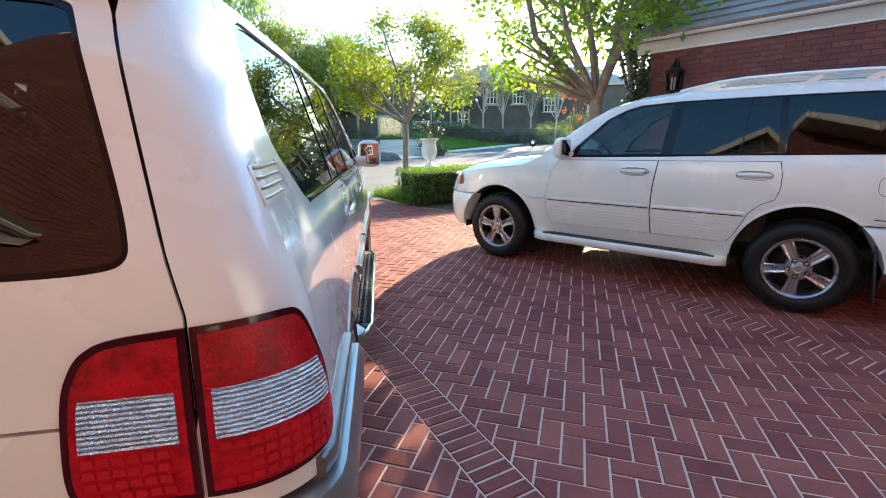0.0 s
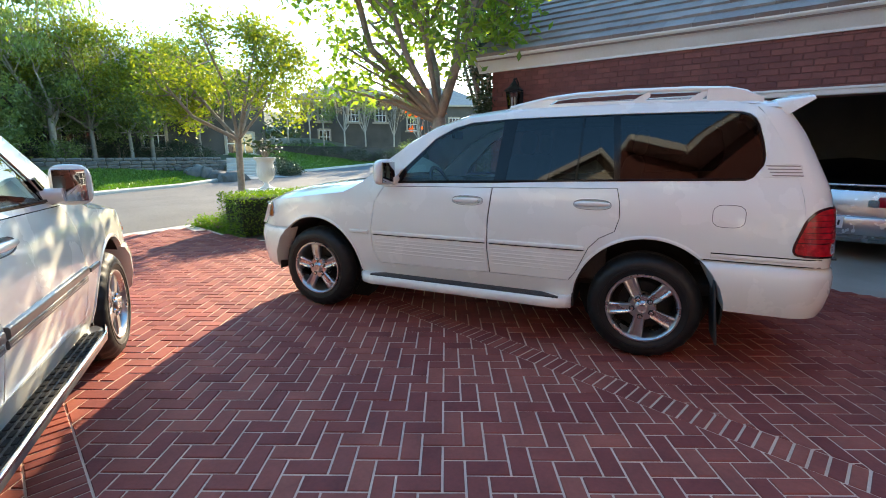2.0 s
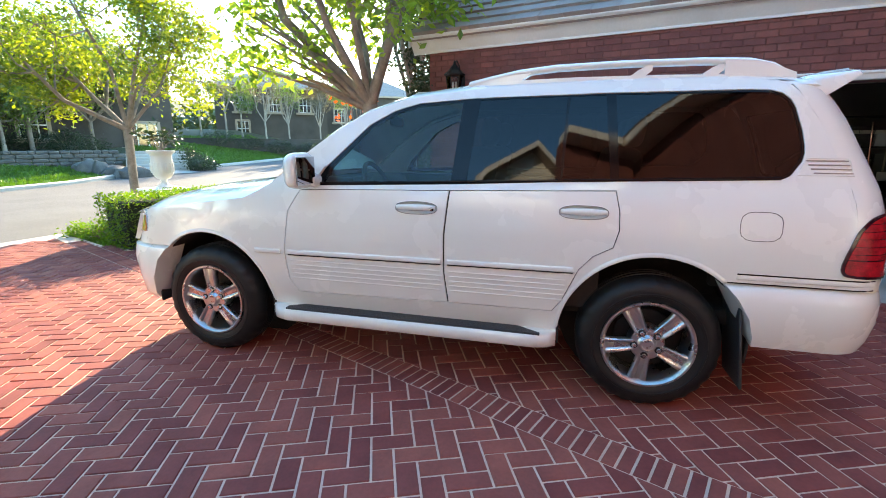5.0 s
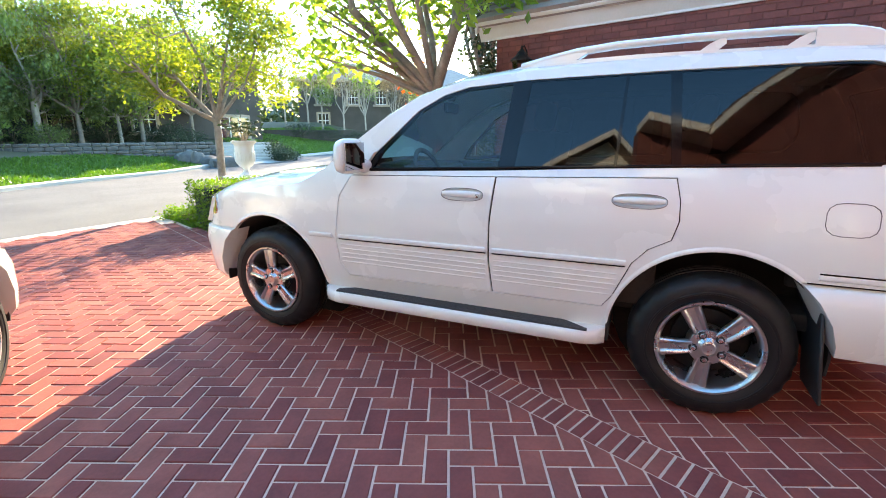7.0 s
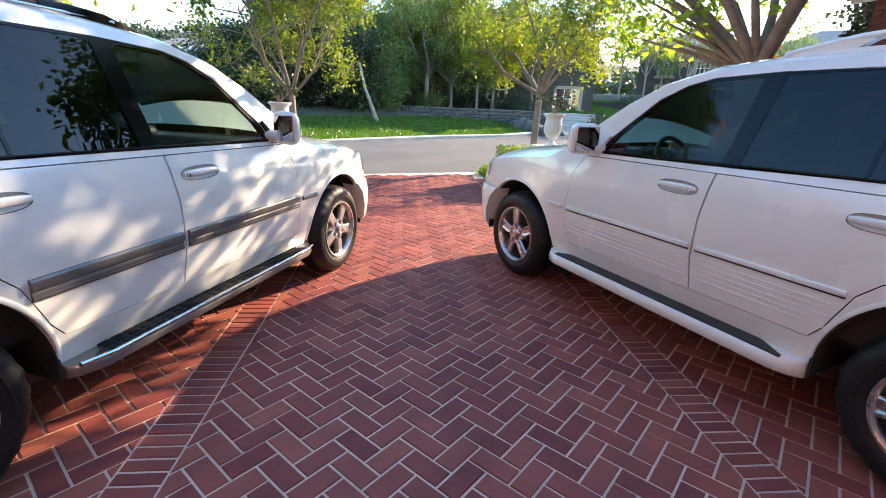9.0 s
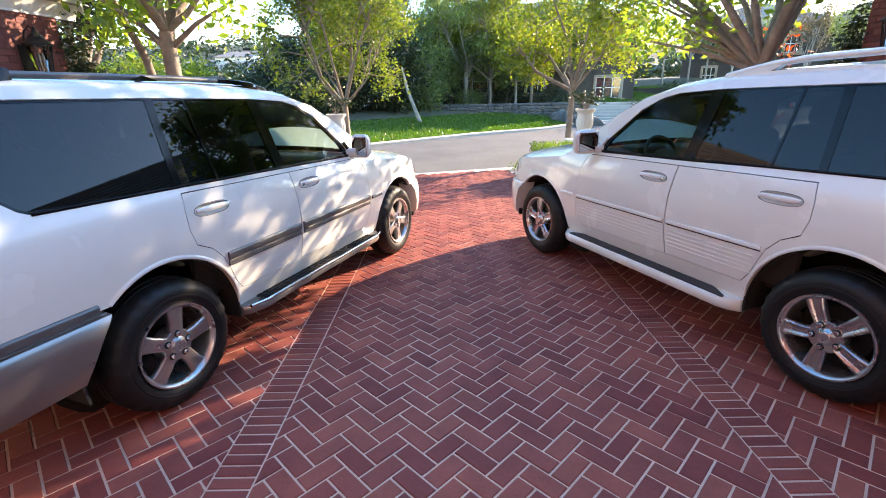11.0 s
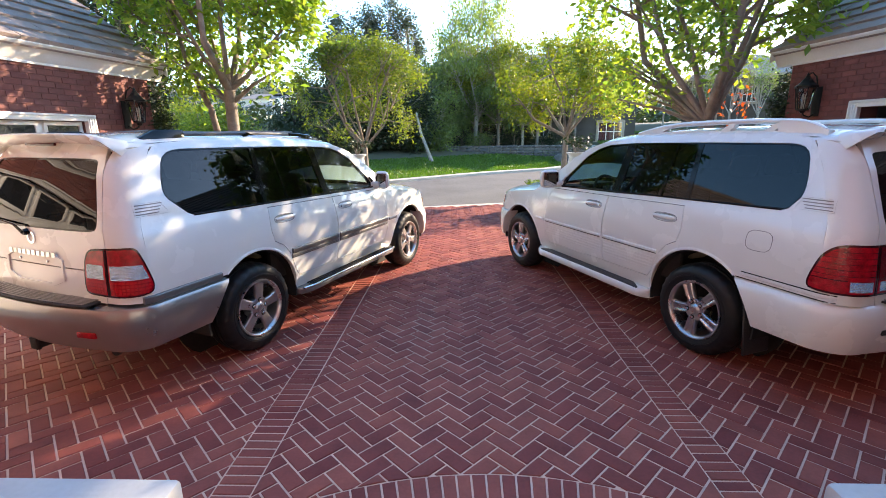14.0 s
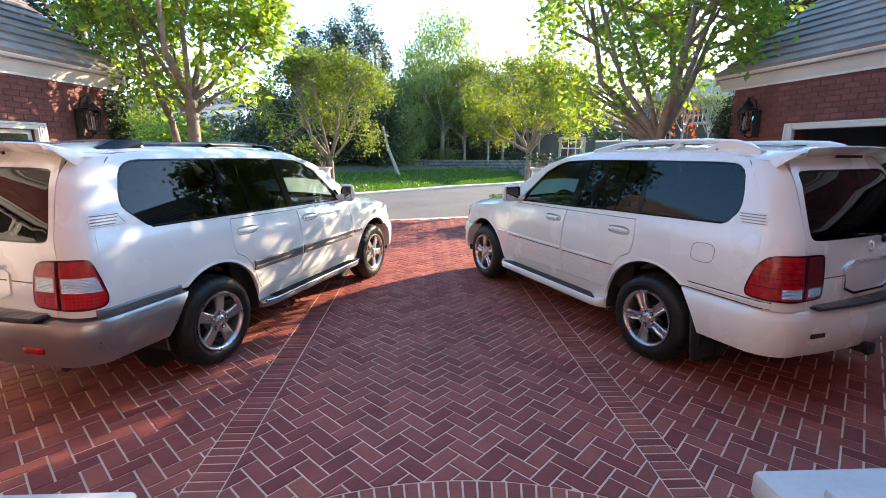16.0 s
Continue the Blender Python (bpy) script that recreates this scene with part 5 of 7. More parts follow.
def pavers():
    """Herringbone field at 45 degrees, parted by two soldier borders, with brick rings before the porch."""
    rnd = random.Random(4)
    W, J = 0.1075, 0.0116
    out = []
    LB, RB = (-1.39, -1.18), (1.28, 1.48)
    RC_, RR = (0.085, -2.11), 2.30
    c45 = math.sqrt(0.5)
    for i in range(-130, 130):
        for j in range(-130, 130):
            # period of four in a diagonal stair
            m = (i - j) % 4
            if m == 0:
                r = (i * W, j * W, 2 * W, W)
            elif m == 3:
                r = (i * W, j * W, W, 2 * W)
            else:
                continue
            x0, y0, w, h = r
            q = [(x0 + J / 2, y0 + J / 2), (x0 + w - J / 2, y0 + J / 2), (x0 + w - J / 2, y0 + h - J / 2), (x0 + J / 2, y0 + h - J / 2)]
            q = [((a - b) * c45, (a + b) * c45 + 3.0) for a, b in q]
            cx, cy = sum(a for a, _ in q) / 4, sum(b for _, b in q) / 4
            if not inside((cx, cy), COURT):
                continue
            for zone in (-1, 0, 1):
                p = q
                if zone == 0:
                    p = clip(clip(p, 1, 0, LB[1] + 0.006), -1, 0, -RB[0] + 0.006)
                else:
                    p = clip(p, zone, 0, (RB[1] if zone > 0 else -LB[0]) + 0.006)
                if len(p) < 3:
                    continue
                d = math.hypot(cx - RC_[0], cy - RC_[1])
                if d < RR + 0.16:
                    nx, ny = (cx - RC_[0]) / d, (cy - RC_[1]) / d
                    p = clip(p, nx, ny, nx * RC_[0] + ny * RC_[1] + RR + 0.006)
                if len(p) >= 3 and poly_area(p) > 0.0006:
                    out.append(p)
    y, pitch = -3.0, 0.0735
    while y < 9.6:
        for s in (1, -1):
            x0, x1 = (RB if s > 0 else LB)[0] + 0.004, (RB if s > 0 else LB)[1] - 0.004
            p = [(x0, y + 0.0065), (x1, y + 0.0065), (x1, y + pitch - 0.0065), (x0, y + pitch - 0.0065)]
            if math.hypot((x0 + x1) / 2 - RC_[0], y - RC_[1]) > RR:
                out.append(p)
        y += pitch
    for k in range(10):
        ra, rb = RR - 0.212 * (k + 1) + 0.004, RR - 0.212 * k - 0.004
        n = int(2 * math.pi * rb / 0.082)
        for i in range(n):
            a0, a1 = 2 * math.pi * i / n + 0.006 / rb, 2 * math.pi * (i + 1) / n - 0.006 / rb
            if RC_[1] + rb * math.sin(a0) < -2.3:
                continue
            out.append([(RC_[0] + r * math.cos(a), RC_[1] + r * math.sin(a)) for r, a in ((ra, a0), (rb, a0), (rb, a1), (ra, a1))])
    fixed = []
    for p in out:
        fixed.append(p if poly_area(p) > 0 else list(reversed(p)))
    return fixed, rnd


laid, rnd_p = pavers()
field = new("brick_paving")
tagged(field, "red clay pavers in herringbone with soldier borders", "paving", kind="structure")
order = sorted(range(len(laid)), key=lambda i: abs(sum(p[0] for p in laid[i]) / len(laid[i])) + 0.8 * abs(sum(p[1] for p in laid[i]) / len(laid[i]) - 1.3))
near_set = set(order[:300])
V, F = [], []
for i, p in enumerate(laid):
    v, f = paver(p, rnd_p)
    if i in near_set:
        obj("paver", v, f, M_BRICKPAVE, field)
    else:
        k = len(V)
        V += v
        F += [tuple(a + k for a in q) for q in f]
tagged(obj("pavers", V, F, M_PAVESTUFF, field), kind="stuff")


# ---- garages ----
def wall_bricks(length, height, holes, rnd, single):
    """Running-bond bricks of a wall in its own plane: along u, up v; their faces stand 6 mm proud."""
    L, H, J = 0.215, 0.075, 0.010
    parts_, rest = [], ([], [])
    row = 0
    v = 0.0
    while v < height - 0.01:
        u = -L / 2 if row % 2 else 0.0
        while u < length:
            a, b, c, d = max(0, u), min(length, u + L - J), v, min(height, v + H - J)
            u += L
            if b - a < 0.02:
                continue
            cut = [h for h in holes if a < h[1] and b > h[0] and c < h[3] and d > h[2]]
            bad = False
            for h in cut:
                if a >= h[0] - 0.02 and b <= h[1] + 0.02:
                    bad = True
                elif a < h[0]:
                    b = h[0]
                else:
                    a = h[1]
            if bad or b - a < 0.02:
                continue
            o = 0.006 + rnd.uniform(-0.0015, 0.002)
            vv = [(a, 0, c), (b, 0, c), (b, 0, d), (a, 0, d), (a + 0.003, o, c + 0.003), (b - 0.003, o, c + 0.003), (b - 0.003, o, d - 0.003), (a + 0.003, o, d - 0.003)]
            ff = [(4, 7, 6, 5), (0, 4, 5, 1), (1, 5, 6, 2), (2, 6, 7, 3), (3, 7, 4, 0)]
            if single(a, c) and len(parts_) < 300:
                parts_.append((vv, ff))
            else:
                k = len(rest[0])
                rest[0].extend(vv)
                rest[1].extend([tuple(i + k for i in q) for q in ff])
        v += H
        row += 1
    return parts_, rest


def placed_uv(vf, m):
    return [tuple(m @ Vector(p)) for p in vf[0]], vf[1]


def brick_wall(name, m, length, height, holes, thick, single, label, seed):
    """Wall with real openings: m puts (along, outward, up) into the world."""
    w = new(name)
    tagged(w, label, kind="structure")
    us = sorted({0.0, length, *[h[0] for h in holes], *[h[1] for h in holes]})
    vs = sorted({0.0, height, *[h[2] for h in holes], *[h[3] for h in holes]})
    V, F = [], []
    for a, b in zip(us, us[1:]):
        for c, d in zip(vs, vs[1:]):
            if any(h[0] <= a and b <= h[1] and h[2] <= c and d <= h[3] for h in holes):
                continue
            v, f = box((a + b) / 2, -thick / 2, (c + d) / 2, b - a, thick, d - c)
            k = len(V)
            V += v
            F += [tuple(i + k for i in q) for q in f]
    flipped = m.determinant() < 0
    fx = (lambda fs: [tuple(reversed(q)) for q in fs]) if flipped else (lambda fs: fs)
    core = placed_uv((V, fx(F)), m)
    obj("wall_core", core[0], core[1], M_WALLJOINT, w)
    singles, rest = wall_bricks(length, height, holes, random.Random(seed), single)
    for vf in singles:
        q = placed_uv((vf[0], fx(vf[1])), m)
        obj("brick", q[0], q[1], M_BRICKWALL, w)
    if rest[0]:
        q = placed_uv((rest[0], fx(rest[1])), m)
        tagged(obj("bricks", q[0], q[1], M_WALLSTUFF, w), kind="stuff")
    return w


def roof_slab(corners, thick, course, name, parent, mat, singles=0):
    """Tiled slope over four corners (eave left, eave right, ridge right, ridge left): lapped rows of single tiles."""
    a, b, c, d = [Vector(p) for p in corners]
    n = (b - a).cross(d - a).normalized()
    if n.z < 0:
        n = -n
    rows = max(2, int((((d - a).length + (c - b).length) / 2) / course))
    V, F = [], []
    rnd = random.Random(rows)
    for r in range(rows):
        t0, t1 = r / rows, min(1, (r + 1.12) / rows)
        p0, p1, q0, q1 = a.lerp(d, t0), b.lerp(c, t0), a.lerp(d, t1), b.lerp(c, t1)
        k = max(1, int((p1 - p0).length / 0.33))
        off = 0.5 * (r % 2) / k
        for i in range(k + 1):
            s0, s1 = max(0, (i - 1) / k + off), min(1, i / k + off)
            if s1 - s0 < 0.002:
                continue
            e = 0.002 / max(0.3, (p1 - p0).length)
            lift = rnd.uniform(0.0, 0.010)
            P = [p0.lerp(p1, s0 + e), p0.lerp(p1, s1 - e), q0.lerp(q1, s1 - e), q0.lerp(q1, s0 + e)]
            up = [P[0] + n * (thick + 0.03 + lift), P[1] + n * (thick + 0.03 + lift), P[2] + n * thick, P[3] + n * thick]
            tile = [tuple(p) for p in up] + [tuple(p + n * 0.002) for p in P]
            if singles > 0:
                singles -= 1
                obj("roof_tile", tile, [(0, 1, 2, 3), (4, 5, 1, 0), (5, 6, 2, 1), (7, 4, 0, 3)], M_TILEONE, parent)
                continue
            o = len(V)
            V += tile
            F += [(o, o + 1, o + 2, o + 3), (o + 4, o + 5, o + 1, o), (o + 5, o + 6, o + 2, o + 1), (o + 7, o + 4, o, o + 3)]
    tagged(obj(name, V, F, mat, parent), kind="stuff")
    o = [tuple(p) for p in (a, b, c, d)] + [tuple(p - n * 0.08) for p in (a, b, c, d)]
    obj("roof_deck", o, [(0, 1, 2, 3), (7, 6, 5, 4), (0, 4, 5, 1), (1, 5, 6, 2), (2, 6, 7, 3), (3, 7, 4, 0)], M_TILE, parent)


def carriage_lantern(x, y, z, s, label):
    """Wall lantern: scrolled bracket, tapered glazed body, peaked cap. s: the way it looks along x."""
    e = thing("wall_lantern", x, y, z, 0 if s > 0 else 180, label, "lantern", "garage lanterns")
    part("back_plate", box(0.012, 0, -0.05, 0.02, 0.13, 0.42, 0.006), M_IRON, e)
    part("bracket", tube([(0.02, 0, -0.22), (0.10, 0, -0.27), (0.19, 0, -0.24), (0.22, 0, -0.18)], 0.012, 8), M_IRON, e)
    part("top_arm", tube([(0.02, 0, 0.12), (0.08, 0, 0.30), (0.16, 0, 0.36), (0.22, 0, 0.31)], 0.010, 8), M_IRON, e)
    lantern_m = Matrix.Translation((0.22, 0, 0))
    part("base", moved(lathe([(0.0, -0.22), (0.03, -0.21), (0.045, -0.18), (0.085, -0.165), (0.085, -0.15), (0.0, -0.15)], 6), lantern_m), M_IRON, e)
    for k in range(6):
        a = 2 * math.pi * k / 6
        part("corner_bar", moved(tube([(0.082 * math.cos(a), 0.082 * math.sin(a), -0.16), (0.128 * math.cos(a), 0.128 * math.sin(a), 0.15)], 0.007, 6), lantern_m), M_IRON, e)
        b = 2 * math.pi * (k + 1) / 6
        q = [(0.08 * math.cos(a), 0.08 * math.sin(a), -0.15), (0.08 * math.cos(b), 0.08 * math.sin(b), -0.15), (0.125 * math.cos(b), 0.125 * math.sin(b), 0.145), (0.125 * math.cos(a), 0.125 * math.sin(a), 0.145)]
        part("pane", moved((q, [(0, 1, 2, 3)]), lantern_m), M_LAMPGLASS, e)
    part("cap", moved(lathe([(0.0, 0.14), (0.15, 0.145), (0.155, 0.165), (0.11, 0.20), (0.075, 0.235), (0.055, 0.27), (0.04, 0.28), (0.03, 0.30), (0.018, 0.315), (0.02, 0.33), (0.008, 0.35), (0.0, 0.36)], 6), lantern_m), M_IRON, e)
    for dy in (-0.025, 0.025):
        part("candle", moved(lathe([(0, -0.15), (0.012, -0.15), (0.012, -0.02), (0.016, 0.0), (0.012, 0.05), (0, 0.07)], 10), Matrix.Translation((0.22, dy, 0))), M_WHITE, e)
    return e


def garage(s, door_open):
    """Brick garage with a gabled roof whose long wall looks across the court; s: its side."""
    X, Y0, Y1, lift = (5.20, -1.6, 5.82, 0.0) if s > 0 else (5.20, -1.6, 5.87, -0.07)
    before = set(bpy.data.objects)
    Hh = 2.82 + lift
    dy0, dy1, dh = -0.29, 4.59, 2.125 + lift
    # along u runs towards -y from the far corner; outward looks to the court
    m = Matrix(((0, -s, 0, s * X), (-1, 0, 0, Y1), (0, 0, 1, 0), (0, 0, 0, 1)))
    hole = [(Y1 - dy1, Y1 - dy0, 0.0, dh)]
    pick = (lambda u, v: v > 1.15 and (u < 1.35 or 2.1 < v and u < 3.2)) if s > 0 else (lambda u, v: v > 1.25 and u < 2.2)
    brick_wall("wall_garage", m, Y1 - Y0, Hh, hole, 0.25, pick, "dark red brick garage wall", 7 + s)
    m2 = Matrix(((s, 0, 0, s * X), (0, 1, 0, Y1), (0, 0, 1, 0), (0, 0, 0, 1)))
    brick_wall("wall_garage_end", m2, 6.5, Hh, [], 0.25, lambda u, v: False, "dark red brick garage end wall", 11 + s)
    # white door casing
    cas = new("door_trim")
    tagged(cas, "white painted garage door casing", kind="structure")
    for y in (dy0, dy1):
        side = 0.14 if y == dy1 else -0.14
        part("casing_post", box(s * (X - 0.03), y + side / 2, (dh + 0.09) / 2, 0.07, 0.14, dh + 0.09, 0.008), M_WHITE, cas)
        for k in range(3):
            part("casing_reed", box(s * (X - 0.066), y + side * (0.22 + 0.28 * k), dh / 2 + 0.02, 0.02, 0.024, dh + 0.04, 0.008), M_WHITE, cas)
    part("casing_head", box(s * (X - 0.032), (dy0 + dy1) / 2, dh + 0.045, 0.075, dy1 - dy0 - 0.002, 0.09, 0.008), M_WHITE, cas)
    part("casing_head_bead", box(s * (X - 0.075), (dy0 + dy1) / 2, dh + 0.07, 0.02, dy1 - dy0 + 0.2, 0.025, 0.008), M_WHITE, cas)
    # eave: crown moulding and gutter tight to the wall
    ev = new("eave_trim")
    tagged(ev, "cream white crown moulding and gutter under the roof edge", kind="structure")
    zt = 2.81 + lift
    prof = [(0.0, zt), (-0.03, zt), (-0.03, zt + 0.03), (-0.045, zt + 0.05), (-0.085, zt + 0.12), (-0.125, zt + 0.165), (-0.135, zt + 0.17), (-0.135, zt + 0.185), (-0.17, zt + 0.195), (-0.19, zt + 0.22), (-0.19, zt + 0.25), (-0.17, zt + 0.25), (-0.165, zt + 0.225), (0.0, zt + 0.225)]
    ya, yb = Y0 - 0.4, Y1 + 0.28
    st = [((s * X, ya, 0), (s, 0, 0), (0, 0, 1)), ((s * X, yb, 0), (s, 0, 0), (0, 0, 1))]
    part("fascia", sweep(prof, st if s < 0 else st[::-1]), M_WHITE, ev, smooth=30)
    # gabled roof
    ro = new("roof_garage")
    tagged(ro, "grey brown tiled gable roof", kind="structure")
    zr, run, pitch = zt + 0.235, 3.5, 0.70
    A, B = (s * (X - 0.19), ya, zr), (s * (X - 0.19), yb, zr)
    R0, R1 = (s * (X - 0.19 + run), ya, zr + pitch * run), (s * (X - 0.19 + run), yb, zr + pitch * run)
    C0, C1 = (s * (X - 0.19 + 2 * run), ya, zr), (s * (X - 0.19 + 2 * run), yb, zr)
    roof_slab((B, A, R0, R1) if s > 0 else (A, B, R1, R0), 0.02, 0.26, "roof_tiles", ro, M_TILE, 300)
    roof_slab((C0, C1, R1, R0) if s > 0 else (C1, C0, R0, R1), 0.02, 0.26, "roof_tiles", ro, M_TILE)
    gable = [(s * (X + 0.02), Y1 - 0.01, Hh), (s * (X + 6.48), Y1 - 0.01, Hh), (s * (X - 0.19 + run), Y1 - 0.01, zr + pitch * run - 0.1)]
    part("gable", (gable + [(p[0], p[1] - 0.2, p[2]) for p in gable], [(0, 1, 2), (5, 4, 3), (0, 3, 4, 1), (1, 4, 5, 2), (2, 5, 3, 0)]), M_WALLSTUFF, ro)
    rake = [((s * (X - 0.19), yb - 0.02, zr - 0.06), (0, 1, 0), (0, 0, 1)), ((s * (X - 0.19 + run), yb - 0.02, zr - 0.06 + pitch * run), (0, 1, 0), (0, 0, 1))]
    part("rake_board", sweep([(-0.015, -0.10), (0.015, -0.10), (0.015, 0.05), (-0.015, 0.05)], rake), M_WHITE, ro)
    ridge = [(s * (X - 0.19 + run), y, zr + pitch * run + 0.04) for y in np.linspace(ya, yb, 8)]
    obj("ridge_tiles", *tube(ridge, 0.08, 8), M_TILE, ro, smooth=40)
    # inside
    xi0, xi1 = X + 0.25, X + 6.3
    sheet("garage_floor", [(s * (X - 0.75), Y0), (s * xi1, Y0), (s * xi1, Y1 - 0.25), (s * X, Y1 - 0.25), (s * X, dy1 + 0.2), (s * (X - 0.75), dy1 + 0.2)][::s], -0.002, M_CONCRETE, "grey concrete garage floor")
    inner = new("wall_garage_inside")
    tagged(inner, "plain drywall inside the garage", kind="structure")
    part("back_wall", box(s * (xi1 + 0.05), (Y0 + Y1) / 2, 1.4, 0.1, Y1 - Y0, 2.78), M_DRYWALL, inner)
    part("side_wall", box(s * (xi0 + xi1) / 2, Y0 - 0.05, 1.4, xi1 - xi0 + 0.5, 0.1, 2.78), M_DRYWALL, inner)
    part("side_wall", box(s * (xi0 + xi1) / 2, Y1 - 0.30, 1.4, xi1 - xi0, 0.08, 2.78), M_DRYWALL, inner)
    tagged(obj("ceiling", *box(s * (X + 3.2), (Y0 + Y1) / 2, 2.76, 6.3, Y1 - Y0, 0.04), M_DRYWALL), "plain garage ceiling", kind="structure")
    if not door_open:
        door = thing("garage_door", s * (X + 0.06), (dy0 + dy1) / 2, 0, 0, "white carriage garage door with a row of dark panes", "garage door")
        W = dy1 - dy0
        part("door_leaf", box(0, 0, dh / 2, 0.05, W - 0.01, dh - 0.01, 0.004), M_WHITE, door)
        for k in range(8):
            y = -W / 2 + W * (k + 0.5) / 8
            part("window_pane", box(-s * 0.028, y, 1.85, 0.012, W / 8 - 0.16, 0.30), M_PANE, door)
            for dz in (-0.20, 0.20):
                part("window_bar", box(-s * 0.034, y, 1.85 + dz * 0.85, 0.03, W / 8 - 0.08, 0.05, 0.006), M_WHITE, door)
            for q in (-1, 1):
                part("window_bar", box(-s * 0.034, y + q * (W / 16 - 0.055), 1.85, 0.03, 0.05, 0.30, 0.006), M_WHITE, door)
            for z in (0.35, 0.85, 1.35):
                part("raised_panel", box(-s * 0.030, y, z, 0.022, W / 8 - 0.12, 0.36, 0.01), M_WHITE, door)
    else:
        door = thing("garage_door", s * (X + 1.6), (dy0 + dy1) / 2, 2.38, 0, "white sectional garage door rolled up under the ceiling", "garage door")
        for k in range(4):
            part("door_section", box(s * (k * 0.55 - 0.8), 0, 0.0, 0.54, dy1 - dy0, 0.045, 0.006), M_WHITE, door)
    carriage_lantern(s * (X - 0.01), Y1 - 0.55, 2.29 + lift, -s, "black iron carriage lantern on the brick garage wall")
    # the garages open slightly towards the house
    turn = Matrix.Translation((s * X, Y1, 0)) @ Matrix.Rotation(radians(7.5 * s), 4, "Z") @ Matrix.Translation((-s * X, -Y1, 0))
    for o in bpy.data.objects:
        if o not in before and o.parent is None:
            o.matrix_basis = turn @ o.matrix_basis


garage(1, True)
garage(-1, False)

# ---- plants ----
def leaf_cloud(points, size, rnd, per, spread, droop=0.0, flat=0.55):
    """Leaves in clumps round the given points: each a folded pointed blade."""
    n = len(points) * per
    P = np.repeat(np.array(points), per, axis=0) + rnd.normal(0, 1, (n, 3)) * np.array(spread)
    d = rnd.normal(0, 1, (n, 3))
    d[:, 2] = d[:, 2] * flat - droop
    d /= np.linalg.norm(d, axis=1)[:, None]
    u = np.cross(d, rnd.normal(0, 1, (n, 3)))
    u /= np.linalg.norm(u, axis=1)[:, None] + 1e-9
    w = np.cross(d, u)
    L = size * rnd.uniform(0.6, 1.25, (n, 1))
    a, b = P, P + d * L
    mid = P + d * L * 0.5
    c1, c2 = mid + u * L * 0.24 + w * L * 0.07, mid - u * L * 0.24 + w * L * 0.07
    V = np.stack([a, c1, b, c2], axis=1).reshape(-1, 3)
    F = [(4 * i, 4 * i + 1, 4 * i + 2) for i in range(n)] + [(4 * i, 4 * i + 2, 4 * i + 3) for i in range(n)]
    return V.tolist(), F


def limbs(rnd, base, fork, crown, n_main, levels=3, r0=0.1, low=0.35):
    """Skeleton of a tree: tubes from the ground over the fork to points spread through the crown."""
    (cx, cy, cz), (rx, ry, rz) = crown
    tubes, tips = [], []
    tubes.append(([base, (base[0] * 0.7 + fork[0] * 0.3 + rnd.uniform(-0.03, 0.03), base[1] * 0.7 + fork[1] * 0.3, base[2] * 0.6 + fork[2] * 0.4), fork], [r0 * 1.25, r0, r0 * 0.95]))

    def grow(p, target, r, level):
        p, t = Vector(p), Vector(target)
        mid = p.lerp(t, 0.5) + Vector(rnd.normal(0, 0.07, 3)) * (t - p).length + Vector((0, 0, -0.08 * (t - p).length))
        q1, q2 = p.lerp(mid, 0.55), mid.lerp(t, 0.5)
        tubes.append(([tuple(p), tuple(q1), tuple(mid), tuple(q2), tuple(t)], [r, r * 0.85, r * 0.7, r * 0.58, r * 0.42]))
        if level == 0:
            tips.append(tuple(t))
            tips.append(tuple(mid.lerp(t, 0.6)))
            return
        for k in range(4 if level > 1 else 3):
            s = mid.lerp(t, rnd.uniform(0.1, 1.0))
            v = Vector(rnd.normal(0, 1, 3))
            v = (v.normalized() + (t - p).normalized() * 0.6 + Vector((0, 0, 0.25))).normalized() * (t - p).length * rnd.uniform(0.4, 0.65)
            e = s + v
            dx, dy, dz = (e.x - cx) / rx, (e.y - cy) / ry, (e.z - cz) / rz
            f = math.sqrt(dx * dx + dy * dy + dz * dz)
            if f > 1:
                e = Vector((cx + dx / f * rx, cy + dy / f * ry, cz + dz / f * rz))
            grow(s, e, r * 0.44, level - 1)
    for k in range(n_main):
        a = 2 * math.pi * (k + rnd.uniform(-0.3, 0.3)) / n_main
        h = rnd.uniform(-low, 0.75)
        rad = math.sqrt(max(0.1, 1 - h * h)) * rnd.uniform(0.55, 0.85)
        grow(fork, (cx + rx * rad * math.cos(a), cy + ry * rad * math.sin(a), cz + rz * h), r0 * rnd.uniform(0.45, 0.7), levels - 1)
    return tubes, tips


def tree(name, label, x, y, z0, fork_z, crown_z, rx, rz, seed, leafmat, bark, size=0.13, per=9, mains=7, r0=0.09, levels=3, clump=0.16, droop=0.2, lean=(0, 0), shift=(0, 0), group="", low=0.35):
    rnd = np.random.default_rng(seed)
    e = thing(name, x, y, z0, 0, label, "tree", group)
    tubes, tips = limbs(rnd, (0, 0, -0.15), (lean[0], lean[1], fork_z - z0), ((lean[0] + shift[0], lean[1] + shift[1], crown_z - z0), (rx, rx, rz)), mains, levels, r0, low)
    wood = join(*[tube(p, r, 7 if r[0] > 0.03 else 5, False) for p, r in tubes])
    part("trunk", wood, bark, e, "smooth branching trunk and limbs", 180)
    v, f = leaf_cloud(tips, size, rnd, per, (clump, clump, clump), droop)
    part("crown", (v, f), leafmat, e, "loose leafy crown", None)
    return e


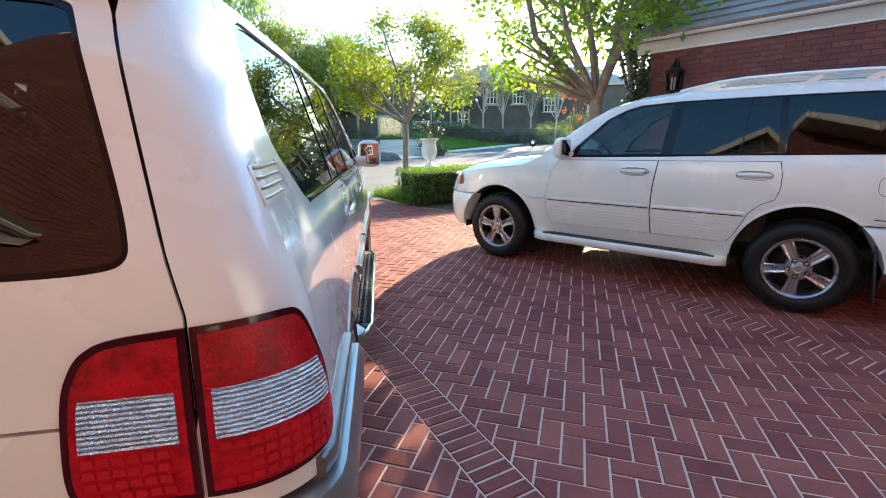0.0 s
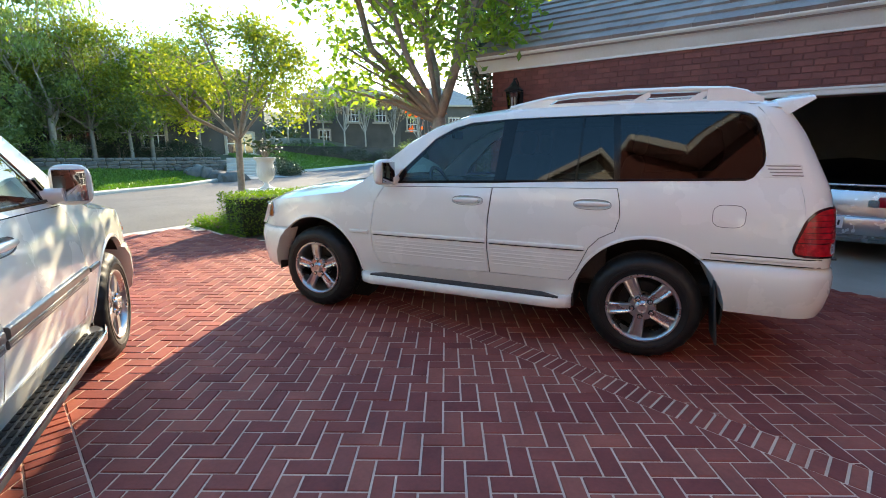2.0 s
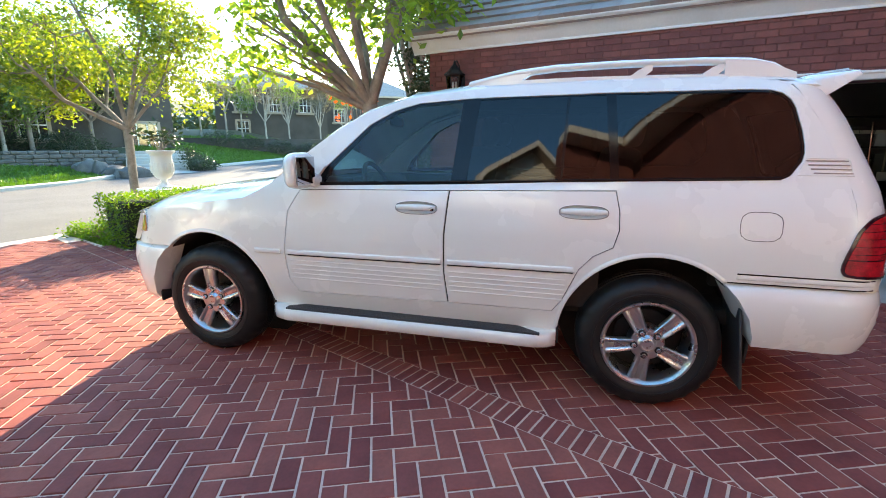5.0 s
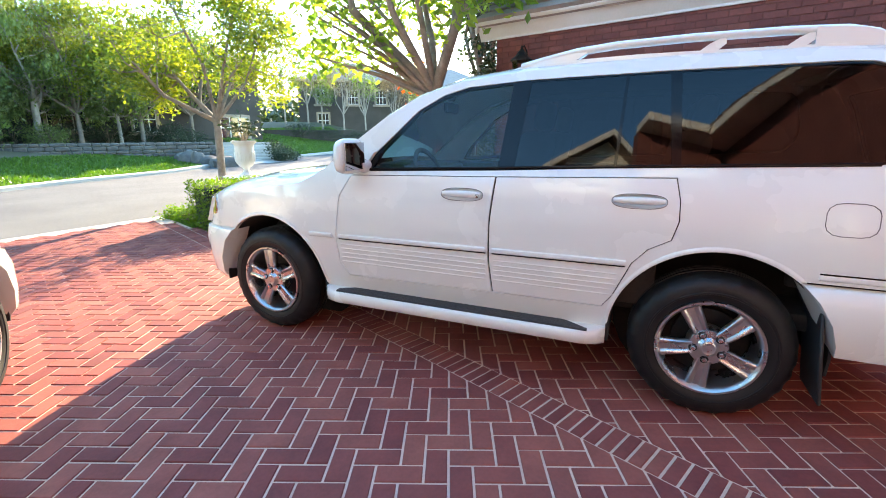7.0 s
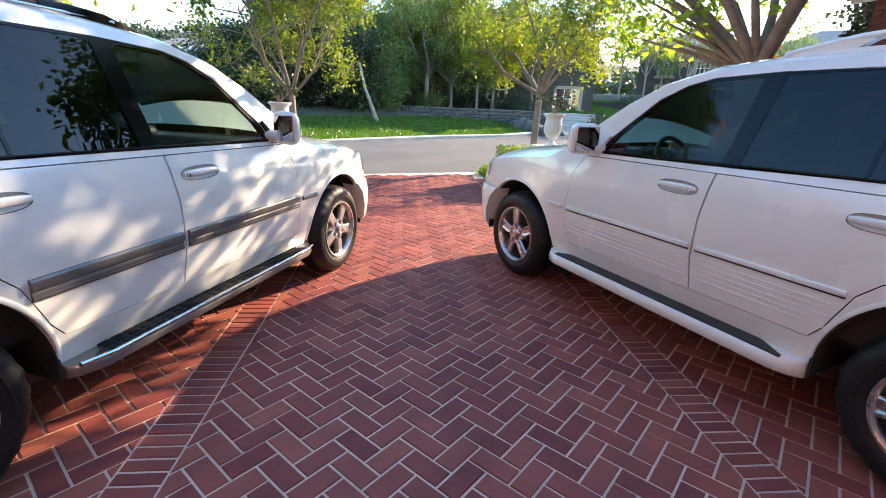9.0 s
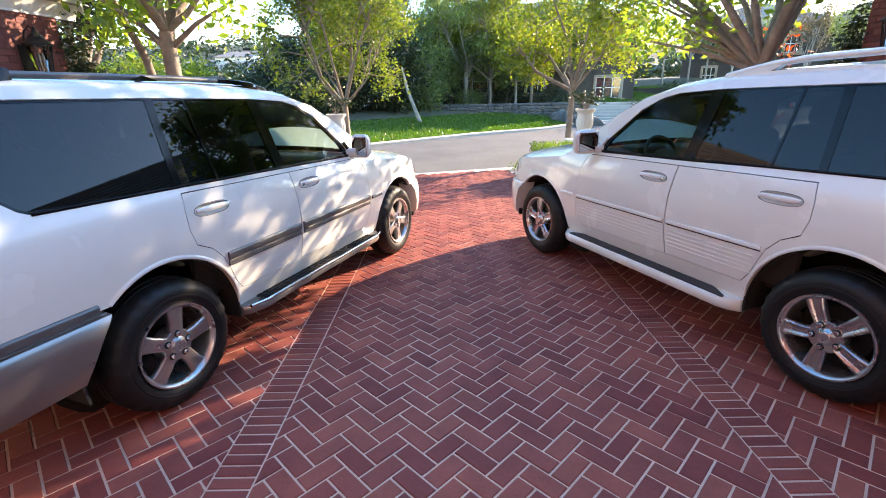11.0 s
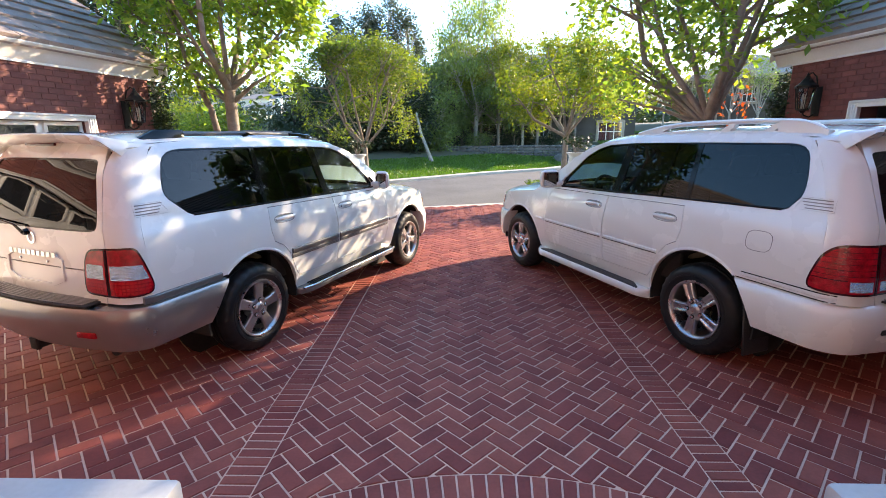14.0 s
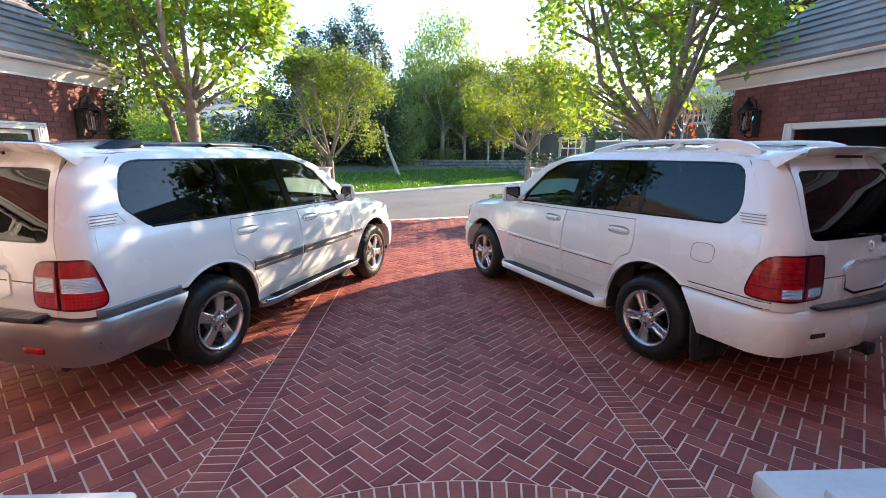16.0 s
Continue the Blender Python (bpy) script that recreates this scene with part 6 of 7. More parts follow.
tree("street_tree", "small yellow-green broadleaf tree behind a clipped hedge", 3.2, 12.2, -0.03, 1.72, 3.05, 1.9, 1.38, 3, M_LEAF, M_BARK, 0.105, 17, 8, 0.085, 4, 0.16, 0.4, group="drive trees")
tree("street_tree", "small green broadleaf tree beside the drive", -2.88, 12.2, -0.03, 1.45, 3.0, 1.9, 1.40, 5, M_LEAFOLIVE, M_BARK, 0.105, 17, 8, 0.085, 4, 0.16, 0.4, group="drive trees")
tree("court_tree", "broad-leaved tree with many limbs beside the brick garage", 4.05, 5.98, -0.03, 2.0, 3.95, 1.8, 1.75, 8, M_LEAFBIG, M_BARK, 0.15, 11, 8, 0.12, 4, 0.16, 0.5, group="court trees", low=0.3, shift=(-0.2, 0.35))
tree("court_tree", "broad-leaved tree with pale limbs beside the brick garage", -4.00, 6.22, -0.03, 2.6, 3.95, 1.5, 1.75, 12, M_LEAFBIG, M_BARK, 0.15, 11, 8, 0.105, 4, 0.17, 0.5, group="court trees", low=0.5)
def low_boughs(name, fork, xs, ys, zs, n, seed):
    """Low spreading boughs with hanging leafy sprays, added to a standing tree."""
    dad = bpy.data.objects[name]
    rl = np.random.default_rng(seed)
    tips = [(rl.uniform(*xs), rl.uniform(*ys), rl.uniform(*zs)) for _ in range(n)]
    wood = [tube([(0, 0, fork), (0.45 * x, 0.45 * y, fork + 0.55 * (z - fork)), (x, y, z)], [0.045, 0.028, 0.010], 6, False) for x, y, z in tips[::3]]
    part("low_bough", join(*wood), M_BARK, dad, "low spreading boughs", 180)
    part("low_foliage", leaf_cloud(tips, 0.15, rl, 26, (0.17, 0.17, 0.15), 0.6), M_LEAFBIG, dad, "hanging leafy sprays", None)


low_boughs("court_tree", 1.95, (-1.35, -0.35), (0.1, 1.5), (2.35, 3.3), 22, 88)
low_boughs("court_tree.001", 2.4, (-1.5, 1.2), (-0.7, 0.8), (2.5, 3.3), 24, 89)
part("stem", tube([(-0.05, 0.05, -0.1), (-0.22, 0.08, 1.2), (-0.42, 0.12, 2.3), (-0.78, 0.15, 3.2), (-0.95, 0.2, 4.1)], [0.075, 0.065, 0.055, 0.04, 0.02], 8), M_BARK, bpy.data.objects["court_tree.001"], "second leaning stem", 180)
rn = np.random.default_rng(77)
sprig = thing("red_leaved_shrub", 5.45, 7.6, 0, 0, "autumn-red leaves on a thin shrub behind the tree", "shrub")
tw = [((0, 0, -0.1), (0.1 * k - 0.2, 0.05 * k, 1.2), (0.22 * k - 0.45, 0.1 * k, 2.3 + 0.1 * (k % 3))) for k in range(5)]
part("stem", join(*[tube(p, [0.02, 0.014, 0.006], 5, False) for p in tw]), M_BARK, sprig)
part("leaves", leaf_cloud([p[2] for p in tw] + [p[1] for p in tw[::2]], 0.12, rn, 15, (0.12, 0.12, 0.2), 0.6), M_LEAFRED, sprig, "red leaves", None)


def hedge(x0, x1, y0, y1, h, seed, label):
    """Clipped box hedge: dense little leaves on a rounded block, coloured dark for the shade inside."""
    rnd = np.random.default_rng(seed)
    e = thing("clipped_hedge", (x0 + x1) / 2, (y0 + y1) / 2, -0.03, 0, label, "hedge", "drive hedges")
    w, d = x1 - x0, y1 - y0
    part("hedge_core", box(0, 0, h / 2, w - 0.14, d - 0.14, h - 0.10, 0.05), material("hedge_shade", (0.012, 0.02, 0.006), 0.95, color2=(0.02, 0.03, 0.008)), e)
    pts = []
    for _ in range(int((w * d + 2 * (w + d) * h) * 420)):
        f = rnd.random() * (w * d + 2 * (w + d) * h)
        if f < w * d:
            p = (rnd.uniform(-w / 2, w / 2), rnd.uniform(-d / 2, d / 2), h)
        elif f < w * d + 2 * w * h:
            p = (rnd.uniform(-w / 2, w / 2), rnd.choice([-d / 2, d / 2]), rnd.uniform(0.02, h))
        else:
            p = (rnd.choice([-w / 2, w / 2]), rnd.uniform(-d / 2, d / 2), rnd.uniform(0.02, h))
        pts.append(p)
    part("leaves", leaf_cloud(pts, 0.045, rnd, 3, (0.022, 0.022, 0.022), -0.2, 1.0), M_HEDGE, e, "small bright green leaves", None)


hedge(1.62, 3.5, 8.35, 9.25, 0.73, 21, "square clipped box hedge at the drive edge")
hedge(-3.6, -1.75, 8.0, 8.95, 0.76, 22, "square clipped box hedge at the drive edge")


def urn(x, y, seed, label):
    e = thing("garden_urn", x, y, 0, 0, label, "urn", "drive urns")
    part("pier", join(box(0, 0, 0.27, 0.50, 0.50, 0.62, 0.015), box(0, 0, 0.60, 0.72, 0.72, 0.06, 0.015)), M_WHITE, e, "cream stone pier")
    prof = [(0.0, 0.63), (0.15, 0.63), (0.15, 0.665), (0.10, 0.68), (0.06, 0.72), (0.05, 0.76), (0.065, 0.79), (0.12, 0.82), (0.165, 0.88), (0.185, 0.96), (0.185, 1.08), (0.175, 1.20), (0.185, 1.25), (0.235, 1.29), (0.24, 1.32), (0.21, 1.325), (0.165, 1.26), (0.0, 1.24)]
    part("urn", lathe(prof, 32), M_WHITE, e, "cream fluted urn", 50)
    for k in range(16):
        a = 2 * math.pi * k / 16
        part("flute", tube([(0.178 * math.cos(a), 0.178 * math.sin(a), 0.92), (0.187 * math.cos(a), 0.187 * math.sin(a), 1.0), (0.187 * math.cos(a), 0.187 * math.sin(a), 1.10)], 0.012, 6), M_WHITE, e)
    r = np.random.default_rng(seed)
    tw = []
    for k in range(11):
        a = r.uniform(0, 6.28)
        h, o = r.uniform(0.25, 0.5), r.uniform(0.15, 0.42)
        tw.append(((0, 0, 1.24), (0.4 * o * math.cos(a), 0.4 * o * math.sin(a), 1.27 + 0.7 * h), (o * math.cos(a), o * math.sin(a), 1.25 + h)))
    part("plant_stem", join(*[tube(p, [0.008, 0.006, 0.004], 5, False) for p in tw]), M_BARK, e)
    part("plant_leaves", leaf_cloud([p[2] for p in tw] + [p[1] for p in tw], 0.11, r, 7, (0.05, 0.05, 0.05), 0.1), M_LEAFDARK, e, "dark strap leaves", None)


urn(3.10, 10.55, 31, "cream stone urn on a pier with dark foliage")
urn(-2.78, 10.62, 32, "cream stone urn on a pier with dry twigs")


def shrub(name, label, x, y, z, r, h, seed, mat, n=500, size=0.08, category="shrub", group=""):
    rnd = np.random.default_rng(seed)
    e = thing(name, x, y, z, 0, label, category, group)
    pts = []
    for _ in range(n):
        v = rnd.normal(0, 1, 3)
        v /= np.linalg.norm(v)
        k = rnd.uniform(0.55, 1.0) * (1 + 0.25 * noise.noise(Vector(v) * 2.2 + Vector((seed, 0, 0))))
        pts.append((v[0] * r * k, v[1] * r * k, max(0.02, h / 2 + v[2] * h / 2 * k)))
    stems = [[(0, 0, -0.1), (p[0] * 0.4, p[1] * 0.4, p[2] * 0.6), p] for p in pts[:14]]
    part("stem", join(*[tube(p, [0.015 * (1 + r), 0.01 * (1 + r), 0.004], 5, False) for p in stems]), M_BARK, e)
    part("leaves", leaf_cloud(pts, size, rnd, 5, (size, size, size), 0.0), mat, e, "", None)
    return e


for i, (x, y, r, h) in enumerate(((1.75, 9.75, 0.28, 0.28), (2.15, 9.95, 0.3, 0.32), (1.62, 10.2, 0.2, 0.16), (-1.9, 9.1, 0.25, 0.2))):
    shrub("ground_cover", "low straggly ground cover beside the drive", x, y, -0.03, r, h, 40 + i, M_HEDGE, 160, 0.05, "ground cover", "bed planting")
shrub("climbing_vine", "dark clipped vine on the garage corner", 5.22, 5.98, 0, 0.17, 2.80, 50, M_LEAFDARK, 900, 0.07, "vine", "garage vines")
shrub("climbing_vine", "dark clipped vine on the garage corner", -5.15, 6.0, 0, 0.16, 2.75, 51, M_LEAFDARK, 900, 0.07, "vine", "garage vines")


def blades(name, label, polygon, n, height, seed, zf):
    """Lawn of single blades over an outline."""
    rnd = np.random.default_rng(seed)
    xs, ys = [p[0] for p in polygon], [p[1] for p in polygon]
    V, F = [], []
    while len(F) < n:
        x, y = rnd.uniform(min(xs), max(xs)), rnd.uniform(min(ys), max(ys))
        if not inside((x, y), polygon):
            continue
        a, h = rnd.uniform(0, 6.28), height * rnd.uniform(0.6, 1.3)
        z = zf(x, y)
        w = 0.35 * h
        k = len(V)
        V += [(x - w * math.cos(a), y - w * math.sin(a), z), (x + w * math.cos(a), y + w * math.sin(a), z), (x + rnd.normal(0, 0.3) * h, y + rnd.normal(0, 0.3) * h, z + h)]
        F.append((k, k + 1, k + 2))
    return tagged(obj(name, V, F, M_GRASS), label, "grass", kind="stuff")


for s in (1, -1):
    strip_ = [(s * 1.52, 8.9), (s * 1.56, 9.7), (s * 1.52, 10.6 if s > 0 else 9.3), (s * 4.6, 11.5 if s > 0 else 8.6), (s * 4.6, 9.4 if s > 0 else 8.3)]
    blades("grass_verge", "bright green grass along the drive edge", strip_, 5000, 0.05, 60 + s, lambda x, y: -0.03)


# ---- over the street ----
def pol(az, d):
    """A place by its bearing from the court (degrees to the right of the drive) and distance."""
    return (-0.6 + d * math.sin(radians(az)), 0.6 + d * math.cos(radians(az)))


def behind(x, d):
    """A place d metres behind the far kerb at x."""
    return (x, kerb_y(x) + d / 0.75)


def lawn(x0, x1, d0, d1, name, label, seed, n):
    V, F, nk, nd = [], [], 16, 10
    for j in range(nd + 1):
        for i in range(nk + 1):
            x, y = behind(x0 + (x1 - x0) * i / nk, d0 + (d1 - d0) * j / nd)
            V.append((x, y, bank(x, y) + 0.04))
    for j in range(nd):
        for i in range(nk):
            F.append((j * (nk + 1) + i, j * (nk + 1) + i + 1, (j + 1) * (nk + 1) + i + 1, (j + 1) * (nk + 1) + i))
    tagged(obj(name, V, F, M_LAWN, smooth=180), label, kind="structure")
    outline = [behind(x, d0) for x in np.linspace(x0, x1, 9)] + [behind(x, d1) for x in np.linspace(x1, x0, 9)]
    blades("lawn_grass", "mown green lawn grass", outline, n, 0.09, seed, lambda x, y: bank(x, y) + 0.03)


lawn(-8.0, 6.6, 0.45, 5.0, "lawn_1", "sloping green front lawn across the street", 70, 26000)
lawn(10.2, 22.0, 0.45, 6.0, "lawn_2", "sloping green front lawn across the street", 71, 24000)


def stones_wall(a, b, h, seed):
    ox, oy = (a[0] + b[0]) / 2, (a[1] + b[1]) / 2
    w = thing("stone_wall", ox, oy, 0, 0, "low dry-laid grey field stone garden wall", "garden wall")
    rnd = random.Random(seed)
    L0, turn = math.hypot(b[0] - a[0], b[1] - a[1]), math.atan2(b[1] - a[1], b[0] - a[0])
    zb = min(bank(*a), bank(*b)) - 0.1
    z = 0.0
    while z < h:
        hh = rnd.uniform(0.14, 0.22)
        k = 0.0
        while k < L0:
            L = rnd.uniform(0.25, 0.6)
            t = (k + L / 2) / L0
            m = Matrix.Translation((a[0] + (b[0] - a[0]) * t - ox, a[1] + (b[1] - a[1]) * t - oy, zb + z + hh / 2)) @ Matrix.Rotation(turn, 4, "Z") @ Matrix.Rotation(rnd.uniform(-0.06, 0.06), 4, "Y")
            part("stone", moved(box(0, rnd.uniform(-0.03, 0.03), 0, L - 0.02, 0.34, hh - 0.015, 0.035, 1), m), M_STONE, w)
            k += L
        z += hh


stones_wall(pol(-1.5, 27.5), pol(17.5, 29.0), 0.85, 5)
rb = random.Random(9)
for i in range(9):
    x, y = pol(14.8 + 0.55 * i + rb.uniform(-0.4, 0.4), 27.6 - 0.35 * i + rb.uniform(-0.5, 0.5))
    bm = bmesh.new()
    bmesh.ops.create_icosphere(bm, subdivisions=2, radius=1)
    sx, sy, sz = rb.uniform(0.35, 0.7), rb.uniform(0.3, 0.55), rb.uniform(0.3, 0.55)
    for v in bm.verts:
        q = 1 + 0.35 * noise.noise(v.co * 1.3 + Vector((i * 3.1, 0, 0)))
        v.co = Vector((v.co.x * sx * q, v.co.y * sy * q, v.co.z * sz * q))
    b = obj("boulder", *from_bm(bm), M_STONE, smooth=40)
    b.location = (x, y, bank(x, y) + 0.12)
    tagged(b, "rough grey boulder on the lawn bank", "boulder", "bank boulders")
sx_, sy_ = pol(21.0, 28.6)
steps = thing("garden_steps", sx_, sy_, bank(sx_, sy_) - 0.35, -21, "wide pale stone steps up to a house", "steps")
for i in range(8):
    part("step", box(0, -1.7 + i * 0.42, 0.05 + 0.155 * i, 2.7, 0.52, 0.165, 0.02), M_CONCRETE, steps)
walkp = [pol(19.4, 25.2), pol(25.0, 25.8), pol(23.2, 27.2), pol(19.0, 27.2)]
tagged(obj("front_walk", [(x, y, bank(x, y) + 0.09) for x, y in walkp], [(0, 1, 2, 3)], M_CONCRETE), "pale concrete front walk", kind="structure")


def house(name, label, az, dist, w, depth, h, roof_h, wallm, windows, z=None):
    """House with walls, hipped roof and framed windows; its front looks at the court."""
    x, y = pol(az, dist)
    z = bank(x, y) if z is None else z
    e = thing(name, x, y, z, -az, label, "house", "street houses")
    part("wall", box(0, depth / 2, h / 2 - 0.5, w, depth, h + 1.0), wallm, e, smooth=None)
    o = 0.5
    A, B, C, D = (-w / 2 - o, -o, h), (w / 2 + o, -o, h), (w / 2 + o, depth + o, h), (-w / 2 - o, depth + o, h)
    i = min(w, depth) * 0.45
    R0, R1 = (-w / 2 + i, depth / 2, h + roof_h), (w / 2 - i, depth / 2, h + roof_h)
    part("roof", ([A, B, C, D, R0, R1], [(0, 1, 5, 4), (1, 2, 5), (2, 3, 4, 5), (3, 0, 4), (3, 2, 1, 0)]), M_TILE, e, smooth=None)
    part("eave_board", join(box(0, -o, h - 0.08, w + 2 * o, 0.06, 0.2), box(-w / 2 - o, depth / 2, h - 0.08, 0.06, depth + 2 * o, 0.2), box(w / 2 + o, depth / 2, h - 0.08, 0.06, depth + 2 * o, 0.2)), M_HOUSETAN, e, smooth=None)
    for wx, wz, ww, wh in windows:
        win = part("window", join(box(wx - ww / 2 - 0.05, -0.03, wz, 0.16, 0.14, wh + 0.2, 0.01), box(wx + ww / 2 + 0.05, -0.03, wz, 0.16, 0.14, wh + 0.2, 0.01), box(wx, -0.03, wz + wh / 2 + 0.05, ww, 0.14, 0.16, 0.01), box(wx, -0.06, wz - wh / 2 - 0.08, ww + 0.6, 0.24, 0.18, 0.01)), M_HOUSETAN, e, "tan window surround", None)
        part("pane", box(wx, 0.0, wz, ww, 0.04, wh), M_PANE, win, "", None)
        bars = [box(wx + ww * (q - 0.5), -0.03, wz, 0.06, 0.04, wh) for q in (0.02, 0.34, 0.66, 0.98)] + [box(wx, -0.03, wz + wh * (q - 0.5), ww, 0.04, 0.06) for q in (0.02, 0.5, 0.98)]
        part("muntin", join(*bars), M_WHITE, win, "", None)
    return e


zh = bank(*pol(8, 33)) + 0.2
house("house", "grey brown stucco house behind shrubs across the street", 8.4, 33.3, 17.2, 9.0, 4.9, 2.0, M_HOUSEGREY, [(-1.6, 1.35, 1.7, 1.65), (6.9, 0.75, 1.7, 1.4), (2.0, 1.2, 1.2, 1.5), (-5.1, 1.3, 1.4, 1.5)], zh)
house("house", "grey stone house with a steep roof farther along", 33.0, 46.0, 9.5, 10.0, 4.4, 2.2, M_HOUSEGREY, [(-2.6, 2.9, 1.0, 1.3), (0.2, 2.9, 1.0, 1.3), (2.8, 2.9, 1.0, 1.3), (-2.6, 0.8, 1.0, 1.3)])
house("house", "grey house half hidden by trees farther along", 43.5, 56.0, 12.0, 10.0, 5.2, 2.6, M_HOUSEGREY, [(-3.0, 3.0, 1.2, 1.5), (2.0, 3.0, 1.2, 1.5)])
a_, b_ = pol(23.5, 37.0), pol(42.0, 41.0)
gw = thing("garden_wall", (a_[0] + b_[0]) / 2, (a_[1] + b_[1]) / 2, bank(*pol(32, 38)) - 0.1, math.degrees(math.atan2(b_[1] - a_[1], b_[0] - a_[0])), "pale stucco garden wall with a cap", "garden wall")
part("wall_body", box(0, 0, 0.35, 14.0, 0.3, 1.5, 0.02), M_HOUSEGREY, gw)
part("wall_cap", box(0, 0, 1.12, 14.1, 0.42, 0.08, 0.02), M_HOUSEGREY, gw)

for x, y, cz, r, rz, sd_ in ((-7.1, 31.5, 7.0, 1.9, 4.0, 101), (-4.6, 33.5, 7.6, 1.9, 4.4, 102)):
    tree("conifer_tree", "tall dark grey-green conifer behind the bank", x, y, bank(x, y), 2.5, cz, r, rz, sd_, M_LEAFBLUE, M_BARK, 0.20, 42, 14, 0.14, 3, 0.24, -0.1, group="far trees", low=0.9)
tree("pepper_tree", "tall airy drooping pepper tree across the street", 1.3, 31.0, bank(1.3, 31), 3.0, 6.9, 2.6, 4.2, 103, M_LEAFPEPPER, M_PALEBARK, 0.20, 38, 14, 0.16, 3, 0.30, 2.4, group="far trees", low=0.8)
tree("pepper_tree", "drooping pepper tree by the grey house", *pol(13.0, 36.0), 1.2, 3.0, 5.6, 2.4, 2.6, 107, M_LEAFPEPPER, M_PALEBARK, 0.20, 34, 12, 0.14, 3, 0.34, 1.4, group="far trees", low=0.8)
tree("bare_tree", "thin nearly bare tree across the street", -2.4, 32.0, bank(-2.4, 32), 3.0, 6.8, 1.3, 2.6, 104, M_LEAFGREY, M_PALEBARK, 0.12, 3, 8, 0.08, 3, 0.2, 0.4, group="far trees")
for az, d, cz, r, rz, sd_ in ((3.6, 30.6, 4.2, 1.5, 2.0, 105), (9.6, 30.8, 4.0, 1.6, 1.9, 106), (-0.5, 30.2, 4.0, 1.6, 2.2, 108)):
    x, y = pol(az, d)
    tree("birch_tree", "pale-stemmed tree before the house", x, y, bank(x, y), 2.4, cz, r, rz, sd_, M_LEAFGREY, M_PALEBARK, 0.17, 30, 9, 0.09, 3, 0.28, 1.2, group="far trees", low=0.8)
for i, (az, d, cz, r, rz) in enumerate(((-3.0, 27.0, 3.2, 2.0, 2.5), (-6.5, 25.5, 2.9, 2.1, 2.5), (-10.0, 25.0, 2.8, 2.1, 2.4), (-14.0, 24.5, 2.6, 2.1, 2.3), (-18.0, 24.0, 2.4, 2.0, 2.1), (-4.5, 29.5, 4.0, 2.2, 2.6))):
    x, y = pol(az, d)
    zb = bank(x, y)
    tree("bank_tree", "dark leafy shrub tree on the shaded bank", x, y, zb, zb + 0.6, cz, r, rz, 110 + i, M_LEAFGREY if i in (0, 5) else M_LEAFDARK, M_PALEBARK, 0.19, 42, 12, 0.08, 3, 0.32, 0.3, group="bank trees", low=0.95)
for i, (az, d, cz, r, rz, mt) in enumerate(((6.5, 30.4, 5.5, 2.3, 2.3, M_LEAF), (11.5, 31.0, 5.4, 2.3, 2.4, M_LEAF), (16.0, 33.0, 5.8, 2.2, 2.2, M_LEAFGREY), (-8.0, 31.0, 4.6, 2.4, 3.0, M_LEAFGREY))):
    x, y = pol(az, d)
    zb = bank(x, y)
    tree("garden_tree", "leafy grey-green tree hiding the house behind", x, y, zb, zb + 1.6, cz, r, rz, 210 + i, mt, M_BARK, 0.17, 40, 12, 0.11, 3, 0.32, 0.6, group="garden trees", low=0.9)
lx_, ly_ = pol(-2.6, 22.5)
ln = thing("leaning_trunk", lx_, ly_, bank(lx_, ly_), 0, "pale leaning tree trunk on the lawn", "trunk")
part("trunk", tube([(0.25, 0, -0.1), (0.0, 0, 0.6), (-0.35, 0.1, 1.5), (-0.6, 0.3, 2.6)], [0.11, 0.09, 0.075, 0.05], 10), M_PALEBARK, ln)
for i, az in enumerate((25.5, 28.0, 29.6, 32.0, 34.5, 38.0, 41.0)):
    x, y = pol(az, 40.0 + (i % 3) * 1.2)
    tree("slender_tree", "slender pale-stemmed tree before a grey house", x, y, bank(x, y), bank(x, y) + 2.0, 5.2 + 0.5 * (i % 2), 1.0, 2.4, 130 + i, M_LEAFDRY if i % 2 else M_LEAFGREY, M_PALEBARK, 0.16, 8 if i in (1, 3, 4) else 14, 7, 0.07, 3, 0.22, 0.8, group="slender trees")
for i, (az, d, r, h) in enumerate(((25.0, 27.2, 0.8, 0.7), (24.2, 28.6, 0.8, 0.8), (23.6, 30.0, 0.9, 0.9), (27, 37.5, 1.3, 1.1), (30, 38, 1.3, 1.0), (33.5, 38, 1.2, 1.1), (37, 38.5, 1.2, 1.2), (15.5, 30.0, 1.1, 1.3), (4.0, 29.5, 1.0, 1.1), (40.5, 39, 1.6, 2.0), (44, 40, 2.0, 2.8), (1.5, 30.9, 1.0, 1.4), (6.0, 31.2, 1.0, 1.3), (8.6, 31.6, 1.1, 1.5), (11.8, 31.8, 1.1, 1.3), (14.0, 32.0, 1.0, 1.5))):
    x, y = pol(az, d)
    shrub("garden_shrub", "dense garden shrub across the street", x, y, bank(x, y), r, h, 150 + i, M_LEAFDARK if i < 8 or i > 10 else M_LEAFGREY, 420, 0.10, "shrub", "garden shrubs")
sgx, sgy = pol(38.0, 33.0)
sg = thing("yard_sign", sgx, sgy, bank(sgx, sgy), -38, "small dark yard sign with a white mark", "sign")
part("sign_post", box(0, 0, 0.1, 0.05, 0.05, 0.4), M_IRON, sg)
part("sign_board", box(0, 0, 0.45, 0.42, 0.05, 0.5, 0.01), M_BLACK, sg)
part("sign_mark", box(0, -0.03, 0.47, 0.22, 0.008, 0.24, 0.06), M_WHITE, sg)
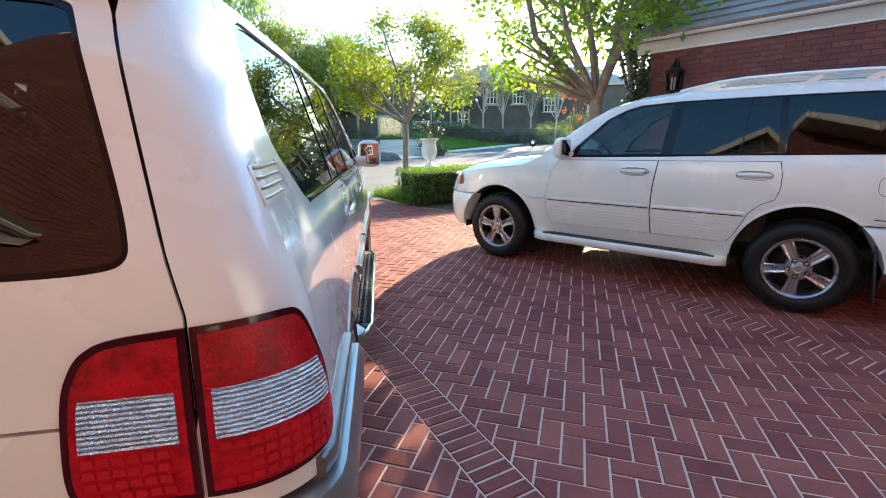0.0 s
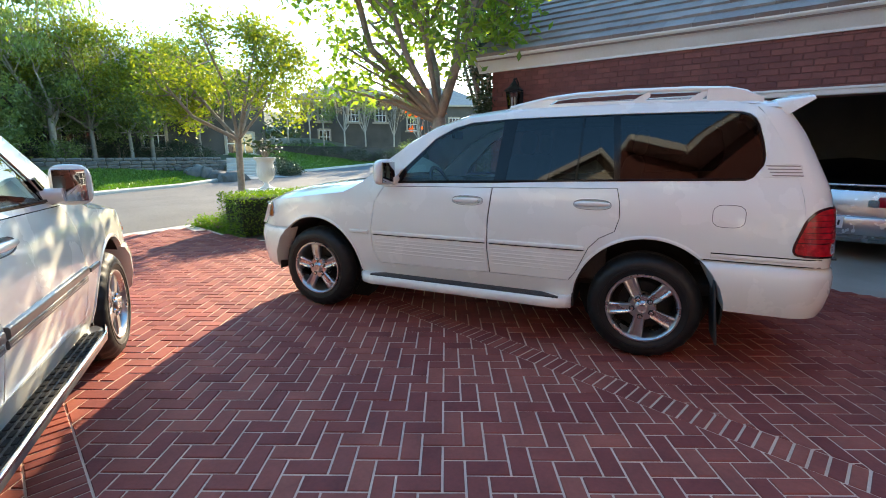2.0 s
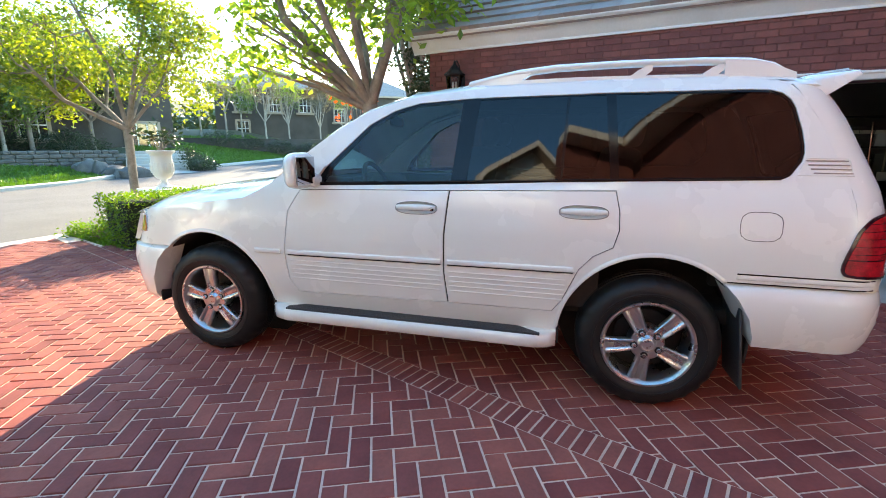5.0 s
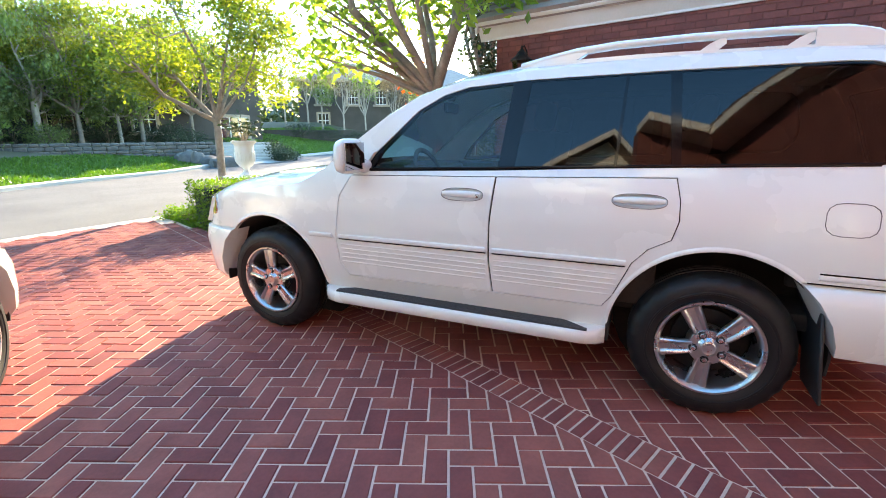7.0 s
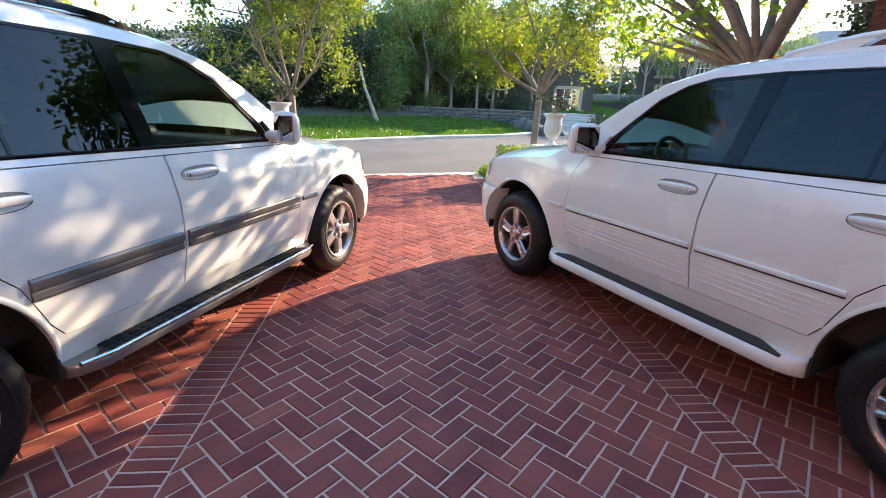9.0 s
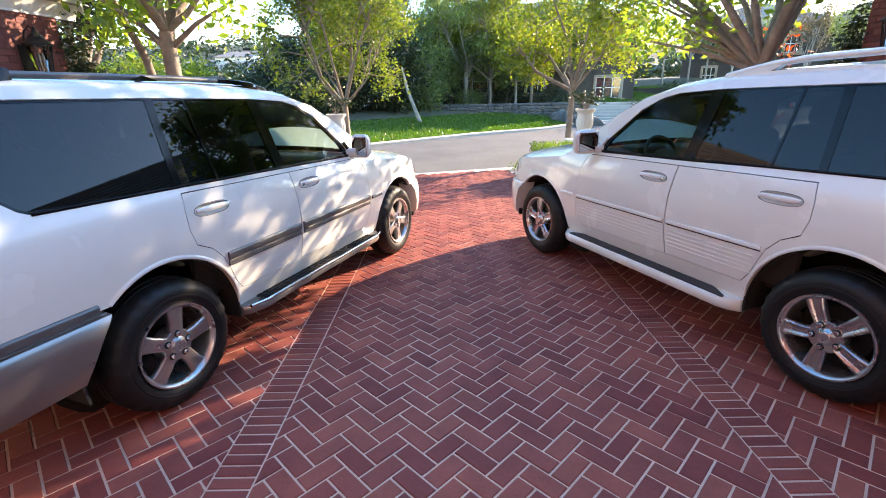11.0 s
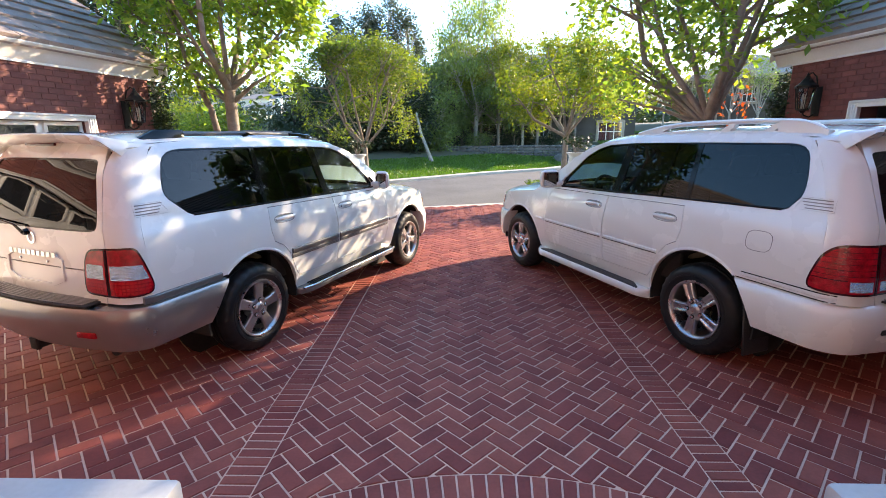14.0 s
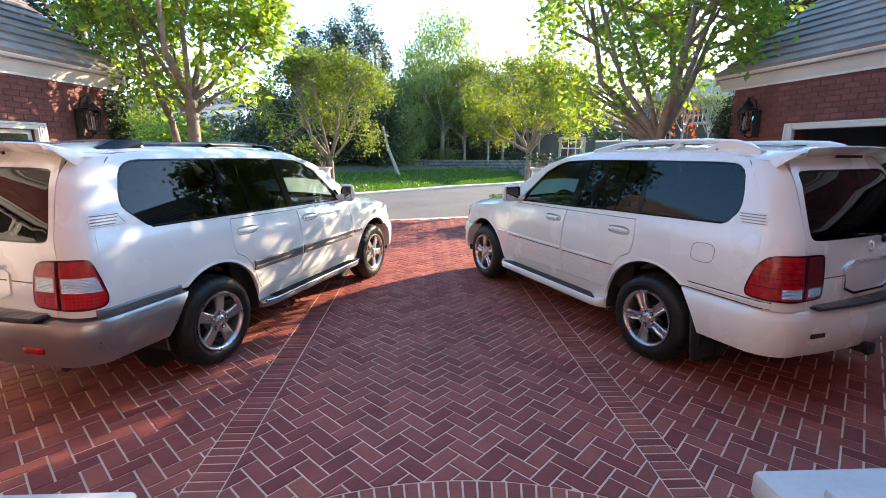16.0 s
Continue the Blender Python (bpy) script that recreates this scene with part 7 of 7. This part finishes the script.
tree("cypress_tree", "dark tall conifer rising behind the garage roof", 8.3, 8.5, 0, 1.5, 5.2, 0.65, 3.5, 161, M_LEAFDARK, M_BARK, 0.14, 26, 14, 0.13, 3, 0.17, -0.3, group="garage conifers", low=0.95)
tree("cypress_tree", "dark tall conifer rising behind the garage roof", -9.5, 11.6, 0, 1.5, 5.6, 1.5, 4.0, 159, M_LEAFDARK, M_BARK, 0.15, 34, 16, 0.16, 3, 0.2, -0.3, group="garage conifers", low=0.95)
for i, (x, y, r, cz) in enumerate(((-11.5, 20.0, 1.7, 1.7), (-14.5, 22.0, 1.9, 1.8), (-9.0, 24.0, 1.5, 1.6), (-18.0, 24.0, 2.2, 2.0), (-7.0, 21.5, 1.4, 1.5))):
    tree("verge_tree", "round leafy tree beyond the street", x, y, 0, 0.6, cz, r, r * 0.8, 170 + i, M_LEAF if i < 2 else M_LEAFDARK, M_BARK, 0.17, 32, 10, 0.09, 3, 0.30, 0.2, group="verge trees", low=0.8)
lamp = thing("street_lamp", -8.3, 21.7, -0.1, 0, "plain grey street lamp post", "street lamp")
part("post", tube([(0, 0, -0.1), (0, 0, 2.0), (0, 0, 3.8)], [0.06, 0.05, 0.04], 10), M_IRON, lamp)
part("lamp_arm", tube([(0, 0, 3.75), (-0.25, 0, 3.92), (-0.6, 0, 3.92)], 0.025, 8), M_IRON, lamp)
part("lamp_head", box(-0.7, 0, 3.9, 0.4, 0.16, 0.10, 0.03), M_IRON, lamp)
for i, (x, y, z, w, t) in enumerate(((-44, 110, 6.5, 12, 8), (-36, 116, 7.5, 10, -12), (-55, 112, 5.0, 12, 20), (-40, 96, 3.5, 9, -5))):
    hh = thing("hillside_house", x, y, z, t, "pale stucco house far off on the hillside", "house", "hillside houses")
    part("wall", box(0, 0, 0.6, w, 6, 6.0), M_STUCCO, hh, smooth=None)
    part("roof", ([(-w / 2 - 0.5, -3.5, 3.6), (w / 2 + 0.5, -3.5, 3.6), (w / 2 + 0.5, 3.5, 3.6), (-w / 2 - 0.5, 3.5, 3.6), (-w / 4, 0, 5.0), (w / 4, 0, 5.0)], [(0, 1, 5, 4), (1, 2, 5), (2, 3, 4, 5), (3, 0, 4), (3, 2, 1, 0)]), M_TILE, hh, smooth=None)
    part("chimney", box(w / 2 - 1, 0, 4.6, 0.9, 0.9, 2.6), M_STUCCO, hh, smooth=None)
    for q in (-0.3, 0.0, 0.3):
        part("window", box(w * q, -3.02, 1.8, 1.4, 0.1, 1.3), M_PANE, hh, smooth=None)
rw = np.random.default_rng(200)
pts = []
for _ in range(1500):
    a, r = rw.uniform(-1.0, 1.0), rw.uniform(70, 190)
    x, y = r * math.sin(a), r * math.cos(a)
    z = bank(x, y)
    pts += [(x + rw.normal(0, 0.8), y + rw.normal(0, 0.8), z + rw.uniform(0, 2.6)) for _ in range(3)]
tagged(obj("hillside_woods", *leaf_cloud(pts, 1.3, rw, 8, (1.1, 1.1, 0.8)), M_LEAFDARK), "dark scrub and trees on the far hillside", "woods", kind="stuff")

# ---- porch and house behind ----
def porch_pier(x0, x1, y0, y1, label):
    e = thing("porch_pier", (x0 + x1) / 2, (y0 + y1) / 2, 0, 0, label, "pier", "porch piers")
    w, d = x1 - x0, y1 - y0
    part("shaft", box(0, 0, 0.33, w - 0.10, d - 0.10, 0.66, 0.01), M_PIER, e)
    part("cap", box(0, 0, 0.70, w, d, 0.10, 0.02), M_PIER, e)
    part("cap_bead", box(0, 0, 0.635, w - 0.04, d - 0.04, 0.03, 0.012), M_PIER, e)
    s = -1 if x0 < 0 else 1
    part("upper_plinth", box(s * 0.06, -0.06, 0.765, w - 0.16, d - 0.14, 0.03, 0.008), M_PIER, e)


porch_pier(-1.85, -0.99, -1.62, -0.72, "white painted porch pier with a flat cap")
porch_pier(1.07, 1.93, -1.60, -0.70, "white painted porch pier with a flat cap")
tagged(obj("porch_step", *box(0.04, -2.75, 0.075, 2.6, 1.0, 0.15, 0.02), M_CONCRETE), "wide pale porch step", kind="structure")
mh = Matrix(((1, 0, 0, -13.0), (0, 1, 0, -3.3), (0, 0, 1, 0), (0, 0, 0, 1)))
openings = [(11.9, 13.9, 0.3, 2.7), (8.2, 9.8, 0.9, 2.5), (16.0, 17.6, 0.9, 2.5), (4.4, 6.0, 0.9, 2.5), (20.0, 21.6, 0.9, 2.5)]
brick_wall("wall_house", mh, 26.0, 7.5, openings, 0.3, lambda u, v: False, "dark red brick front of the house", 31)
for i, (u0, u1, v0, v1) in enumerate(openings):
    w = new("door_1" if i == 0 else "window_%d" % i)
    tagged(w, "white framed front door" if i == 0 else "white framed sash window with dark panes", kind="structure")
    xc, zc, ww, hh = -13 + (u0 + u1) / 2, (v0 + v1) / 2, u1 - u0, v1 - v0
    for q in (-1, 1):
        part("frame_post", box(xc + q * (ww / 2 + 0.06), -3.27, zc, 0.14, 0.1, hh + 0.26, 0.01), M_WHITE, w)
    part("frame_head", box(xc, -3.27, v1 + 0.08, ww, 0.1, 0.16, 0.01), M_WHITE, w)
    part("frame_sill", box(xc, -3.25, v0 - 0.06, ww + 0.3, 0.16, 0.12, 0.01), M_WHITE, w)
    part("leaf" if i == 0 else "pane", box(xc, -3.42, zc, ww, 0.05, hh), M_WHITE if i == 0 else M_PANE, w)
    for q in (0.33, 0.67):
        part("muntin", box(xc + ww * (q - 0.5), -3.37, zc, 0.04, 0.04, hh), M_WHITE, w)
    part("muntin", box(xc, -3.37, zc, ww, 0.04, 0.05), M_WHITE, w)
tagged(obj("eave_house", *box(0, -3.05, 7.6, 27.2, 0.9, 0.3, 0.04), M_WHITE), "white eave of the house", kind="structure")
hr = new("roof_house")
tagged(hr, "grey brown tiled house roof", kind="structure")
roof_slab(((-13.6, -2.6, 7.7), (13.6, -2.6, 7.7), (11.0, -8.0, 10.9), (-11.0, -8.0, 10.9)), 0.02, 0.34, "roof_tiles", hr, M_TILE)
gb = thing("white_wing", -13.2, -0.9, 0, 0, "white stucco wing with a gable and small windows", "house")
part("wall", ([(5, -1.8, 0), (5, 1.8, 0), (5, 1.8, 6.7), (5, 0, 8.3), (5, -1.8, 6.7), (-4, -1.8, 0), (-4, 1.8, 0), (-4, 1.8, 6.7), (-4, 0, 8.3), (-4, -1.8, 6.7)], [(0, 1, 2, 3, 4), (9, 8, 7, 6, 5), (1, 6, 7, 2), (0, 4, 9, 5)]), M_STUCCO, gb, smooth=None)
for s in (1, -1):
    part("roof", ([(5.4, s * 2.2, 6.36), (5.4, 0, 8.32), (-4.4, 0, 8.32), (-4.4, s * 2.2, 6.36), (5.4, s * 2.2, 6.5), (5.4, 0, 8.46), (-4.4, 0, 8.46), (-4.4, s * 2.2, 6.5)], [(0, 1, 2, 3), (4, 7, 6, 5), (0, 4, 5, 1), (0, 3, 7, 4)]), M_TILE, gb, smooth=None)
    part("window", box(5.0, s * 0.4, 6.6, 0.06, 0.5, 0.7), M_PANE, gb)
    part("barge_board", sweep([(-0.03, -0.1), (0.03, -0.1), (0.03, 0.1), (-0.03, 0.1)], [((5.42, s * 2.2, 6.43), (1, 0, 0), (0, 0, 1)), ((5.42, 0, 8.39), (1, 0, 0), (0, 0, 1))]), M_WHITE, gb)
for s in (1, -1):
    m_ = Matrix(((0, -s, 0, s * 6.28), (-1, 0, 0, -1.05), (0, 0, 1, 0), (0, 0, 0, 1)))
    brick_wall("wall_link", m_, 2.15, 7.5, [], 0.3, lambda u, v: False, "dark red brick wing between garage and house", 41 + s)
    tagged(obj("eave_link", *box(s * 6.08, -1.80, 7.6, 0.7, 1.55, 0.25, 0.03), M_WHITE), "white eave of the wing", kind="structure")

# ---- inside the open garage ----
def sedan(x, y, rz):
    """Tail of a silver sedan that stands nose-in."""
    e = thing("parked_sedan", x, y, 0, rz, "silver blue sedan parked nose-in inside the dark garage", "car")
    secs = [(-2.25, 0.38, 0.80, 0.70), (-2.2, 0.30, 0.98, 0.80), (-2.0, 0.25, 1.02, 0.86), (-1.5, 0.22, 1.03, 0.89), (0.0, 0.22, 0.98, 0.90), (1.4, 0.24, 0.90, 0.88), (2.1, 0.28, 0.78, 0.78), (2.3, 0.35, 0.6, 0.6)]
    V, F, n = [], [], 20
    for sx, z0, z1, w in secs:
        for k in range(n):
            a = 2 * math.pi * k / n
            c, s_ = math.cos(a), math.sin(a)
            V.append((sx, w * math.copysign(abs(c) ** 0.4, c), (z0 + z1) / 2 + (z1 - z0) / 2 * math.copysign(abs(s_) ** 0.5, s_)))
    for k in range(len(secs) - 1):
        for i in range(n):
            F.append((k * n + i, k * n + (i + 1) % n, (k + 1) * n + (i + 1) % n, (k + 1) * n + i))
    F += [tuple(reversed(range(n))), tuple(range((len(secs) - 1) * n, len(secs) * n))]
    part("body", (V, F), M_SEDAN, e, smooth=50)
    roof = sweep([(-0.72, 0.0), (-0.55, 0.36), (0.0, 0.42), (0.55, 0.36), (0.72, 0.0)], [((-1.35, 0, 0.98), (0, 1, 0), (0, 0, 0.05)), ((-0.75, 0, 0.98), (0, 1, 0), (0, 0, 1)), ((0.2, 0, 0.97), (0, 1, 0), (0, 0, 1)), ((0.95, 0, 0.93), (0, 1, 0), (0, 0, 0.05))])
    part("cabin", roof, M_BLACK, e, "black soft top and glass", 40)
    part("rear_bumper", box(-2.24, 0, 0.52, 0.16, 1.62, 0.26, 0.05), M_SEDAN, e)
    part("trunk_line", box(-2.235, 0, 0.80, 0.02, 1.3, 0.012), M_BLACK, e)
    part("spoiler_lip", box(-2.1, 0, 1.05, 0.22, 1.45, 0.03, 0.012), M_SEDAN, e)
    for s in (1, -1):
        part("tail_lamp", box(-2.235, s * 0.62, 0.84, 0.05, 0.34, 0.14, 0.03), M_RED, e)
        part("reverse_lamp", box(-2.24, s * 0.42, 0.82, 0.05, 0.12, 0.10, 0.02), M_CLEARLAMP, e)
        for X in (-1.4, 1.4):
            wm = Matrix.Translation((X, s * 0.80, 0.32)) @ Matrix.Rotation(radians(-90 * s), 4, "X")
            t = part("tyre", moved(lathe([(0.2, -0.1), (0.31, -0.1), (0.32, 0), (0.31, 0.1), (0.2, 0.1)], 28, close=True), wm), M_RUBBER, e)
            part("rim", moved(lathe([(0.02, 0.04), (0.2, 0.08), (0.2, -0.08), (0.02, -0.08)], 24, close=True), wm), M_ALLOY, t)
    pl = part("number_plate", box(-2.335, 0, 0.56, 0.012, 0.31, 0.155, 0.004), M_WHITEPLASTIC, e, "pale plate with dark bars")
    for k in range(6):
        part("plate_bar", box(-2.343, -0.11 + 0.044 * k, 0.555, 0.006, 0.022, 0.07), M_IRON, pl)


sedan(9.1, 1.15, 0)
stool = thing("step_stool", 5.78, 0.06, 0, 35, "white plastic step stool on the garage floor", "stool")
part("top", box(0, 0, 0.40, 0.30, 0.36, 0.035, 0.012), M_WHITEPLASTIC, stool)
for sx in (-1, 1):
    part("side", join(*[moved(box(0, 0, 0.19, 0.05, 0.07, 0.40, 0.012), Matrix.Translation((sx * 0.14, q * 0.15, 0)) @ Matrix.Rotation(radians(-8 * sx), 4, "Y")) for q in (-1, 1)], moved(box(0, 0, 0.30, 0.03, 0.30, 0.12, 0.01), Matrix.Translation((sx * 0.16, 0, 0)))), M_WHITEPLASTIC, stool)
rg = random.Random(3)
rack = thing("storage_shelf", 11.2, -0.9, 0, 0, "dark metal storage shelf loaded with boxes and tools", "shelf")
for z in (0.35, 0.9, 1.45, 2.0):
    part("shelf_board", box(0, 0.3, z, 0.5, 2.6, 0.03, 0.005), M_IRON, rack)
for y_ in (-0.95, 1.55):
    for x_ in (-0.22, 0.22):
        part("upright", box(x_, y_, 1.1, 0.04, 0.04, 2.2), M_IRON, rack)
for z in (0.367, 0.917, 1.467):
    y_ = -0.8
    while y_ < 1.3:
        w, h = rg.uniform(0.2, 0.45), rg.uniform(0.18, 0.42)
        bx = thing("storage_box", 11.1, -0.9 + 0.3 + y_ + w / 2, z, 0, "small dark box stored on a garage shelf", "box", "stored boxes")
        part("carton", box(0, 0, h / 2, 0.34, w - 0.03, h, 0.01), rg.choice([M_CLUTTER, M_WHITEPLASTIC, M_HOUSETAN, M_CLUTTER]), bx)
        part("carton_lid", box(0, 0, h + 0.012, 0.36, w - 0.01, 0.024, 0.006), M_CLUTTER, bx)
        y_ += w
for k in range(7):
    tool = thing("garden_tool", 10.85, -1.05 + 0.21 * k, 0.75 + 0.12 * (k % 3), 0, "long-handled tool hung before the garage shelf", "tool", "hung tools")
    part("shaft", tube([(0, 0, 0.1), (0.02, 0.05 * (k % 3) - 0.05, 0.75 + 0.15 * (k % 2))], 0.014, 8), M_HOUSETAN if k % 3 == 1 else M_CHROME, tool)
    part("head", box(0, 0.0, 0.06, 0.03, 0.14, 0.16, 0.01), M_CHROME if k % 2 else M_WHITEPLASTIC, tool)
rail = thing("tool_rail", 10.90, -0.45, 1.72, 0, "white wooden rail for hanging tools", "rail")
part("rail_board", box(0, 0, 0, 0.03, 1.9, 0.06, 0.006), M_WHITE, rail)
for k in range(7):
    part("hook", tube([(-0.015, -0.6 + 0.21 * k, 0), (-0.05, -0.6 + 0.21 * k, -0.02), (-0.05, -0.6 + 0.21 * k, 0.03)], 0.006, 6), M_CHROME, rail)
crate = thing("storage_crate", 6.6, -0.62, 0, 8, "grey plastic storage crate on the garage floor", "crate")
part("crate_body", box(0, 0, 0.30, 0.5, 0.42, 0.60, 0.02), M_PIER, crate)
part("crate_lid", box(0, 0, 0.62, 0.54, 0.46, 0.04, 0.012), M_WHITEPLASTIC, crate)
